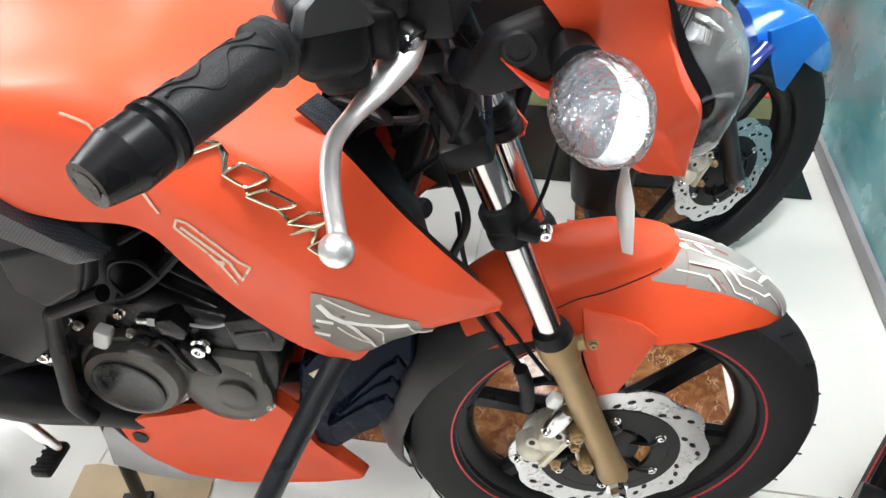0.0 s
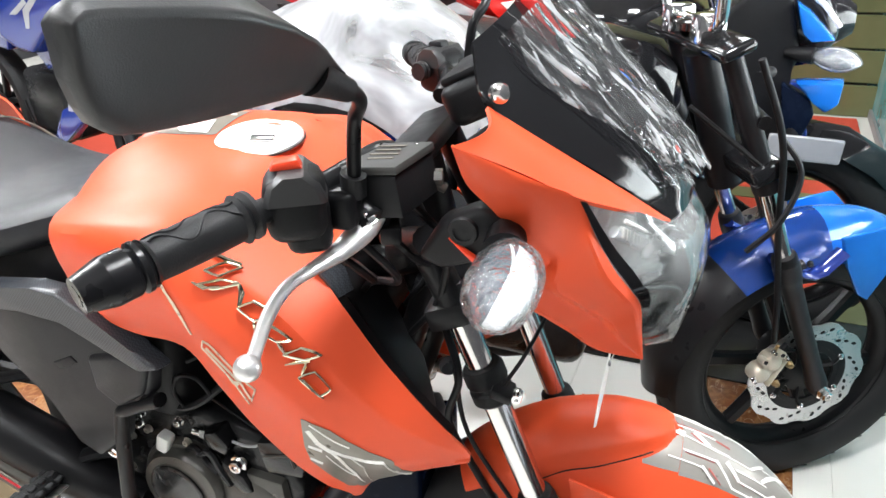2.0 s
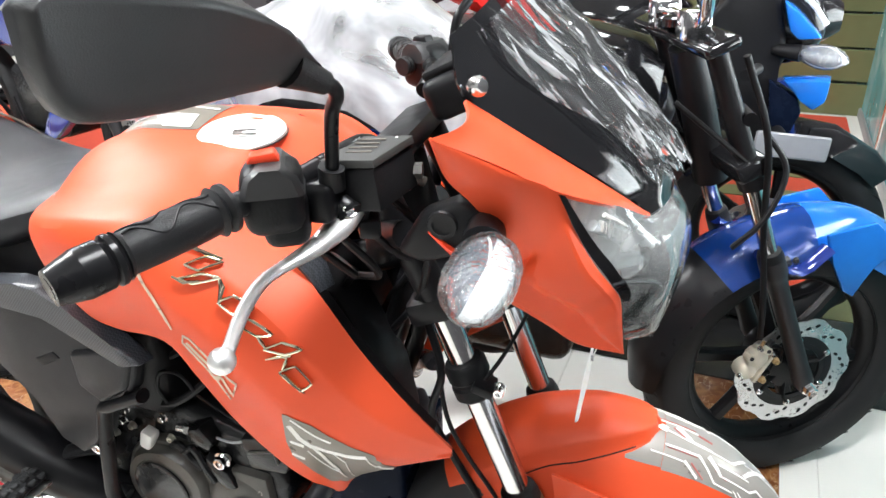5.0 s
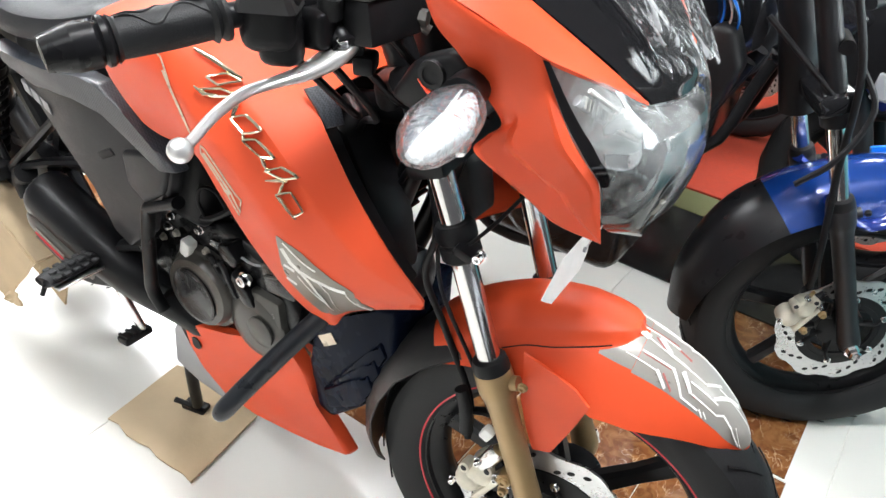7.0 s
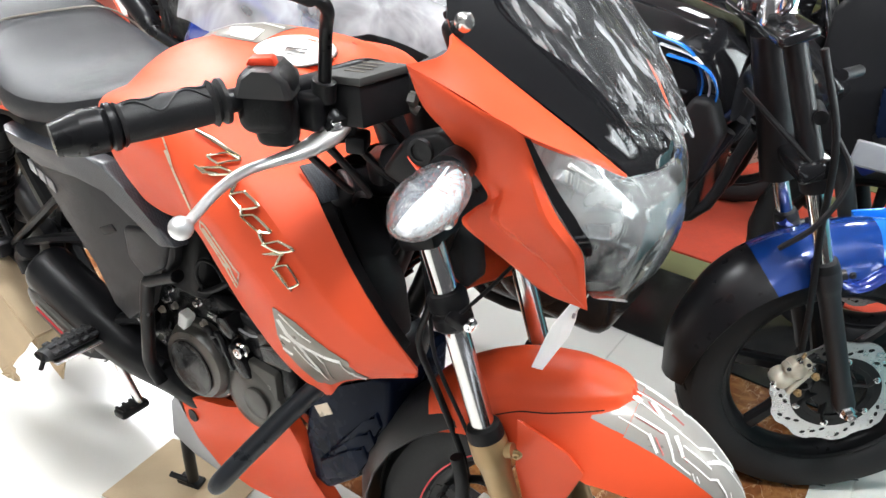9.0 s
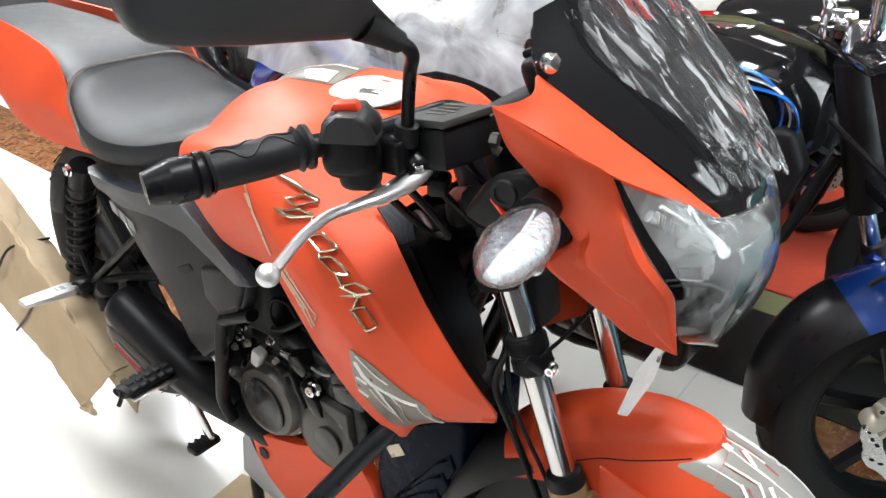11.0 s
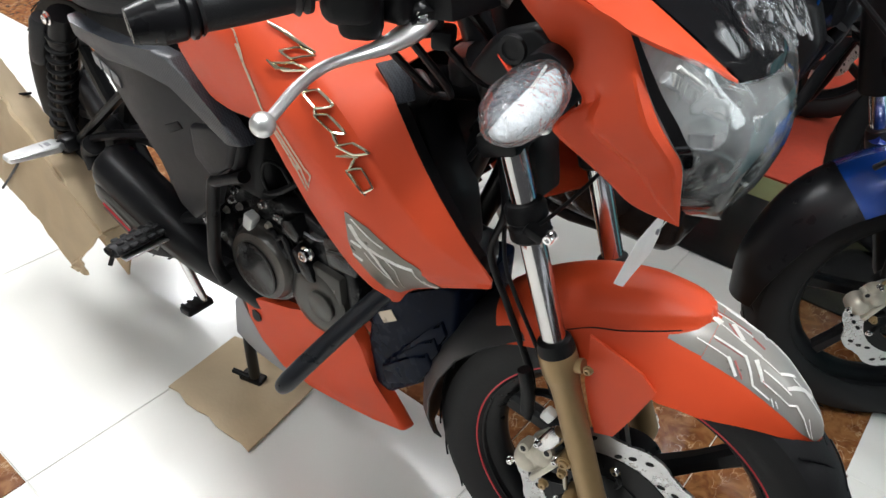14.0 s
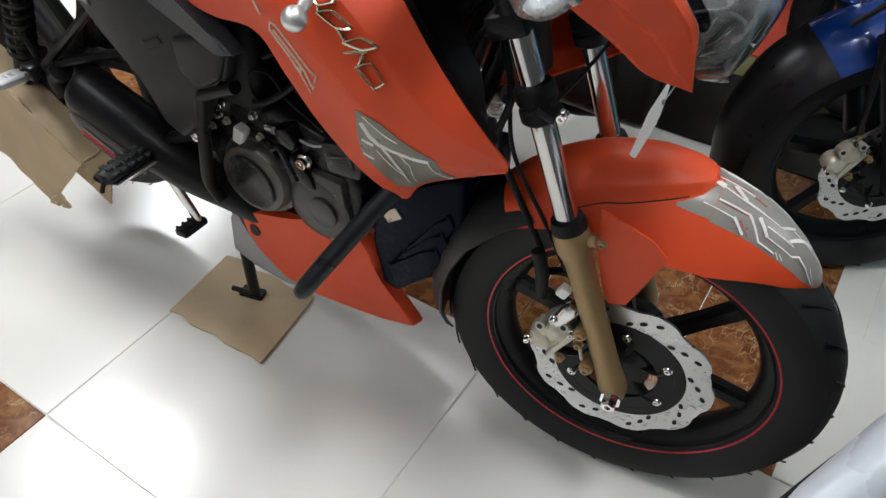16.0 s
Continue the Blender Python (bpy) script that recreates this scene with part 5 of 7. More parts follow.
LINKS = (((4.68, 1.46), (4.83, 1.62), (5.04, 1.67), (4.88, 1.50)), ((4.71, 1.33), (4.95, 1.50), (5.19, 1.57), (4.92, 1.38)), ((5.36, 1.39), (5.52, 1.53), (5.92, 1.56), (5.68, 1.40)),
         ((5.72, 1.35), (5.93, 1.47), (6.43, 1.51), (6.16, 1.40)), ((6.36, 1.35), (6.66, 1.52), (7.08, 1.60), (6.80, 1.46)), ((6.76, 1.29), (7.05, 1.45), (7.42, 1.44), (7.24, 1.30)))
for link in LINKS:
    ring = []
    for k in range(4):
        o, a, b, c = (np.array(link[(k + d) % 4]) for d in (-1, 0, 1, 2))
        for w in range(8):
            u = w / 8
            smooth = 0.5 * (2 * a + (b - o) * u + (2 * o - 5 * a + 4 * b - c) * u * u + (3 * a - o - 3 * b + c) * u ** 3)
            ring.append(tuple(0.25 * smooth + 0.75 * (a + (b - a) * u)))
    emblem_run("emblem_link", ring, 0.0025, True)
for run in ([(4.29, 1.54), (4.56, 1.60), (4.80, 1.645), (5.00, 1.69)], [(4.62, 1.30), (4.80, 1.33), (4.98, 1.44)], [(5.19, 1.56), (5.30, 1.52), (5.37, 1.41)], [(5.67, 1.40), (5.71, 1.38), (5.74, 1.36)], [(6.16, 1.40), (6.28, 1.39), (6.40, 1.37)], [(6.45, 1.29), (6.68, 1.40), (6.92, 1.49)], [(6.84, 1.46), (6.82, 1.40), (6.80, 1.33)], [(6.85, 1.31), (7.08, 1.30), (7.32, 1.31)]):
    emblem_run("emblem_bar", run, 0.0036)
# beige outlined graphic along the lower side
for path, w in (([(3.57, 1.30), (3.87, 1.24), (4.11, 1.08), (4.44, 0.84), (4.70, 0.70)], 0.0022), ([(3.96, 1.12), (4.38, 0.92), (4.62, 0.74)], 0.0030), ([(4.92, 0.66), (5.58, 0.62), (5.94, 0.50)], 0.0022), ([(5.02, 0.72), (5.76, 0.70), (5.96, 0.60)], 0.0028), ([(5.10, 0.82), (5.88, 0.78), (6.04, 0.80), (5.98, 0.58)], 0.0022), ([(4.92, 0.66), (4.96, 0.78), (5.10, 0.82)], 0.0022)):
    stroke(path, w, 0.0016, DECALBEIGE, "beige_line")

# ---------------------------------------------------------------- seat, side panels, tail
rows = []
for x, z, w, zb in ((-0.715, 0.900, 0.080, 0.845), (-0.78, 0.890, 0.125, 0.820), (-0.86, 0.872, 0.155, 0.798), (-0.95, 0.868, 0.168, 0.785), (-1.02, 0.885, 0.163, 0.790), (-1.09, 0.915, 0.140, 0.835), (-1.17, 0.945, 0.120, 0.880), (-1.34, 0.965, 0.106, 0.910), (-1.55, 0.975, 0.088, 0.930)):
    ring = []
    for k in range(20):
        a = 2 * math.pi * k / 20
        c, s = math.cos(a), math.sin(a)
        ring.append((x, w * math.copysign(abs(c) ** 0.6, c), (z + zb) / 2 + (z - zb) / 2 * math.copysign(abs(s) ** 0.7, s)))
    rows.append(ring)
cols = [spline([r[k] for r in rows], 4) for k in range(20)]
seat = part("seat", loft([[c[i] for c in cols] for i in range(len(cols[0]))]), SEAT, bike, "black vinyl seat with pale double stitching", B)
for dx in (0, 0.006):
    pair("seat_stitching", tube([(-1.012 + dx, -0.1655, 0.818), (-1.045 + dx, -0.1575, 0.855), (-1.085 + dx, -0.140, 0.895), (-1.110 + dx, -0.095, 0.923), (-1.115 + dx, 0, 0.927)], 0.0012, 6, 5), DECALGREY, seat)
side_up = [(-1.005, 0.792), (-0.94, 0.775), (-0.86, 0.778), (-0.76, 0.800), (-0.715, 0.802), (-0.665, 0.775), (-0.60, 0.735), (-0.562, 0.712), (-0.60, 0.700), (-0.66, 0.730), (-0.72, 0.760), (-0.80, 0.762), (-0.90, 0.742), (-0.99, 0.760)]
side_lo = [(-0.975, 0.782), (-0.90, 0.742), (-0.80, 0.762), (-0.72, 0.760), (-0.66, 0.730), (-0.62, 0.736), (-0.582, 0.722), (-0.604, 0.656), (-0.671, 0.602), (-0.677, 0.559), (-0.741, 0.503), (-0.782, 0.521), (-0.806, 0.596), (-0.878, 0.655), (-0.952, 0.734)]
panel = pair("side_panel", prism(side_lo, -0.168, -0.145, 0.006, 2, 0.97), GREYPANEL, bike, "dark grey side panel", B)
pair("panel_trim", prism(side_up, -0.178, -0.150, 0.006, 2, 0.97), CARBON, panel, "grey carbon-look trim band")
pair("panel_block", prism([(-0.700, 0.704), (-0.640, 0.722), (-0.588, 0.716), (-0.610, 0.660), (-0.662, 0.624), (-0.700, 0.648)], -0.176, -0.15, 0.008, 3, 0.95), GREYPANEL, panel)
pair("panel_slot", prism([(-0.775, 0.672), (-0.735, 0.692), (-0.725, 0.683), (-0.762, 0.663)], -0.1705, -0.160, 0.002), RUBBER, panel)
for k in range(3):
    pair("panel_badge", prism([(-0.955 + 0.024 * k, 0.738 - 0.008 * k), (-0.937 + 0.024 * k, 0.732 - 0.008 * k), (-0.932 + 0.024 * k, 0.714 - 0.008 * k), (-0.950 + 0.024 * k, 0.720 - 0.008 * k)], -0.1695, -0.160), GREYPAINT, panel, "pale badge shape")
rails = (((-0.997, -0.147, 0.806), (-0.990, -0.152, 0.807), (-0.994, -0.150, 0.803)), ((-1.040, -0.142, 0.842), (-1.056, -0.155, 0.838), (-1.046, -0.150, 0.798)), ((-1.090, -0.136, 0.895), (-1.146, -0.156, 0.861), (-1.150, -0.150, 0.790)),
         ((-1.125, -0.130, 0.944), (-1.205, -0.156, 0.859), (-1.240, -0.150, 0.792)), ((-1.20, -0.120, 0.962), (-1.300, -0.152, 0.838), (-1.310, -0.148, 0.806)), ((-1.36, -0.105, 0.975), (-1.42, -0.135, 0.860), (-1.42, -0.130, 0.840)), ((-1.60, -0.09, 0.985), (-1.62, -0.10, 0.930), (-1.62, -0.095, 0.910)))
upper, ridge, lower = (spline([r[k] for r in rails], 5) for k in range(3))
rows = []
for u, r, l in zip(upper, ridge, lower):
    rows.append([tuple(u * (1 - w) + r * w + np.array((0, -0.004, 0.004)) * math.sin(math.pi * w)) for w in (0, 0.25, 0.5, 0.75, 0.94)] + [tuple(r * (1 - w) + l * w) for w in (0.06, 0.35, 0.7, 1)])
pair("tail_panel", sheet(rows, 0.004), ORANGE, bike, "matte orange tail panel", B, 30)
part("under_seat_tray", box(0.36, 0.24, 0.14, pose(-0.89, 0, 0.765), 0.03, 2), BLACK, bike, "", B)
part("tail_core", box(0.5, 0.16, 0.08, pose(-1.40, 0, 0.85, 0, 8, 0), 0.02), BLACK, bike, "", B)
# ---------------------------------------------------------------- rear wheel, swingarm, shock, exhaust
cast_wheel(bike, (-1.245, 0, 0.43), 0.310, 0.056, 0.212, True, 1, 0.1, B, "rear_wheel", False)
for s in (-1, 1):
    part("swingarm", tube([(-0.86, s * 0.10, 0.40), (-1.05, s * 0.105, 0.415), (-1.27, s * 0.105, 0.432)], 0.022, 10, 3, 1.2), SATIN, bike, "", B)
    part("shock_body", join(rod((-1.09, s * 0.14, 0.76), (-1.12, s * 0.14, 0.70), 0.024, 20), rod((-1.12, s * 0.14, 0.70), (-1.215, s * 0.14, 0.50), 0.013, 16), rod((-1.215, s * 0.14, 0.50), (-1.24, s * 0.14, 0.445), 0.020, 16)), SATIN, bike, "", B)
    hel = []
    for k in range(10 * 14 + 1):
        u, w = k / 140, 2 * math.pi * k / 14
        c = V(-1.11, s * 0.14, 0.725).lerp(V(-1.215, s * 0.14, 0.50), u)
        d = V(-0.105, 0, -0.225).normalized()
        e1, e2 = V(0, 1, 0), d.cross(V(0, 1, 0))
        p = c + (e1 * math.cos(w) + e2 * math.sin(w)) * 0.023
        hel.append((p.x, p.y, p.z))
    part("shock_spring", tube(hel, 0.0048, 8, 1), BLACK, bike, "black coil spring", B)
    part("shock_reservoir", tube([(-1.140, s * 0.155, 0.745, 0.016), (-1.145, s * 0.155, 0.735, 0.020), (-1.185, s * 0.155, 0.665, 0.020), (-1.192, s * 0.155, 0.652, 0.016)], 0.024, 18, 1), GREYPANEL, bike, "grey gas canister", B)
    part("shock_bolt", bolt((-1.092, s * 0.165, 0.757), 0.009, 0.008, (0, s, 0)), CHROME, bike, "", B)
ex = [(-0.64, -0.085, 0.30, 0.02), (-0.72, -0.105, 0.345, 0.028), (-0.80, -0.135, 0.40, 0.040), (-0.89, -0.150, 0.452, 0.047), (-0.985, -0.157, 0.495, 0.046), (-1.012, -0.159, 0.506, 0.040), (-1.022, -0.160, 0.511, 0.026)]
muf = part("exhaust", tube(ex, 0.05, 14, 4, 1.15), SATIN, bike, "black exhaust silencer with striped heat shield", B)
part("heat_shield", tube([(-0.85, -0.188, 0.405, 0.01), (-0.90, -0.196, 0.43, 0.020), (-0.985, -0.200, 0.462, 0.020), (-1.01, -0.198, 0.472, 0.01)], 0.02, 14, 4, 0.3, True, (0, 1, 0)), ENGINEGREY, muf)
for k in range(3):
    part("shield_stripe", tube([(-0.90, -0.206, 0.416 + 0.009 * k), (-0.975, -0.2085, 0.446 + 0.009 * k)], 0.002, 6, 1), REDLINE if k == 1 else DECALGREY, muf)
part("tail_can", tube([(-1.10, -0.158, 0.275), (-1.55, -0.158, 0.53)], 0.030, 16, 2), GREYPANEL, muf, "", B)
part("exhaust_bracket", tube([(-1.07, -0.155, 0.52), (-1.10, -0.15, 0.495), (-1.09, -0.15, 0.46)], 0.02, 12, 3), BLACK, bike, "", B)
# foot-rest hangers
part("rear_hanger", join(tube([(-0.90, -0.128, 0.70), (-1.00, -0.14, 0.615), (-1.14, -0.15, 0.50)], 0.014, 8, 4, 0.6), tube([(-0.88, -0.128, 0.60), (-1.0, -0.14, 0.56), (-1.14, -0.15, 0.50)], 0.014, 8, 4, 0.6), tube([(-1.14, -0.15, 0.50), (-1.19, -0.145, 0.60)], 0.007, 8, 1)), SATIN, bike, "", B)
part("hanger_joint", join(box(0.035, 0.04, 0.03, pose(-1.14, -0.165, 0.503), 0.006), bolt((-1.14, -0.186, 0.507), 0.008, 0.008)), SATIN, bike, "", B)
rings = []
for u, w, h in ((0, 0.010, 0.006), (0.12, 0.019, 0.0085), (0.3, 0.019, 0.008), (0.85, 0.0165, 0.006), (0.97, 0.014, 0.0055), (1, 0.010, 0.003)):
    c = V(-1.140, -0.184, 0.505).lerp(V(-1.138, -0.290, 0.515), u)
    rings.append([(c.x + a * w, c.y, c.z + b * h) for a, b in ((-1, -0.6), (-1, 0.6), (-0.85, 1), (0.85, 1), (1, 0.6), (1, -0.6), (0.85, -1), (-0.85, -1))])
rest = part("rear_footrest", loft(rings), LEVERALU, bike, "silver folding footrest", B, 30)
for k in range(5):
    part("grip_slot", box(0.016, 0.009, 0.001, pose(-1.139, -0.212 - 0.014 * k, 0.5155 + 0.0005 * k, 0, 0, 0)), GREYPAINT, rest)
peg = part("front_footrest", join(tube([(-0.845, -0.165, 0.445, 0.014), (-0.845, -0.185, 0.447, 0.02), (-0.84, -0.268, 0.449, 0.019), (-0.838, -0.275, 0.449, 0.014)], 0.018, 12, 2, 0.6), rod((-0.84, -0.272, 0.445), (-0.842, -0.282, 0.425), 0.004)), GRIP, bike, "black ribbed rubber footrest", B)
for k in range(5):
    for x in (-0.855, -0.838, -0.822):
        part("rubber_block", box(0.011, 0.013, 0.005, pose(x, -0.19 - 0.017 * k, 0.460 - abs(x + 0.84) * 0.2), 0.002, 1), GRIP, peg)
part("footrest_plate", box(0.046, 0.085, 0.004, pose(-0.842, -0.222, 0.434, 0, 0, 0), 0.0015, 1), LEVERALU, peg)
part("footrest_bracket", join(tube([(-0.845, -0.15, 0.445), (-0.80, -0.135, 0.47), (-0.74, -0.125, 0.49)], 0.016, 10, 3, 0.7), tube([(-0.845, -0.15, 0.445), (-0.78, -0.14, 0.41), (-0.72, -0.13, 0.40)], 0.012, 10, 3, 0.7)), SATIN, bike, "", B)
part("pivot_bolt", bolt((-0.742, -0.142, 0.500), 0.011, 0.008), CHROME, bike, "", B)
part("brake_pedal", tube([(-0.835, -0.165, 0.42, 0.0085), (-0.82, -0.158, 0.36, 0.0095), (-0.805, -0.150, 0.300, 0.0085), (-0.806, -0.145, 0.282, 0.007)], 0.007, 10, 3), ALU, bike, "silver brake pedal arm", B)
ped = part("pedal_pad", box(0.032, 0.058, 0.016, pose(-0.815, -0.157, 0.268, 0, -10, 0), 0.005), GRIP, bike, "black rubber pedal pad", B)
for k in range(4):
    part("pad_rib", box(0.03, 0.006, 0.004, pose(-0.817, -0.136 - 0.014 * k, 0.277, 0, -10, 0), 0.001, 1), GRIP, ped)
part("stay_bar", tube([(-0.595, -0.162, 0.650, 0.012), (-0.655, -0.165, 0.620, 0.012), (-0.675, -0.165, 0.600, 0.012), (-0.705, -0.162, 0.48, 0.012), (-0.718, -0.158, 0.425, 0.012), (-0.705, -0.152, 0.385, 0.012)], 0.012, 12, 4, 0.8), SATIN, bike, "black tubular stay", B)
# ---------------------------------------------------------------- engine
eng = part("engine", join(prism([(-0.80, 0.36), (-0.70, 0.325), (-0.56, 0.36), (-0.45, 0.41), (-0.435, 0.48), (-0.46, 0.555), (-0.60, 0.585), (-0.76, 0.56), (-0.82, 0.46)], -0.112, 0.115, 0.015, 3),
                          box(0.16, 0.17, 0.20, pose(-0.46, 0, 0.63, 0, 28, 0), 0.012)), ENGINE, bike, "black single-cylinder engine", B @ pose(-0.008, 0.022, -0.012))
for k in range(7):
    part("cooling_fin", box(0.185, 0.20, 0.006, pose(-0.505 + 0.0155 * k, 0, 0.56 + 0.027 * k, 0, 28, 0), 0.002, 1), ENGINE, eng)
part("clutch_cover", lathe([(0.090, 0), (0.090, 0.012), (0.086, 0.018), (0.080, 0.019), (0.078, 0.028), (0.073, 0.034), (0.060, 0.035), (0.058, 0.033), (0.0001, 0.034)], 48, pose(-0.645, -0.108, 0.440, 180, 0, 0) @ pose(0, 0, 0, 0, 35, 0) @ Matrix.Diagonal((1.0, 1, 0.86, 1))), ENGINEGREY, eng, "dark grey round clutch cover")
part("cover_ridge", lathe([(0.052, 0), (0.052, 0.003), (0.048, 0.004), (0.045, 0.003)], 40, pose(-0.650, -0.1415, 0.432, 180, 0, 0)), ENGINE, eng)
part("side_cover", join(lathe([(0.066, 0), (0.066, 0.012), (0.058, 0.018), (0.040, 0.022), (0.0001, 0.023)], 40, pose(-0.518, -0.11, 0.425, 180, 0, 0)), prism([(-0.58, 0.50), (-0.46, 0.50), (-0.455, 0.42), (-0.50, 0.38), (-0.58, 0.40)], -0.126, -0.10, 0.006)), ENGINEGREY, eng, "grey oil filter cover")
for x, z in ((-0.745, 0.50), (-0.705, 0.525), (-0.63, 0.522), (-0.595, 0.48), (-0.585, 0.40), (-0.60, 0.355), (-0.66, 0.338), (-0.74, 0.365), (-0.765, 0.43), (-0.46, 0.40), (-0.475, 0.47), (-0.53, 0.515), (-0.49, 0.37)):
    part("case_bolt", bolt((x, -0.118, z), 0.0055, 0.008), CASTALU, eng)
part("filler_plug", join(box(0.022, 0.02, 0.034, pose(-0.666, -0.128, 0.518, 0, 18, 0), 0.004), lathe([(0.013, 0), (0.013, 0.008), (0.0001, 0.010)], 16, pose(-0.676, -0.118, 0.492, 180, 0, 0))), WHITE, eng, "white plastic filler plug")
part("cable_adjuster", join(rod((-0.612, -0.118, 0.548), (-0.555, -0.12, 0.552), 0.0065, 12), rod((-0.595, -0.118, 0.549), (-0.578, -0.119, 0.5505), 0.010, 6)), ALU, eng, "silver cable adjuster")
part("clutch_cable", tube([(-0.556, -0.12, 0.552), (-0.50, -0.122, 0.556), (-0.44, -0.115, 0.60), (-0.36, -0.08, 0.70)], 0.002, 8, 6), GREYPAINT, eng)
for pts in ([(-0.585, 0.565), (-0.555, 0.575), (-0.535, 0.552), (-0.545, 0.53), (-0.58, 0.535)], [(-0.56, 0.525), (-0.52, 0.50), (-0.505, 0.47), (-0.53, 0.46), (-0.565, 0.49)]):
    part("cover_boss", prism(pts, -0.135, -0.10, 0.006, 2, 0.9), ENGINE, eng)
part("rib_plate", prism([(-0.49, 0.575), (-0.425, 0.595), (-0.405, 0.56), (-0.415, 0.53), (-0.48, 0.52)], -0.132, -0.10, 0.005, 2, 0.95), ENGINE, eng)
part("plate_recess", join(rod((-0.475, -0.1335, 0.555), (-0.43, -0.1335, 0.570), 0.002, 6), rod((-0.43, -0.1335, 0.570), (-0.425, -0.1335, 0.55), 0.002, 6)), ENGINEGREY, eng)
part("round_cap", lathe([(0.028, 0), (0.028, 0.004), (0.025, 0.006), (0.0001, 0.006)], 32, pose(-0.497, -0.1335, 0.432, 180, 0, 0)), ENGINEGREY, eng, "flat round cap")
part("cover_arm", tube([(-0.60, -0.13, 0.515), (-0.575, -0.134, 0.53), (-0.56, -0.134, 0.50), (-0.548, -0.132, 0.475)], 0.006, 8, 4), ENGINE, eng)
for x, z in ((-0.70, 0.565), (-0.712, 0.54), (-0.70, 0.60), (-0.628, 0.568)):
    part("bracket_bolt", bolt((x, -0.125, z), 0.006, 0.010), ALU, eng)
part("bright_bolt", bolt((-0.531, -0.126, 0.517), 0.010, 0.012), CHROME, eng)
for k, pts in enumerate(([(-0.66, -0.12, 0.585), (-0.60, -0.12, 0.60), (-0.55, -0.10, 0.64), (-0.50, -0.09, 0.70)], [(-0.72, -0.11, 0.55), (-0.70, -0.12, 0.62), (-0.62, -0.10, 0.66), (-0.55, -0.08, 0.70)], [(-0.63, -0.122, 0.51), (-0.605, -0.13, 0.525), (-0.59, -0.128, 0.50), (-0.57, -0.13, 0.49)])):
    part("engine_hose", tube(pts, 0.006, 8, 5), BLACK, eng)
part("hose_loop", tube([(-0.59 + 0.035 * math.cos(a), -0.125, 0.625 + 0.035 * math.sin(a)) for a in (0.3, 1.2, 2.2, 3.2, 4.0)], 0.003, 8, 4), BLACK, eng)
pair("frame_tube", tube([(-0.24, -0.05, 0.84), (-0.30, -0.06, 0.66), (-0.36, -0.05, 0.50), (-0.42, -0.05, 0.36), (-0.52, -0.06, 0.26), (-0.80, -0.07, 0.28)], 0.017, 12, 5), SATIN, bike, "", B)
pair("frame_spine", tube([(-0.25, -0.03, 0.86), (-0.45, -0.07, 0.82), (-0.70, -0.09, 0.72), (-0.85, -0.10, 0.50), (-0.86, -0.10, 0.38)], 0.02, 12, 5), SATIN, bike, "", B)
part("head_stock", rod((-0.235, 0, 0.80), (-0.275, 0, 0.97), 0.032, 20), SATIN, bike, "", B)
part("airbox", join(box(0.28, 0.22, 0.22, pose(-0.76, 0, 0.66), 0.03, 3), box(0.30, 0.20, 0.18, pose(-0.47, 0, 0.80, 0, 30, 0), 0.03, 3)), BLACK, bike, "", B)
pair("radiator_side", join(prism([(-0.345, 0.86), (-0.30, 0.845), (-0.245, 0.74), (-0.23, 0.66), (-0.30, 0.70)], -0.125, -0.06, 0.01), bolt((-0.31, -0.126, 0.838), 0.008, 0.006)), BLACK, bike, "", B)
# belly pan, guard, lower fairing
def slanted(bm):
    """The pan draws in towards its nose."""
    for v in bm.verts:
        v.co.y += 0.013 + 0.146 * (v.co.x + 0.68)
    return bm


pan = [(-0.716, 0.335), (-0.66, 0.345), (-0.60, 0.357), (-0.535, 0.375), (-0.512, 0.392), (-0.488, 0.414), (-0.478, 0.395), (-0.455, 0.362), (-0.436, 0.340), (-0.429, 0.300), (-0.424, 0.272), (-0.39, 0.235), (-0.352, 0.186), (-0.360, 0.177), (-0.42, 0.172), (-0.475, 0.170), (-0.565, 0.172), (-0.636, 0.186), (-0.685, 0.235), (-0.708, 0.28)]
belly = pair("belly_pan", slanted(prism(pan, -0.130, -0.105, 0.006, 2, 0.97)), ORANGE, bike, "matte orange belly pan", B)
pair("pan_hole", lathe([(0.013, 0), (0.013, 0.0016), (0.0001, 0.0016)], 20, pose(-0.682, -0.1172, 0.296, 180, 0, 0)), RUBBER, belly)
pair("pan_insert", slanted(prism([(-0.720, 0.333), (-0.740, 0.302), (-0.750, 0.215), (-0.702, 0.186), (-0.64, 0.172), (-0.60, 0.168), (-0.60, 0.18), (-0.645, 0.195), (-0.692, 0.243), (-0.714, 0.29)], -0.126, -0.10, 0.004)), GREYPAINT, belly, "grey lower insert")
part("pan_base", box(0.24, 0.11, 0.012, pose(-0.58, 0, 0.190, 0, -2, 0), 0.004), BLACK, belly)
guard = tube([(-0.27, -0.06, 0.635, 0.014), (-0.31, -0.105, 0.600, 0.0145), (-0.345, -0.160, 0.548, 0.0145), (-0.376, -0.216, 0.494, 0.0145), (-0.398, -0.258, 0.453, 0.0145), (-0.406, -0.270, 0.438, 0.0140), (-0.412, -0.276, 0.428, 0.0105), (-0.414, -0.278, 0.425, 0.004)], 0.02, 20, 5)
pair("engine_guard", guard, GUARD, bike, "thick black tubular engine guard", B)
fairing = part("lower_fairing", prism([(-0.425, 0.455), (-0.385, 0.475), (-0.300, 0.560), (-0.262, 0.568), (-0.262, 0.480), (-0.292, 0.388), (-0.324, 0.332), (-0.392, 0.262), (-0.424, 0.270), (-0.440, 0.365)], -0.074, 0.074, 0.010, 3), NAVY, bike, "stepped blue-black plastic lower fairing", B)
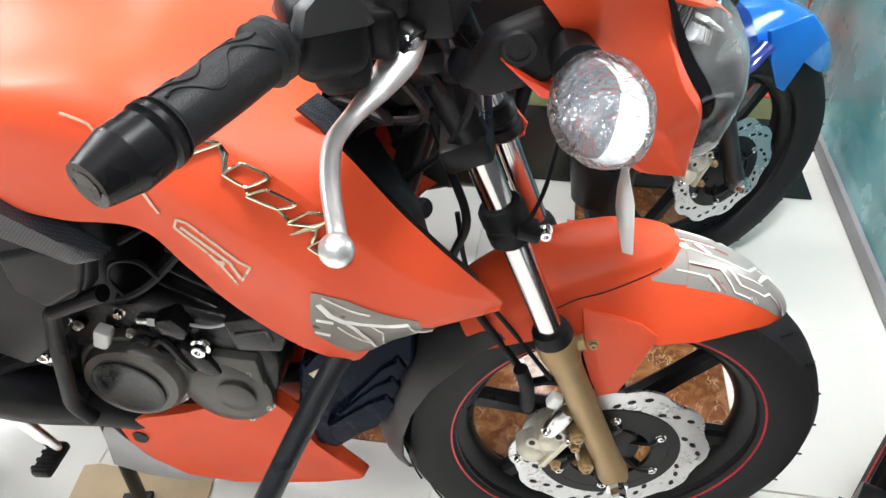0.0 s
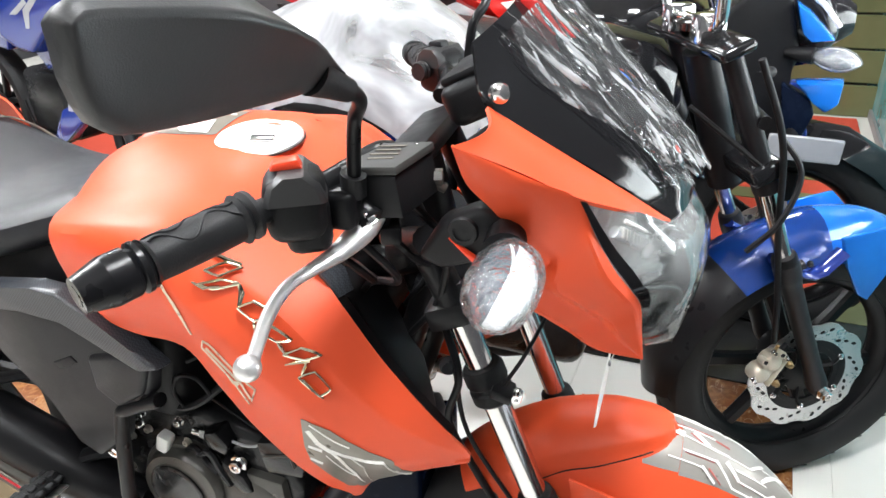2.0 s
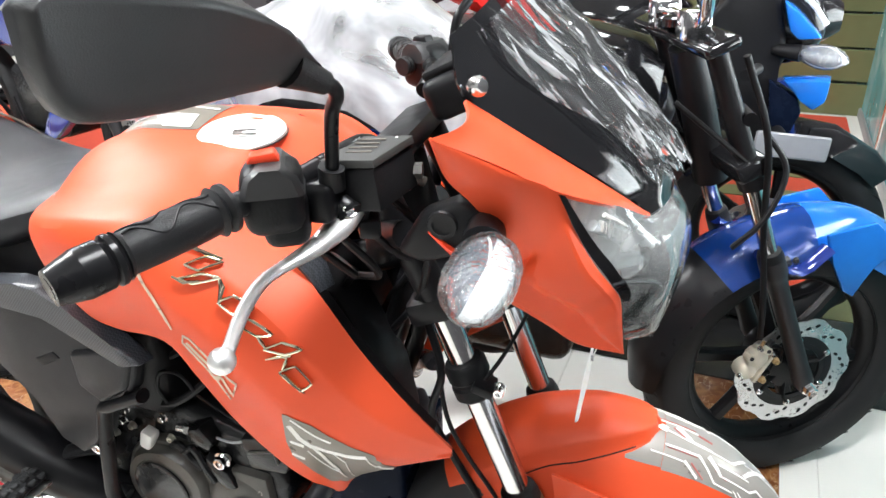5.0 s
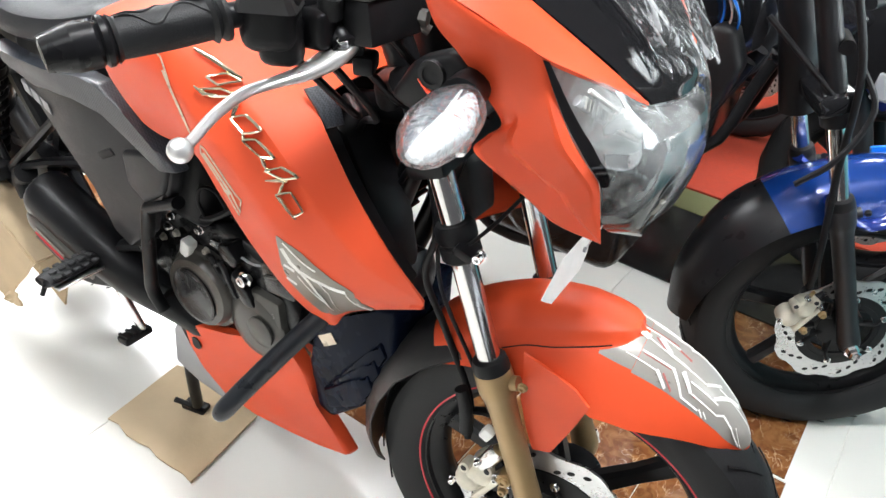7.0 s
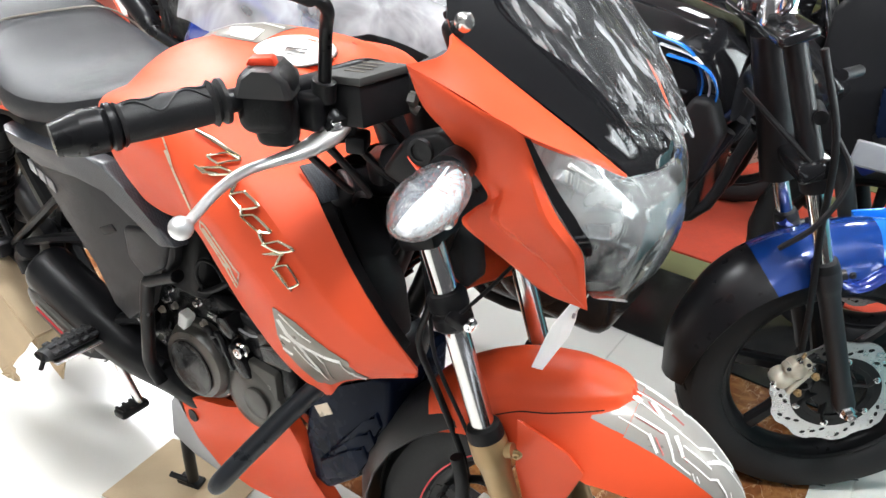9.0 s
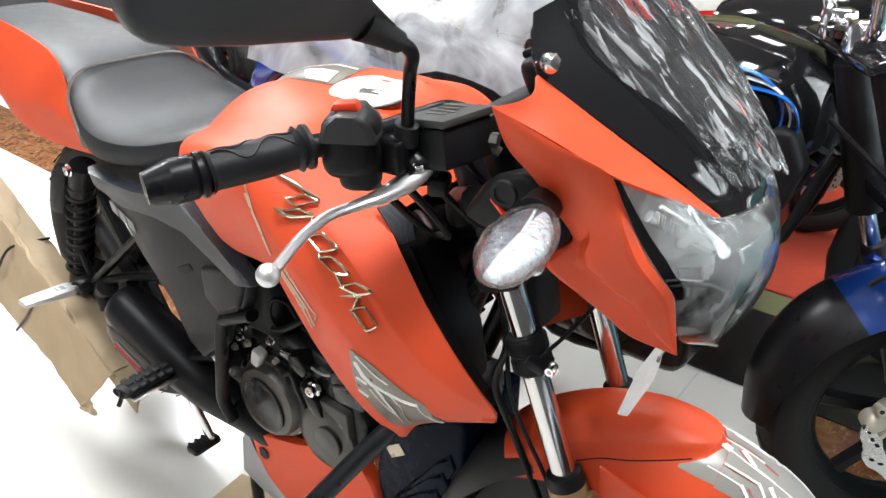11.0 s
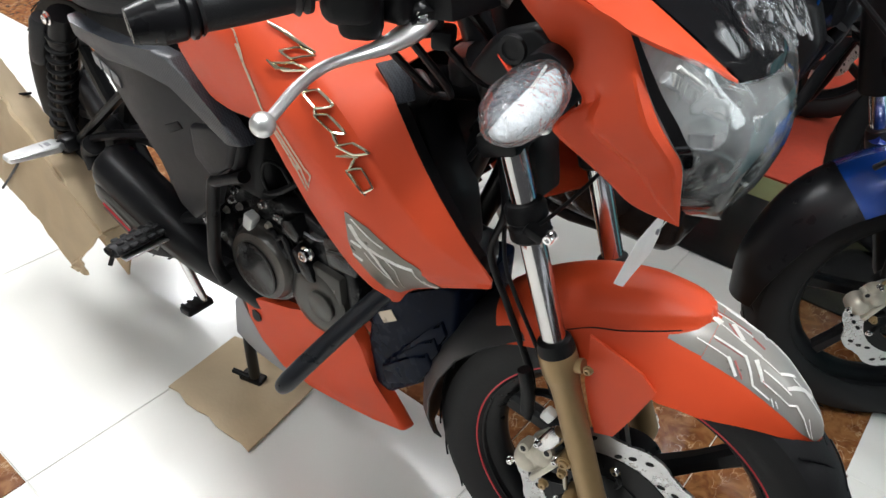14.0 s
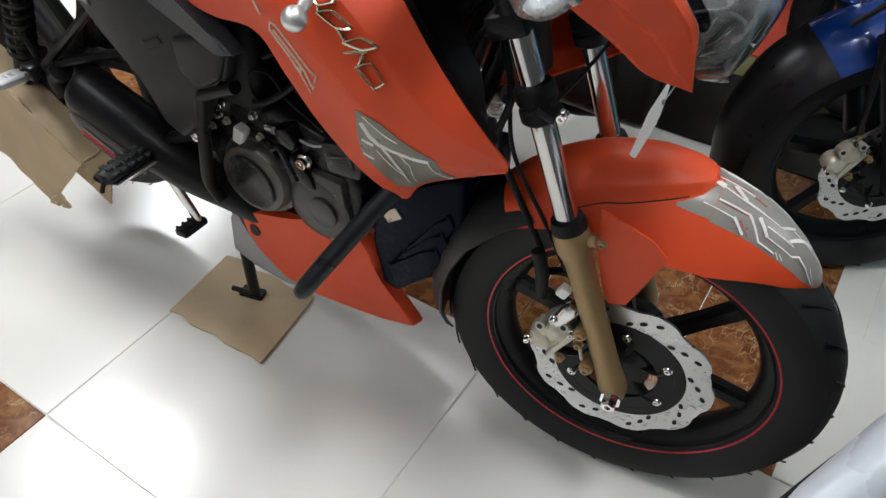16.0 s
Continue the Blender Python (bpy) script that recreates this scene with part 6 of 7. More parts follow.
for k in range(3):
    d = 0.028 * k
    part("fairing_step", prism([(-0.400 + 0.6 * d, 0.340 + 0.9 * d), (-0.385 + 0.6 * d, 0.300 + 0.8 * d), (-0.318 + 0.4 * d, 0.350 + 1.3 * d), (-0.288 + 0.3 * d, 0.405 + 1.3 * d), (-0.300 + 0.3 * d, 0.432 + 1.25 * d), (-0.325 + 0.4 * d, 0.400 + 1.2 * d)], -0.080 - 0.004 * (2 - k), -0.05, 0.005, 2, 0.96), NAVY, fairing)
part("horn", join(lathe([(0.04, 0), (0.045, 0.006), (0.045, 0.03), (0.03, 0.042), (0.0001, 0.044)], 32, pose(-0.29, -0.03, 0.60, 0, 0, -90))), SATIN, bike, "", B)
part("yellow_label", box(0.035, 0.001, 0.020, pose(-0.392, -0.0755, 0.442, 0, -38, 0)), DECALBEIGE, fairing, "small yellow sticker")
# centre stand
pair("centre_stand", join(tube([(-0.76, -0.085, 0.30), (-0.765, -0.088, 0.15), (-0.785, -0.075, 0.03)], 0.012, 12, 4), box(0.055, 0.030, 0.012, pose(-0.797, -0.072, 0.014, 0, 0, 15), 0.004), rod((-0.79, -0.085, 0.03), (-0.828, -0.098, 0.035), 0.006)), SATIN, bike, "black centre stand", B)
# ---------------------------------------------------------------- floor, walls, platform
floor = thing("floor", "white vitrified tiles with brown granite inlay strips", "floor", ROOM, "", "structure")
T = 0.64
X0, Y0 = -0.915, -0.517
part("grout_bed", box(9, 8.6, 0.05, pose(-1.6, 0.6, -0.0275)), GROUT, floor)
GAP = 0.0022


def tile_mesh(w, d, material):
    bm = box(w - GAP, d - GAP, 0.012, pose(0, 0, -0.006), 0.0012, 1)
    return mesh_of("tile", finish(bm), material)


TW, TB, TS, TD, TV = tile_mesh(T, T, TILE), tile_mesh(0.32, 0.32, GRANITE), tile_mesh(T, 0.32, TILE), tile_mesh(0.32, 0.43, GRANITE), tile_mesh(T, 0.43, TILE)


def lay(me, x, y, z=0.0):
    ob = new("tile", me)
    ob.parent = floor
    ob.matrix_local = pose(x, y, z)


for i in range(-6, 4):
    cx = X0 + T * i + T / 2
    lay(TW, cx, Y0 + T / 2)
    lay(TS, cx, Y0 - 0.16) if i >= 0 else None
    for j in range(3):
        lay(TW, cx, Y0 - 0.32 - T / 2 - T * j)
    for j in range(5):
        lay(TW, cx, Y0 + T + 0.43 + T / 2 + T * j)
for i in range(-12, 8):
    cx = X0 + 0.32 * i + 0.16
    if -1.9 < cx < 0.36:
        lay(TD, cx, Y0 + T + 0.215)
    if cx < -2.5:
        lay(TB, cx, 0.76, 0.002)
    if i < 0:
        lay(TB, cx, Y0 - 0.16)
for i in range(-6, -1):
    lay(TV, X0 - 0.64 + T * (i + 1) - T / 2 + 0.32, Y0 + T + 0.215)
lay(TV, X0 + 2.5 * T, Y0 + T + 0.215)
lay(TV, X0 + 3.5 * T, Y0 + T + 0.215)
for y in (0.715, 0.970):
    lay(TB, 0.125, y + 0.003, 0.002)
lay(TV, 0.288 + T / 2, Y0 + T + 0.215, 0.003)


def wall(name, sx, sy, sz, m, material, label):
    return solid(name, box(sx, sy, sz, m), material, label, "wall", ROOM, "", "structure")


wall("wall_back", 7.2, 0.12, 3.0, pose(-2.2, 4.30, 1.5), DARKWALL, "dark painted back wall")
wall("wall_left", 0.12, 8.2, 3.0, pose(-5.8, 0.4, 1.5), DARKWALL, "dark painted side wall")
wall("wall_front", 7.2, 0.12, 3.0, pose(-2.2, -3.5, 1.5), DIMPLASTER, "plain grey plastered wall behind the aisle")
solid("ceiling", box(7.2, 8.2, 0.1, pose(-2.2, 0.4, 2.95)), PLASTER, "white ceiling with square light panels", "ceiling", ROOM, "", "structure")
for lx, ly, lw, ld, watts in LAMPS:
    cl = thing("ceiling_light", "square flush ceiling light, switched on", "ceiling light", ROOM @ pose(lx, ly, 2.885), "ceiling lights")
    fr = join(*[box(sx, sy, 0.03, pose(x, y, 0), 0.004, 1) for sx, sy, x, y in ((lw + 0.06, 0.03, 0, ld / 2 + 0.015), (lw + 0.06, 0.03, 0, -ld / 2 - 0.015), (0.03, ld, lw / 2 + 0.015, 0), (0.03, ld, -lw / 2 - 0.015, 0))])
    part("frame", fr, ALU, cl)
    part("diffuser", box(lw, ld, 0.008, pose(0, 0, 0.008)), LIGHTPANEL, cl)
# side wall: teal printed glass beside the machines, plain wall towards the aisle
sidewall = thing("wall_right", "side wall with teal printed glass panels", "wall", ROOM, "", "structure")
for k in range(3):
    part("panel", box(0.012, 1.17, 0.86, pose(0.675, 1.15 + 1.2 * k, 0.43)), TEAL, sidewall, "teal printed glass panel")
    part("mullion", box(0.03, 0.03, 2.9, pose(0.672, 0.55 + 1.2 * k, 1.45), 0.004), ALU, sidewall)
part("upper_panel", box(0.10, 2.4, 2.05, pose(0.72, 2.96, 1.87)), DARKWALL, sidewall, "dark painted wall")
part("sill", box(0.04, 3.5, 0.05, pose(0.675, 2.3, 0.025), 0.006), GREYPAINT, sidewall)
for sy, sz, y, z in ((3.62, 2.9, -1.71, 1.45), (0.40, 0.85, 0.30, 0.425), (0.40, 1.62, 0.30, 2.09), (0.034, 2.9, 0.517, 1.45)):
    part("plain_wall", box(0.10, sy, sz, pose(0.72, y, z)), DARKWALL, sidewall, "dark painted wall")
window = thing("window_1", "clear shop window with aluminium frame and bright daylight outside", "window", ROOM, "", "structure")
for sy, sz, y, z in ((0.40, 0.03, 0.30, 0.865), (0.40, 0.03, 0.30, 1.265), (0.03, 0.37, 0.115, 1.065), (0.03, 0.37, 0.485, 1.065)):
    part("window_frame", box(0.05, sy, sz, pose(0.72, y, z), 0.004, 1), ALU, window)
for sy, sz, y, z in ((1.18, 0.03, 1.15, 0.885), (1.18, 0.03, 1.15, 1.985), (0.03, 1.09, 1.74, 1.43), (0.03, 1.09, 0.56, 1.43)):
    part("window_frame", box(0.05, sy, sz, pose(0.72, y, z), 0.004, 1), ALU, window)
part("pane", box(0.006, 0.34, 0.37, pose(0.72, 0.30, 1.065)), GLASSPANE, window).visible_shadow = False
part("pane", box(0.006, 1.14, 1.06, pose(0.72, 1.15, 1.435)), GLASSPANE, window).visible_shadow = False
solid("backdrop", box(0.02, 3.4, 2.6, pose(1.6, 0.70, 1.4)), DAYLIGHT, "plain bright daylight outside the window", "backdrop", ROOM, "", "structure")
part("upper_wall", box(0.10, 1.21, 0.90, pose(0.72, 1.145, 2.45)), DARKWALL, sidewall)
part("rear_wall", box(0.08, 0.3, 2.9, pose(0.72, 4.3, 1.45)), DARKWALL, sidewall)
shutter = thing("shutter", "olive green slatted roller shutter", "shutter", ROOM, "", "structure")
for k in range(16):
    part("slat", box(2.6, 0.014, 0.178, pose(-0.60, 3.72 + 0.004 * (k % 2), 0.09 + 0.182 * k, 7, 0, 0), 0.005, 1), OLIVE, shutter)
strip = thing("floor_strips", "black granite strip, olive strip and red-orange carpet laid on the floor", "carpet", ROOM, "", "structure")
part("granite_strip", box(5.2, 0.42, 0.006, pose(-2.0, 1.26, 0.004), 0.001, 1), BLACKGRANITE, strip, "black granite strip")
part("olive_strip", box(5.2, 0.14, 0.008, pose(-2.0, 1.53, 0.005), 0.001, 1), OLIVE, strip, "olive strip")
part("carpet", box(5.2, 2.05, 0.010, pose(-2.0, 2.635, 0.006), 0.003, 1), CARPET, strip, "red-orange carpet")
for y in (2.42, 2.70, 3.2):
    part("carpet_band", box(0.60, 0.11, 0.004, pose(0.295, y, 0.0135), 0.001, 1), OLIVE, strip)

# ---------------------------------------------------------------- cardboard
cb = []
for i in range(9):
    row = []
    for j in range(6):
        x, y = -0.916 + 0.265 * i / 8, -0.206 + 0.195 * j / 5
        row.append((x - 0.02 * (j / 5) - 0.01 * (i / 8) * (j / 5), y + 0.006 * (i / 8) + 0.004 * math.sin(i * 2.1 + j), 0.006 + 0.004 * math.sin(i * 1.7) * (1 if j == 0 else 0.3) ** 1 + 0.002))
    cb.append(row)
solid("cardboard_sheet", sheet(cb, 0.004), CARD, "flat brown corrugated cardboard sheet under the stand", "cardboard", ROOM)
carton = thing("cardboard_sleeve", "torn brown cardboard sleeve folded round the exhaust end", "cardboard", ROOM)


def board(name, upper, lower, seed, bend=0.008):
    """A sheet of board between two edges, dented and slightly bowed."""
    rows = []
    a, b = spline(upper, 6), spline(lower, 6)
    for i, (p, q) in enumerate(zip(a, b)):
        row = []
        for k in range(9):
            w = k / 8
            c = p * (1 - w) + q * w
            dent = bend * math.sin(math.pi * w) * math.sin(0.5 * i + seed) + 0.007 * noise.noise(V(i * 0.35, w * 4, seed))
            row.append((c[0], c[1] - dent, c[2] + 0.4 * dent))
        rows.append(row)
    return part(name, sheet(rows, 0.004), CARD, carton)


TOP = [(-1.70, -0.125, 0.690), (-1.542, -0.125, 0.594), (-1.465, -0.125, 0.546), (-1.377, -0.125, 0.497), (-1.288, -0.125, 0.454), (-1.217, -0.125, 0.410), (-1.062, -0.125, 0.336)]
FOLD = [(-1.58, -0.192, 0.680), (-1.404, -0.192, 0.573), (-1.359, -0.192, 0.545), (-1.316, -0.192, 0.516), (-1.228, -0.192, 0.455), (-1.148, -0.192, 0.393), (-1.062, -0.192, 0.336)]
LOW = [(-1.74, -0.205, 0.400), (-1.549, -0.205, 0.315), (-1.488, -0.207, 0.298), (-1.442, -0.207, 0.282), (-1.373, -0.205, 0.258), (-1.304, -0.205, 0.220), (-1.229, -0.205, 0.166)]
board("top_board", TOP, FOLD, 1, 0.003)
board("side_board", [(x, y - 0.003, z - 0.002) for x, y, z in FOLD], LOW, 4, 0.003)
board("back_board", [(x, y, z - 0.004) for x, y, z in TOP], [(x - 0.08, y, z - 0.19) for x, y, z in TOP], 7, 0.003)
board("torn_flap", [(-1.232, -0.204, 0.172), (-1.205, -0.202, 0.196), (-1.172, -0.200, 0.224)], [(-1.200, -0.204, 0.172), (-1.172, -0.206, 0.182), (-1.146, -0.206, 0.192)], 2, 0.003)
board("end_flap", [(-1.066, -0.188, 0.333), (-1.064, -0.155, 0.334), (-1.060, -0.126, 0.335)], [(-1.085, -0.180, 0.268), (-1.072, -0.150, 0.272), (-1.052, -0.128, 0.290)], 6, 0.004)
part("tie", tube([(-1.495, -0.212, 0.416), (-1.396, -0.207, 0.508), (-1.370, -0.178, 0.524), (-1.383, -0.121, 0.510)], 0.0030, 6, 4), BLACK, carton, "dark tie round the board")
part("torn_slit", tube([(-1.470, -0.212, 0.276), (-1.40, -0.210, 0.335), (-1.331, -0.209, 0.395)], 0.0028, 6, 4), BLACK, carton, "dark open slit")

# ---------------------------------------------------------------- the blue motorcycle beside it
def steer(x, y, yaw):
    return pose(x, y, 0, 0, 0, yaw)


blue = thing("motorcycle", "blue and black motorcycle without headlamp, seat under plastic sheet", "motorcycle", Matrix(), "parked motorcycles")
S = steer(0.329, 0.706, 24)
cast_wheel(blue, (0, 0, 0.297), 0.300, 0.055, 0.212, False, -1, 0.9, S, disc_r=0.125)
for y, s in ((-0.1, -1), (0.1, 1)):
    fork_leg(blue, y, (0.004, 0.292), (-0.125, 0.60), (-0.200, 0.780), FORKBLACK, S, side=s)
    part("upper_fork_tube", tube([(-0.187, y, 0.752, 0.025), (-0.195, y, 0.772, 0.026), (-0.208, y, 0.80, 0.0195), (-0.292, y, 0.995, 0.018)], 0.02, 20, 1), SATIN, blue, "", S)
caliper(blue, (-0.118, -0.092, 0.36), radians(28), S)
rows = []
for deg, r, hw, drop in ((184, 0.330, 0.050, 0.03), (168, 0.340, 0.076, 0.04), (150, 0.350, 0.090, 0.048), (136, 0.357, 0.092, 0.055), (120, 0.357, 0.092, 0.062), (104, 0.355, 0.085, 0.07), (92, 0.36, 0.088, 0.08), (75, 0.362, 0.085, 0.085), (60, 0.358, 0.078, 0.09), (48, 0.352, 0.064, 0.08), (38, 0.345, 0.045, 0.05), (31, 0.338, 0.022, 0.02)):
    a = radians(deg)
    rows.append([((r - drop * abs(u) ** 2.4) * math.cos(a), hw * u, 0.294 + (r - drop * abs(u) ** 2.4) * math.sin(a)) for u in (-1, -0.88, -0.66, -0.4, -0.15, 0, 0.15, 0.4, 0.66, 0.88, 1)])
cols = [spline([r[k] for r in rows], 4) for k in range(len(rows[0]))]
NB = len(cols[0])
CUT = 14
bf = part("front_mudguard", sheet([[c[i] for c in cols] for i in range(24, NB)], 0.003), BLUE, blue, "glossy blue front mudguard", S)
# rows between the black rear and the front get a darker blue
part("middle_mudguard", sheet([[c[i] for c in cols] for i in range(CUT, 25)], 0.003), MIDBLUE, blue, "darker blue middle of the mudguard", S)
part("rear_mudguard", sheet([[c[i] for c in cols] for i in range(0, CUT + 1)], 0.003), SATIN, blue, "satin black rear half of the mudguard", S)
pair("mudguard_skirt", prism([(-0.01, 0.63), (0.09, 0.645), (0.155, 0.58), (0.10, 0.55), (0.075, 0.485), (0.05, 0.50), (0.015, 0.565)], -0.094, -0.084, 0.004), BLUE, bf)
pair("mudguard_brace", tube([(-0.14, -0.085, 0.60), (-0.06, -0.092, 0.56), (0.0, -0.088, 0.60)], 0.02, 10, 3, 0.5), DEEPBLUE, bf)
part("brake_hose", tube([(-0.115, -0.10, 0.42), (-0.135, -0.115, 0.52), (-0.165, -0.12, 0.68), (-0.20, -0.14, 0.85), (-0.26, -0.14, 0.99)], 0.006, 10, 6), BLACK, blue, "", S)
part("cable", tube([(-0.20, -0.12, 0.79), (-0.26, -0.10, 0.84), (-0.33, -0.06, 0.90)], 0.005, 8, 5), BLACK, blue, "", S)
part("lower_yoke", join(box(0.06, 0.26, 0.035, pose(-0.206, 0, 0.790, 0, -22, 0), 0.008)), GLOSSBLACK, blue, "", S)
part("upper_yoke", join(box(0.062, 0.29, 0.022, pose(-0.300, 0, 1.004, 0, -22, 0), 0.010, 3), lathe([(0.03, 0), (0.03, 0.012), (0.02, 0.016), (0.0001, 0.016)], 24, pose(-0.312, 0, 1.016, 90, 0, 0))), GLOSSBLACK, blue, "gloss black top yoke", S)
part("ignition_barrel", join(tube([(-0.27, 0, 0.99), (-0.275, 0, 1.015)], 0.02, 20, 1), box(0.004, 0.02, 0.03, pose(-0.276, 0, 1.03), 0.001)), ALU, blue, "", S)
pair("handlebar", tube([(-0.31, 0, 1.03), (-0.31, -0.08, 1.033), (-0.322, -0.112, 1.085), (-0.35, -0.15, 1.165), (-0.42, -0.25, 1.205), (-0.47, -0.37, 1.205)], 0.0112, 14, 6), CHROME, blue, "chromed handlebar", S)
pair("bar_clamp", box(0.05, 0.035, 0.05, pose(-0.31, -0.055, 1.025), 0.008), CHROME, blue, "", S)
pair("grip", tube([(-0.434, -0.28, 1.205), (-0.477, -0.385, 1.205)], 0.017, 16, 1), GRIP, blue, "", S)
part("steering_head", rod((-0.21, 0, 0.73), (-0.29, 0, 0.98), 0.031, 20), SATIN, blue, "", S)
part("wiring", tube([(-0.20, -0.13, 0.86), (-0.17, -0.16, 0.80), (-0.20, -0.17, 0.72), (-0.24, -0.15, 0.66)], 0.005, 8, 5), BLACK, blue, "", S)
BB = ROOM @ pose(0.24, 0.72, 0)
part("fuel_tank", loft([[(x, w * math.copysign(abs(math.cos(a)) ** 0.7, math.cos(a)), zc + h * math.sin(a)) for a in (2 * math.pi * k / 20 for k in range(20))] for x, w, zc, h in ((-0.30, 0.07, 0.86, 0.07), (-0.34, 0.12, 0.86, 0.11), (-0.44, 0.155, 0.86, 0.135), (-0.56, 0.155, 0.87, 0.13), (-0.66, 0.125, 0.87, 0.10), (-0.72, 0.09, 0.86, 0.06))]), GLOSSBLACK, blue, "gloss black fuel tank with blue stripes", BB)
for k, c in enumerate((BLUE, DECALWHITE, BLUE)):
    part("tank_stripe", tube([(-0.44 + 0.016 * k, -0.152, 0.955 - 0.016 * k), (-0.375 + 0.016 * k, -0.142, 0.935 - 0.012 * k), (-0.345 + 0.014 * k, -0.128, 0.885 - 0.006 * k), (-0.35 + 0.014 * k, -0.118, 0.83)], 0.011 - 0.003 * (k == 1), 8, 4, 0.25), c, blue, "", BB)
part("filler_cap", lathe([(0.05, 0), (0.05, 0.006), (0.04, 0.010), (0.0001, 0.010)], 32, pose(-0.50, 0, 0.99, 90, 0, 0)), CHROME, blue, "", BB)
pair("side_scoop", prism([(-0.315, 0.86), (-0.285, 0.80), (-0.31, 0.71), (-0.36, 0.68), (-0.38, 0.78), (-0.35, 0.86)], -0.155, -0.10, 0.012, 3), BLACK, blue, "", BB)
part("engine", join(box(0.34, 0.26, 0.30, pose(-0.60, 0, 0.42), 0.04, 3), box(0.16, 0.2, 0.22, pose(-0.46, 0, 0.63, 0, 25, 0), 0.02), lathe([(0.09, 0), (0.09, 0.02), (0.07, 0.03), (0.0001, 0.03)], 32, pose(-0.62, -0.13, 0.40, 180, 0, 0))), ENGINE, blue, "", BB)
pair("frame_tube", tube([(-0.30, -0.04, 0.78), (-0.40, -0.06, 0.55), (-0.48, -0.09, 0.32), (-0.75, -0.10, 0.26), (-0.85, -0.1, 0.40)], 0.015, 10, 4), SATIN, blue, "", BB)
part("seat", loft([[(x, w * math.copysign(abs(math.cos(a)) ** 0.6, math.cos(a)), zc + h * math.sin(a)) for a in (2 * math.pi * k / 16 for k in range(16))] for x, w, zc, h in ((-0.70, 0.10, 0.83, 0.05), (-0.85, 0.14, 0.80, 0.05), (-1.05, 0.15, 0.81, 0.05), (-1.35, 0.11, 0.87, 0.05))]), SEAT, blue, "", BB)
pair("bodywork", prism([(-0.68, 0.78), (-0.70, 0.62), (-0.85, 0.58), (-1.0, 0.66), (-1.45, 0.84), (-1.45, 0.88), (-1.0, 0.78)], -0.14, -0.09, 0.012), DEEPBLUE, blue, "deep blue side bodywork", BB)
cast_wheel(blue, (-1.33, 0, 0.305), 0.305, 0.056, 0.212, False, 1, 0.2, BB, "rear_wheel", False)
part("rear_structure", join(tube([(-0.80, -0.11, 0.40), (-1.33, -0.11, 0.31)], 0.022, 10, 1), tube([(-0.80, 0.11, 0.40), (-1.33, 0.11, 0.31)], 0.022, 10, 1), tube([(-1.1, -0.13, 0.72), (-1.28, -0.13, 0.36)], 0.026, 12, 1)), SATIN, blue, "", BB)
pair("indicator_arm", tube([(-0.16, -0.12, 0.88), (-0.14, -0.18, 0.88)], 0.012, 10, 1), BLACK, blue, "", BB)
# plastic sheets over seat and tail
def plastic_cover(m, seed, label, rise=0.0):
    rows = []
    for i in range(22):
        x = -0.62 - 1.05 * i / 21
        row = []
        for j in range(19):
            y = -0.30 + 0.60 * j / 18
            e = max(0, abs(y) - 0.15)
            z = 0.935 + 0.07 * (i / 21) + rise * soft_step((i - 1) / 4) * (1 - soft_step((i - 8) / 5)) - 0.06 * (abs(y) / 0.15) ** 2 * (abs(y) < 0.15) - (0.06 if abs(y) >= 0.15 else 0) - 1.0 * e
            row.append((x, y * (1 - 0.25 * max(0, e) / 0.15), z + 0.018 * noise.noise(V(x * 7, y * 9, seed)) + 0.010 * noise.noise(V(x * 19, y * 15, seed + 3))))
        rows.append(row)
    return solid("plastic_sheet", sheet(rows), SHEET, label, "plastic sheet", m)


plastic_cover(BB, 1, "crumpled translucent white plastic sheet draped over a motorcycle seat", 0.10)

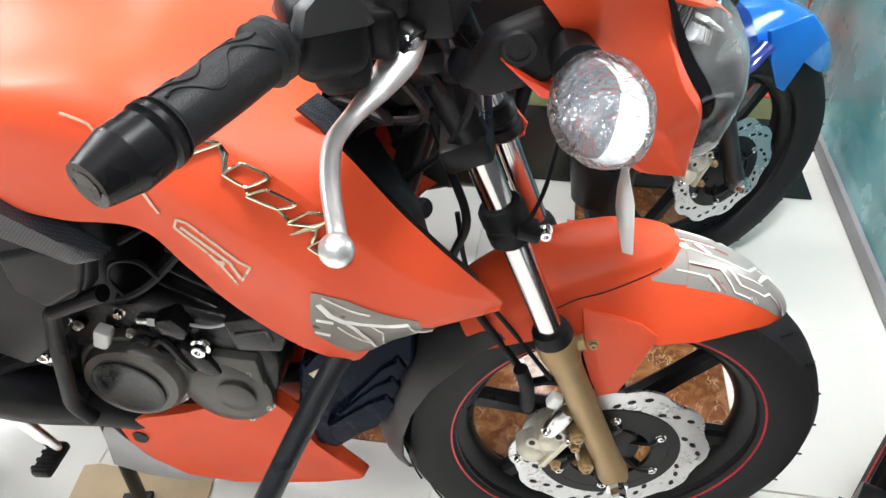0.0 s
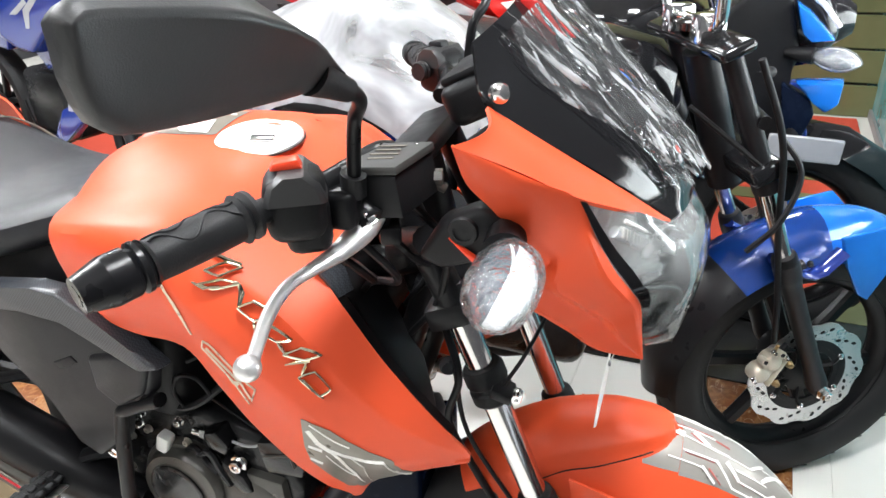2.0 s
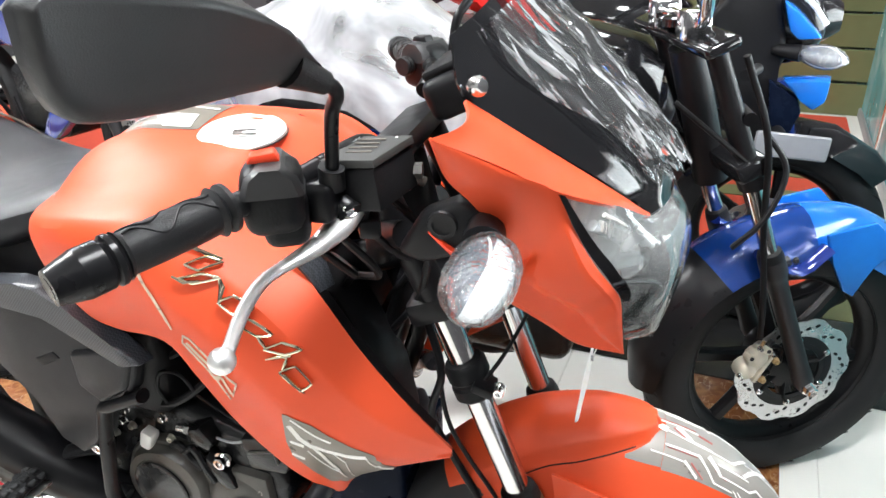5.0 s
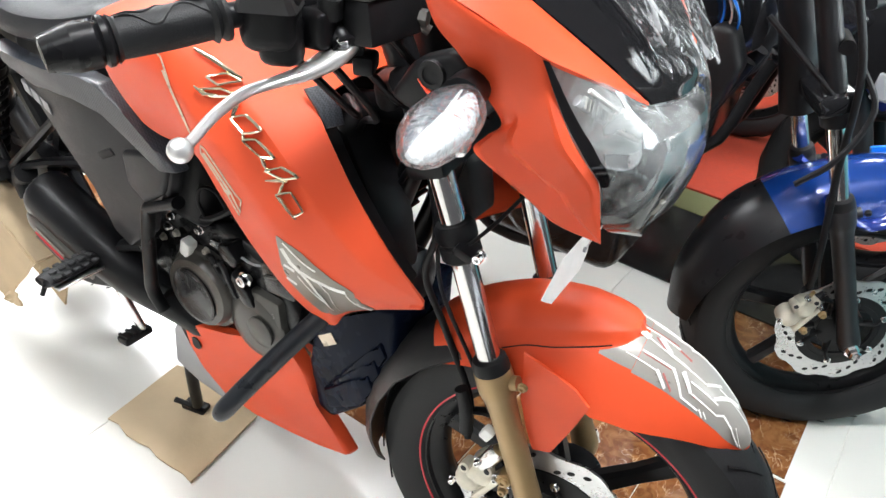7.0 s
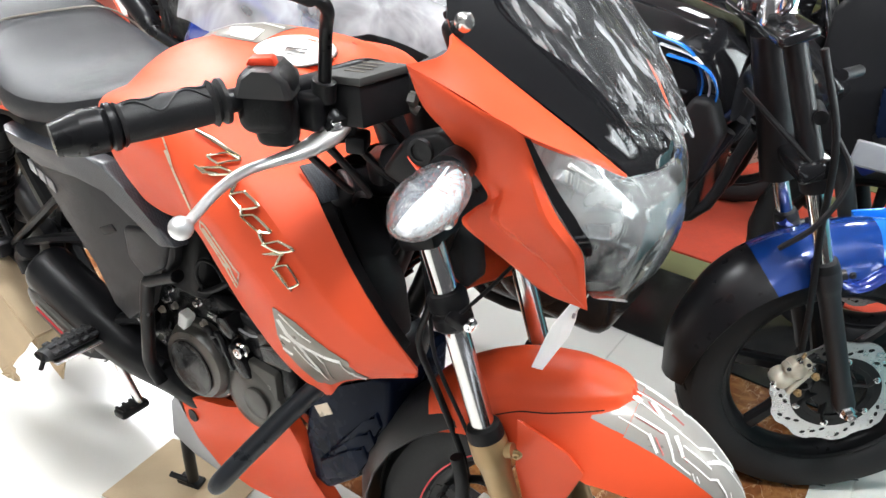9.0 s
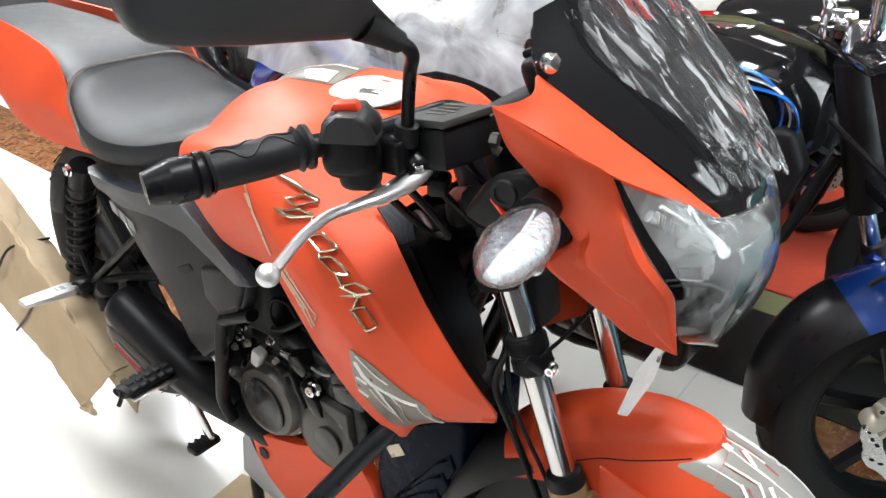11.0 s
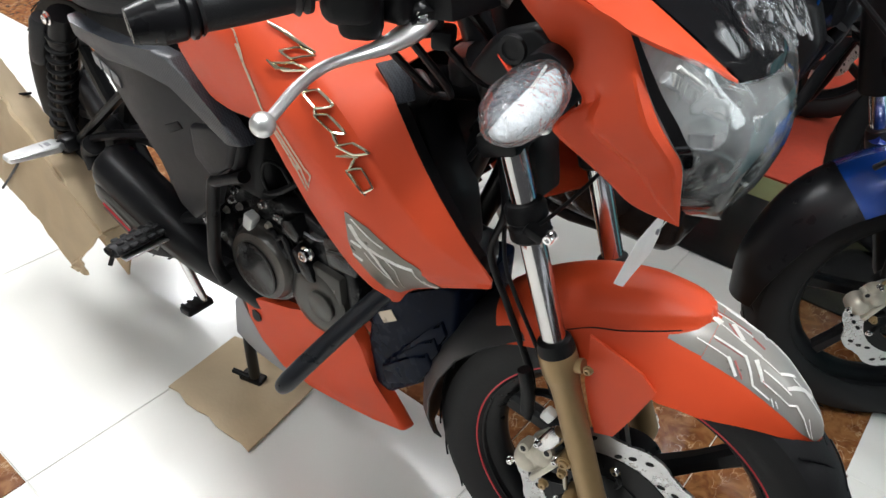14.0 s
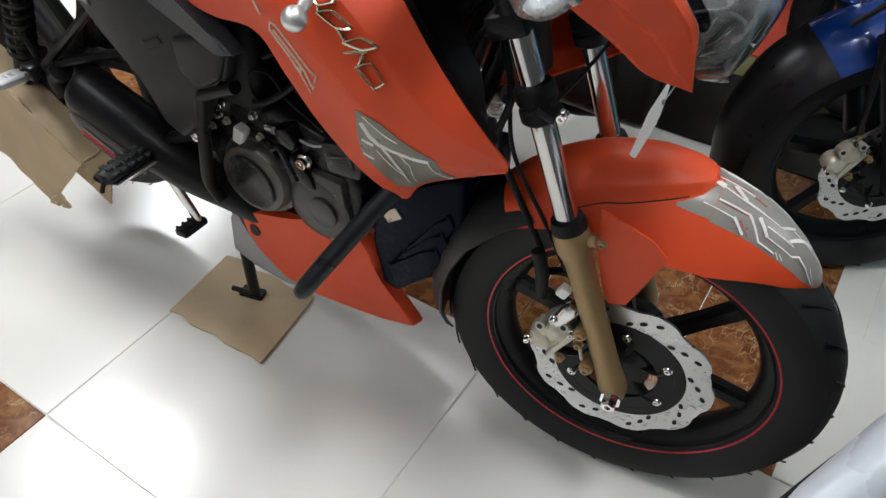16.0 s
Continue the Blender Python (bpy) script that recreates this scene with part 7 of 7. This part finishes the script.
# ---------------------------------------------------------------- machines further back on the platform
def parked(m, paint, second, label, cowl=True, lamp_paint=GREYPAINT):
    b = thing("motorcycle", label, "motorcycle", m, "parked motorcycles")
    cast_wheel(b, (0, 0, 0.294), 0.294, 0.045, 0.212, False, -1, 0.5)
    cast_wheel(b, (-1.32, 0, 0.305), 0.305, 0.055, 0.212, False, 1, 0.2, None, "rear_wheel", False)
    for y in (-0.1, 0.1):
        part("fork_slider", rod((0.0, y, 0.29), (-0.12, y, 0.60), 0.024, 16), FORKBLACK, b)
        part("fork_tube", rod((-0.12, y, 0.60), (-0.26, y, 0.98), 0.017, 16), CHROME, b)
    part("front_mudguard", sheet([[((0.352 - 0.06 * abs(u) ** 2.4) * math.cos(radians(d)), 0.085 * u * w, 0.294 + (0.352 - 0.06 * abs(u) ** 2.4) * math.sin(radians(d))) for u in (-1, -0.8, -0.4, 0, 0.4, 0.8, 1)] for d, w in ((145, 0.8), (120, 0.95), (95, 1), (70, 0.95), (50, 0.75), (38, 0.4))], 0.003), paint, b)
    part("fuel_tank", loft([[(x, w * math.copysign(abs(math.cos(a)) ** 0.7, math.cos(a)), zc + h * math.sin(a)) for a in (2 * math.pi * k / 20 for k in range(20))] for x, w, zc, h in ((-0.28, 0.06, 0.86, 0.06), (-0.34, 0.13, 0.86, 0.11), (-0.46, 0.165, 0.86, 0.13), (-0.58, 0.16, 0.87, 0.12), (-0.70, 0.10, 0.86, 0.07))]), paint, b)
    pair("tank_shroud", prism([(-0.62, 0.84), (-0.30, 0.90), (-0.12, 0.76), (-0.18, 0.66), (-0.34, 0.60), (-0.46, 0.74)], -0.205, -0.15, 0.014, 3, 0.9), paint, b)
    pair("shroud_graphic", join(prism([(-0.50, 0.83), (-0.30, 0.86), (-0.24, 0.82), (-0.46, 0.795)], -0.208, -0.200, 0.001), prism([(-0.36, 0.76), (-0.22, 0.79), (-0.20, 0.765), (-0.34, 0.73)], -0.208, -0.198, 0.001)), second, b)
    part("seat", loft([[(x, w * math.copysign(abs(math.cos(a)) ** 0.6, math.cos(a)), zc + h * math.sin(a)) for a in (2 * math.pi * k / 16 for k in range(16))] for x, w, zc, h in ((-0.68, 0.08, 0.84, 0.05), (-0.85, 0.14, 0.81, 0.05), (-1.05, 0.15, 0.82, 0.05), (-1.35, 0.11, 0.88, 0.05))]), SEAT, b)
    pair("tail_panel", prism([(-0.72, 0.78), (-0.80, 0.64), (-0.95, 0.66), (-1.45, 0.84), (-1.55, 0.92), (-1.1, 0.80)], -0.145, -0.09, 0.012), paint, b)
    pair("tail_graphic", prism([(-0.86, 0.72), (-0.90, 0.69), (-1.30, 0.82), (-1.40, 0.87), (-1.1, 0.775)], -0.150, -0.13, 0.002), second, b)
    part("engine", join(box(0.36, 0.27, 0.30, pose(-0.60, 0, 0.42), 0.04, 3), box(0.16, 0.2, 0.22, pose(-0.46, 0, 0.63, 0, 25, 0), 0.02)), ENGINE, b)
    part("exhaust", tube([(-0.50, -0.14, 0.25, 0.022), (-0.85, -0.16, 0.28, 0.03), (-0.95, -0.165, 0.33, 0.055), (-1.25, -0.17, 0.45, 0.055), (-1.28, -0.17, 0.46, 0.03)], 0.05, 16, 3), SATIN, b)
    pair("handlebar", tube([(-0.29, 0, 1.03), (-0.29, -0.10, 1.04), (-0.33, -0.2, 1.06), (-0.40, -0.36, 1.04)], 0.0115, 12, 5), SATIN, b)
    pair("grip", tube([(-0.36, -0.26, 1.052), (-0.41, -0.385, 1.035)], 0.017, 14, 1), GRIP, b)
    pair("frame_tube", tube([(-0.24, -0.05, 0.84), (-0.34, -0.1, 0.55), (-0.44, -0.11, 0.30), (-0.75, -0.11, 0.27), (-0.85, -0.1, 0.40)], 0.017, 10, 4), SATIN, b)
    if cowl:
        pair("headlamp_cowl", prism([(-0.20, 1.02), (-0.10, 1.08), (0.02, 0.98), (0.06, 0.88), (0.02, 0.80), (-0.06, 0.78), (-0.12, 0.88)], -0.15, -0.02, 0.02, 3, 0.8), paint, b)
        part("headlamp", loft([[(x, w * math.cos(a), 0.90 + h * math.sin(a)) for a in (2 * math.pi * k / 16 for k in range(16))] for x, w, h in ((-0.02, 0.11, 0.07), (0.04, 0.10, 0.06), (0.075, 0.06, 0.035))]), lamp_paint, b)
    return b


third = parked(ROOM @ pose(0.20, 1.40, 0.004, 0, 0, 0), GLOSSBLACK, DECALGREY, "black and blue motorcycle with blank pale number plate", lamp_paint=GLOSSBLACK)
part("front_body", prism([(-0.22, 0.93), (-0.17, 0.985), (-0.08, 1.0), (-0.035, 0.83), (-0.065, 0.79), (-0.04, 0.604), (-0.167, 0.59), (-0.215, 0.75)], -0.17, 0.12, 0.015, 3), BLACK, third, "black front bodywork")
part("instrument_panel", join(box(0.10, 0.20, 0.05, pose(-0.17, -0.02, 1.03, 0, -30, 0), 0.015, 3), box(0.08, 0.16, 0.012, pose(-0.185, -0.02, 1.058, 0, -30, 0), 0.005)), GREYPANEL, third)
part("cowl_panel", prism([(-0.067, 0.97), (-0.03, 0.945), (0.036, 0.88), (-0.02, 0.874), (-0.043, 0.894)], -0.205, -0.150, 0.008, 2, 0.9), BLUE, third, "blue cowl panel")
part("lower_cowl_panel", prism([(-0.043, 0.784), (0.069, 0.792), (0.066, 0.734), (0.038, 0.709), (0.004, 0.736)], -0.205, -0.150, 0.008, 2, 0.9), BLUE, third, "blue lower cowl panel")
part("white_edge", tube([(-0.08, -0.195, 1.010), (-0.01, -0.20, 0.965), (0.033, -0.20, 0.915)], 0.006, 8, 3), DECALWHITE, third)
indicator(third, -1, (0, 0, 0), pose(0.04, -0.20, 0.842, 0, 0, 65))
part("dark_cowl_panel", prism([(-0.069, 0.78), (0.0, 0.74), (0.015, 0.707), (-0.012, 0.622), (-0.054, 0.677)], -0.198, -0.14, 0.006), NAVY, third)
indicator(third, 1, (0.03, 0.24, 0.842))
part("number_plate", box(0.170, 0.006, 0.062, pose(0.004, -0.25, 0.638, 0, 4, 8), 0.004, 1), GREYPAINT, third, "blank pale number plate")
part("plate_stay", tube([(-0.02, -0.245, 0.655), (-0.03, -0.20, 0.66), (-0.08, -0.10, 0.66)], 0.012, 10, 3), BLACK, third)
pair("radiator_shroud", prism([(-0.10, 0.70), (0.0, 0.72), (0.02, 0.60), (-0.05, 0.54), (-0.12, 0.60)], -0.13, -0.08, 0.01), DEEPBLUE, third)
REDM = ROOM @ pose(-0.34, 2.14, 0.016, 0, 0, 6)
red = parked(REDM, RED, DECALWHITE, "glossy red motorcycle with white and grey graphics")
RL = REDM.inverted() @ ROOM
part("tail_cowl", prism([(-2.06, 1.00), (-1.78, 0.985), (-1.62, 0.925), (-1.47, 0.855), (-1.34, 0.79), (-1.225, 0.748), (-1.24, 0.726), (-1.53, 0.752), (-1.745, 0.826), (-2.06, 0.95)], 1.93, 2.02, 0.010, 3, 0.97), RED, red, "red tail cowl with white stripes", RL)
part("white_stripe", prism([(-2.0, 0.965), (-1.74, 0.855), (-1.53, 0.780), (-1.30, 0.748), (-1.28, 0.738), (-1.53, 0.765), (-1.74, 0.838), (-2.0, 0.945)], 1.9285, 1.94), DECALWHITE, red, "", RL)
part("white_patch", prism([(-1.62, 0.895), (-1.52, 0.858), (-1.46, 0.822), (-1.53, 0.832), (-1.60, 0.868)], 1.9285, 1.94), DECALWHITE, red, "", RL)
part("grey_badge", prism([(-1.80, 0.958), (-1.70, 0.928), (-1.69, 0.905), (-1.79, 0.932)], 1.9285, 1.94), GREYPAINT, red, "", RL)
plastic_cover(ROOM @ pose(-0.02, 2.27, 0.03, 0, 0, 4), 9, "crumpled clear plastic sheet over a red motorcycle's seat")
parked(ROOM @ pose(-0.92, 2.95, 0.016, 0, 0, -2), RED, DECALWHITE, "red motorcycle with white graphics and covered seat", cowl=False)
plastic_cover(ROOM @ pose(-0.92, 2.95, 0.030, 0, 0, -2), 5, "crumpled clear plastic sheet over the seat of a red motorcycle")
FARM = ROOM @ pose(-2.2, 1.50, 0.0, 0, 0, -14)
far_blue = parked(FARM, DEEPBLUE, GREYPAINT, "deep blue motorcycle with silver graphics", cowl=False)
LOCAL = FARM.inverted() @ ROOM
part("side_fairing", prism([(-2.86, 1.02), (-2.70, 1.12), (-2.10, 1.12), (-2.08, 1.05), (-2.277, 0.916), (-2.54, 0.69), (-2.62, 0.70), (-2.80, 0.80)], 1.30, 1.40, 0.02, 3, 0.95), DEEPBLUE, far_blue, "deep blue side fairing with silver graphics", LOCAL)
part("knee_panel", prism([(-2.56, 0.36), (-2.50, 0.34), (-2.34, 0.47), (-2.36, 0.53), (-2.48, 0.48)], 1.31, 1.38, 0.01), DEEPBLUE, far_blue, "", LOCAL)
for k in range(3):
    part("silver_graphic", prism([(-2.30 + 0.03 * k, 1.0), (-2.24 + 0.03 * k, 1.04), (-2.235 + 0.03 * k, 1.03), (-2.285 + 0.03 * k, 0.985), (-2.29 + 0.03 * k, 0.96), (-2.30 + 0.03 * k, 0.96)], 1.2985, 1.31), GREYPAINT, far_blue, "", LOCAL)
for pts in ([(-2.60, 0.85), (-2.50, 0.91), (-2.49, 0.895), (-2.56, 0.85)], [(-2.53, 0.80), (-2.52, 0.87), (-2.44, 0.93), (-2.43, 0.91), (-2.49, 0.86), (-2.51, 0.80)]):
    part("silver_graphic", prism(pts, 1.2985, 1.31), GREYPAINT, far_blue, "", LOCAL)
# ---------------------------------------------------------------- film-wrapped machine in front of the camera's side
silver = thing("motorcycle", "motorcycle with pale silver front mudguard and red-striped wheel", "motorcycle", pose(0.354, -0.188, 0, 0, 0, 232), "parked motorcycles")
cast_wheel(silver, (0, 0, 0.297), 0.297, 0.045, 0.212, True, 1, 0.5)
part("front_mudguard", sheet([[((0.352 - 0.035 * abs(u) ** 2.4) * math.cos(radians(d)), 0.038 * u * w, 0.297 + (0.352 - 0.035 * abs(u) ** 2.4) * math.sin(radians(d))) for u in (-1, -0.8, -0.4, 0, 0.4, 0.8, 1)] for d, w in ((150, 0.8), (130, 0.95), (110, 1), (90, 1), (70, 0.95), (52, 0.8), (36, 0.5), (28, 0.2))], 0.003), FOIL, silver, "silver mudguard under film")
part("wheel_axle", rod((0, -0.075, 0.297), (0, 0.075, 0.297), 0.012, 14), ALU, silver)
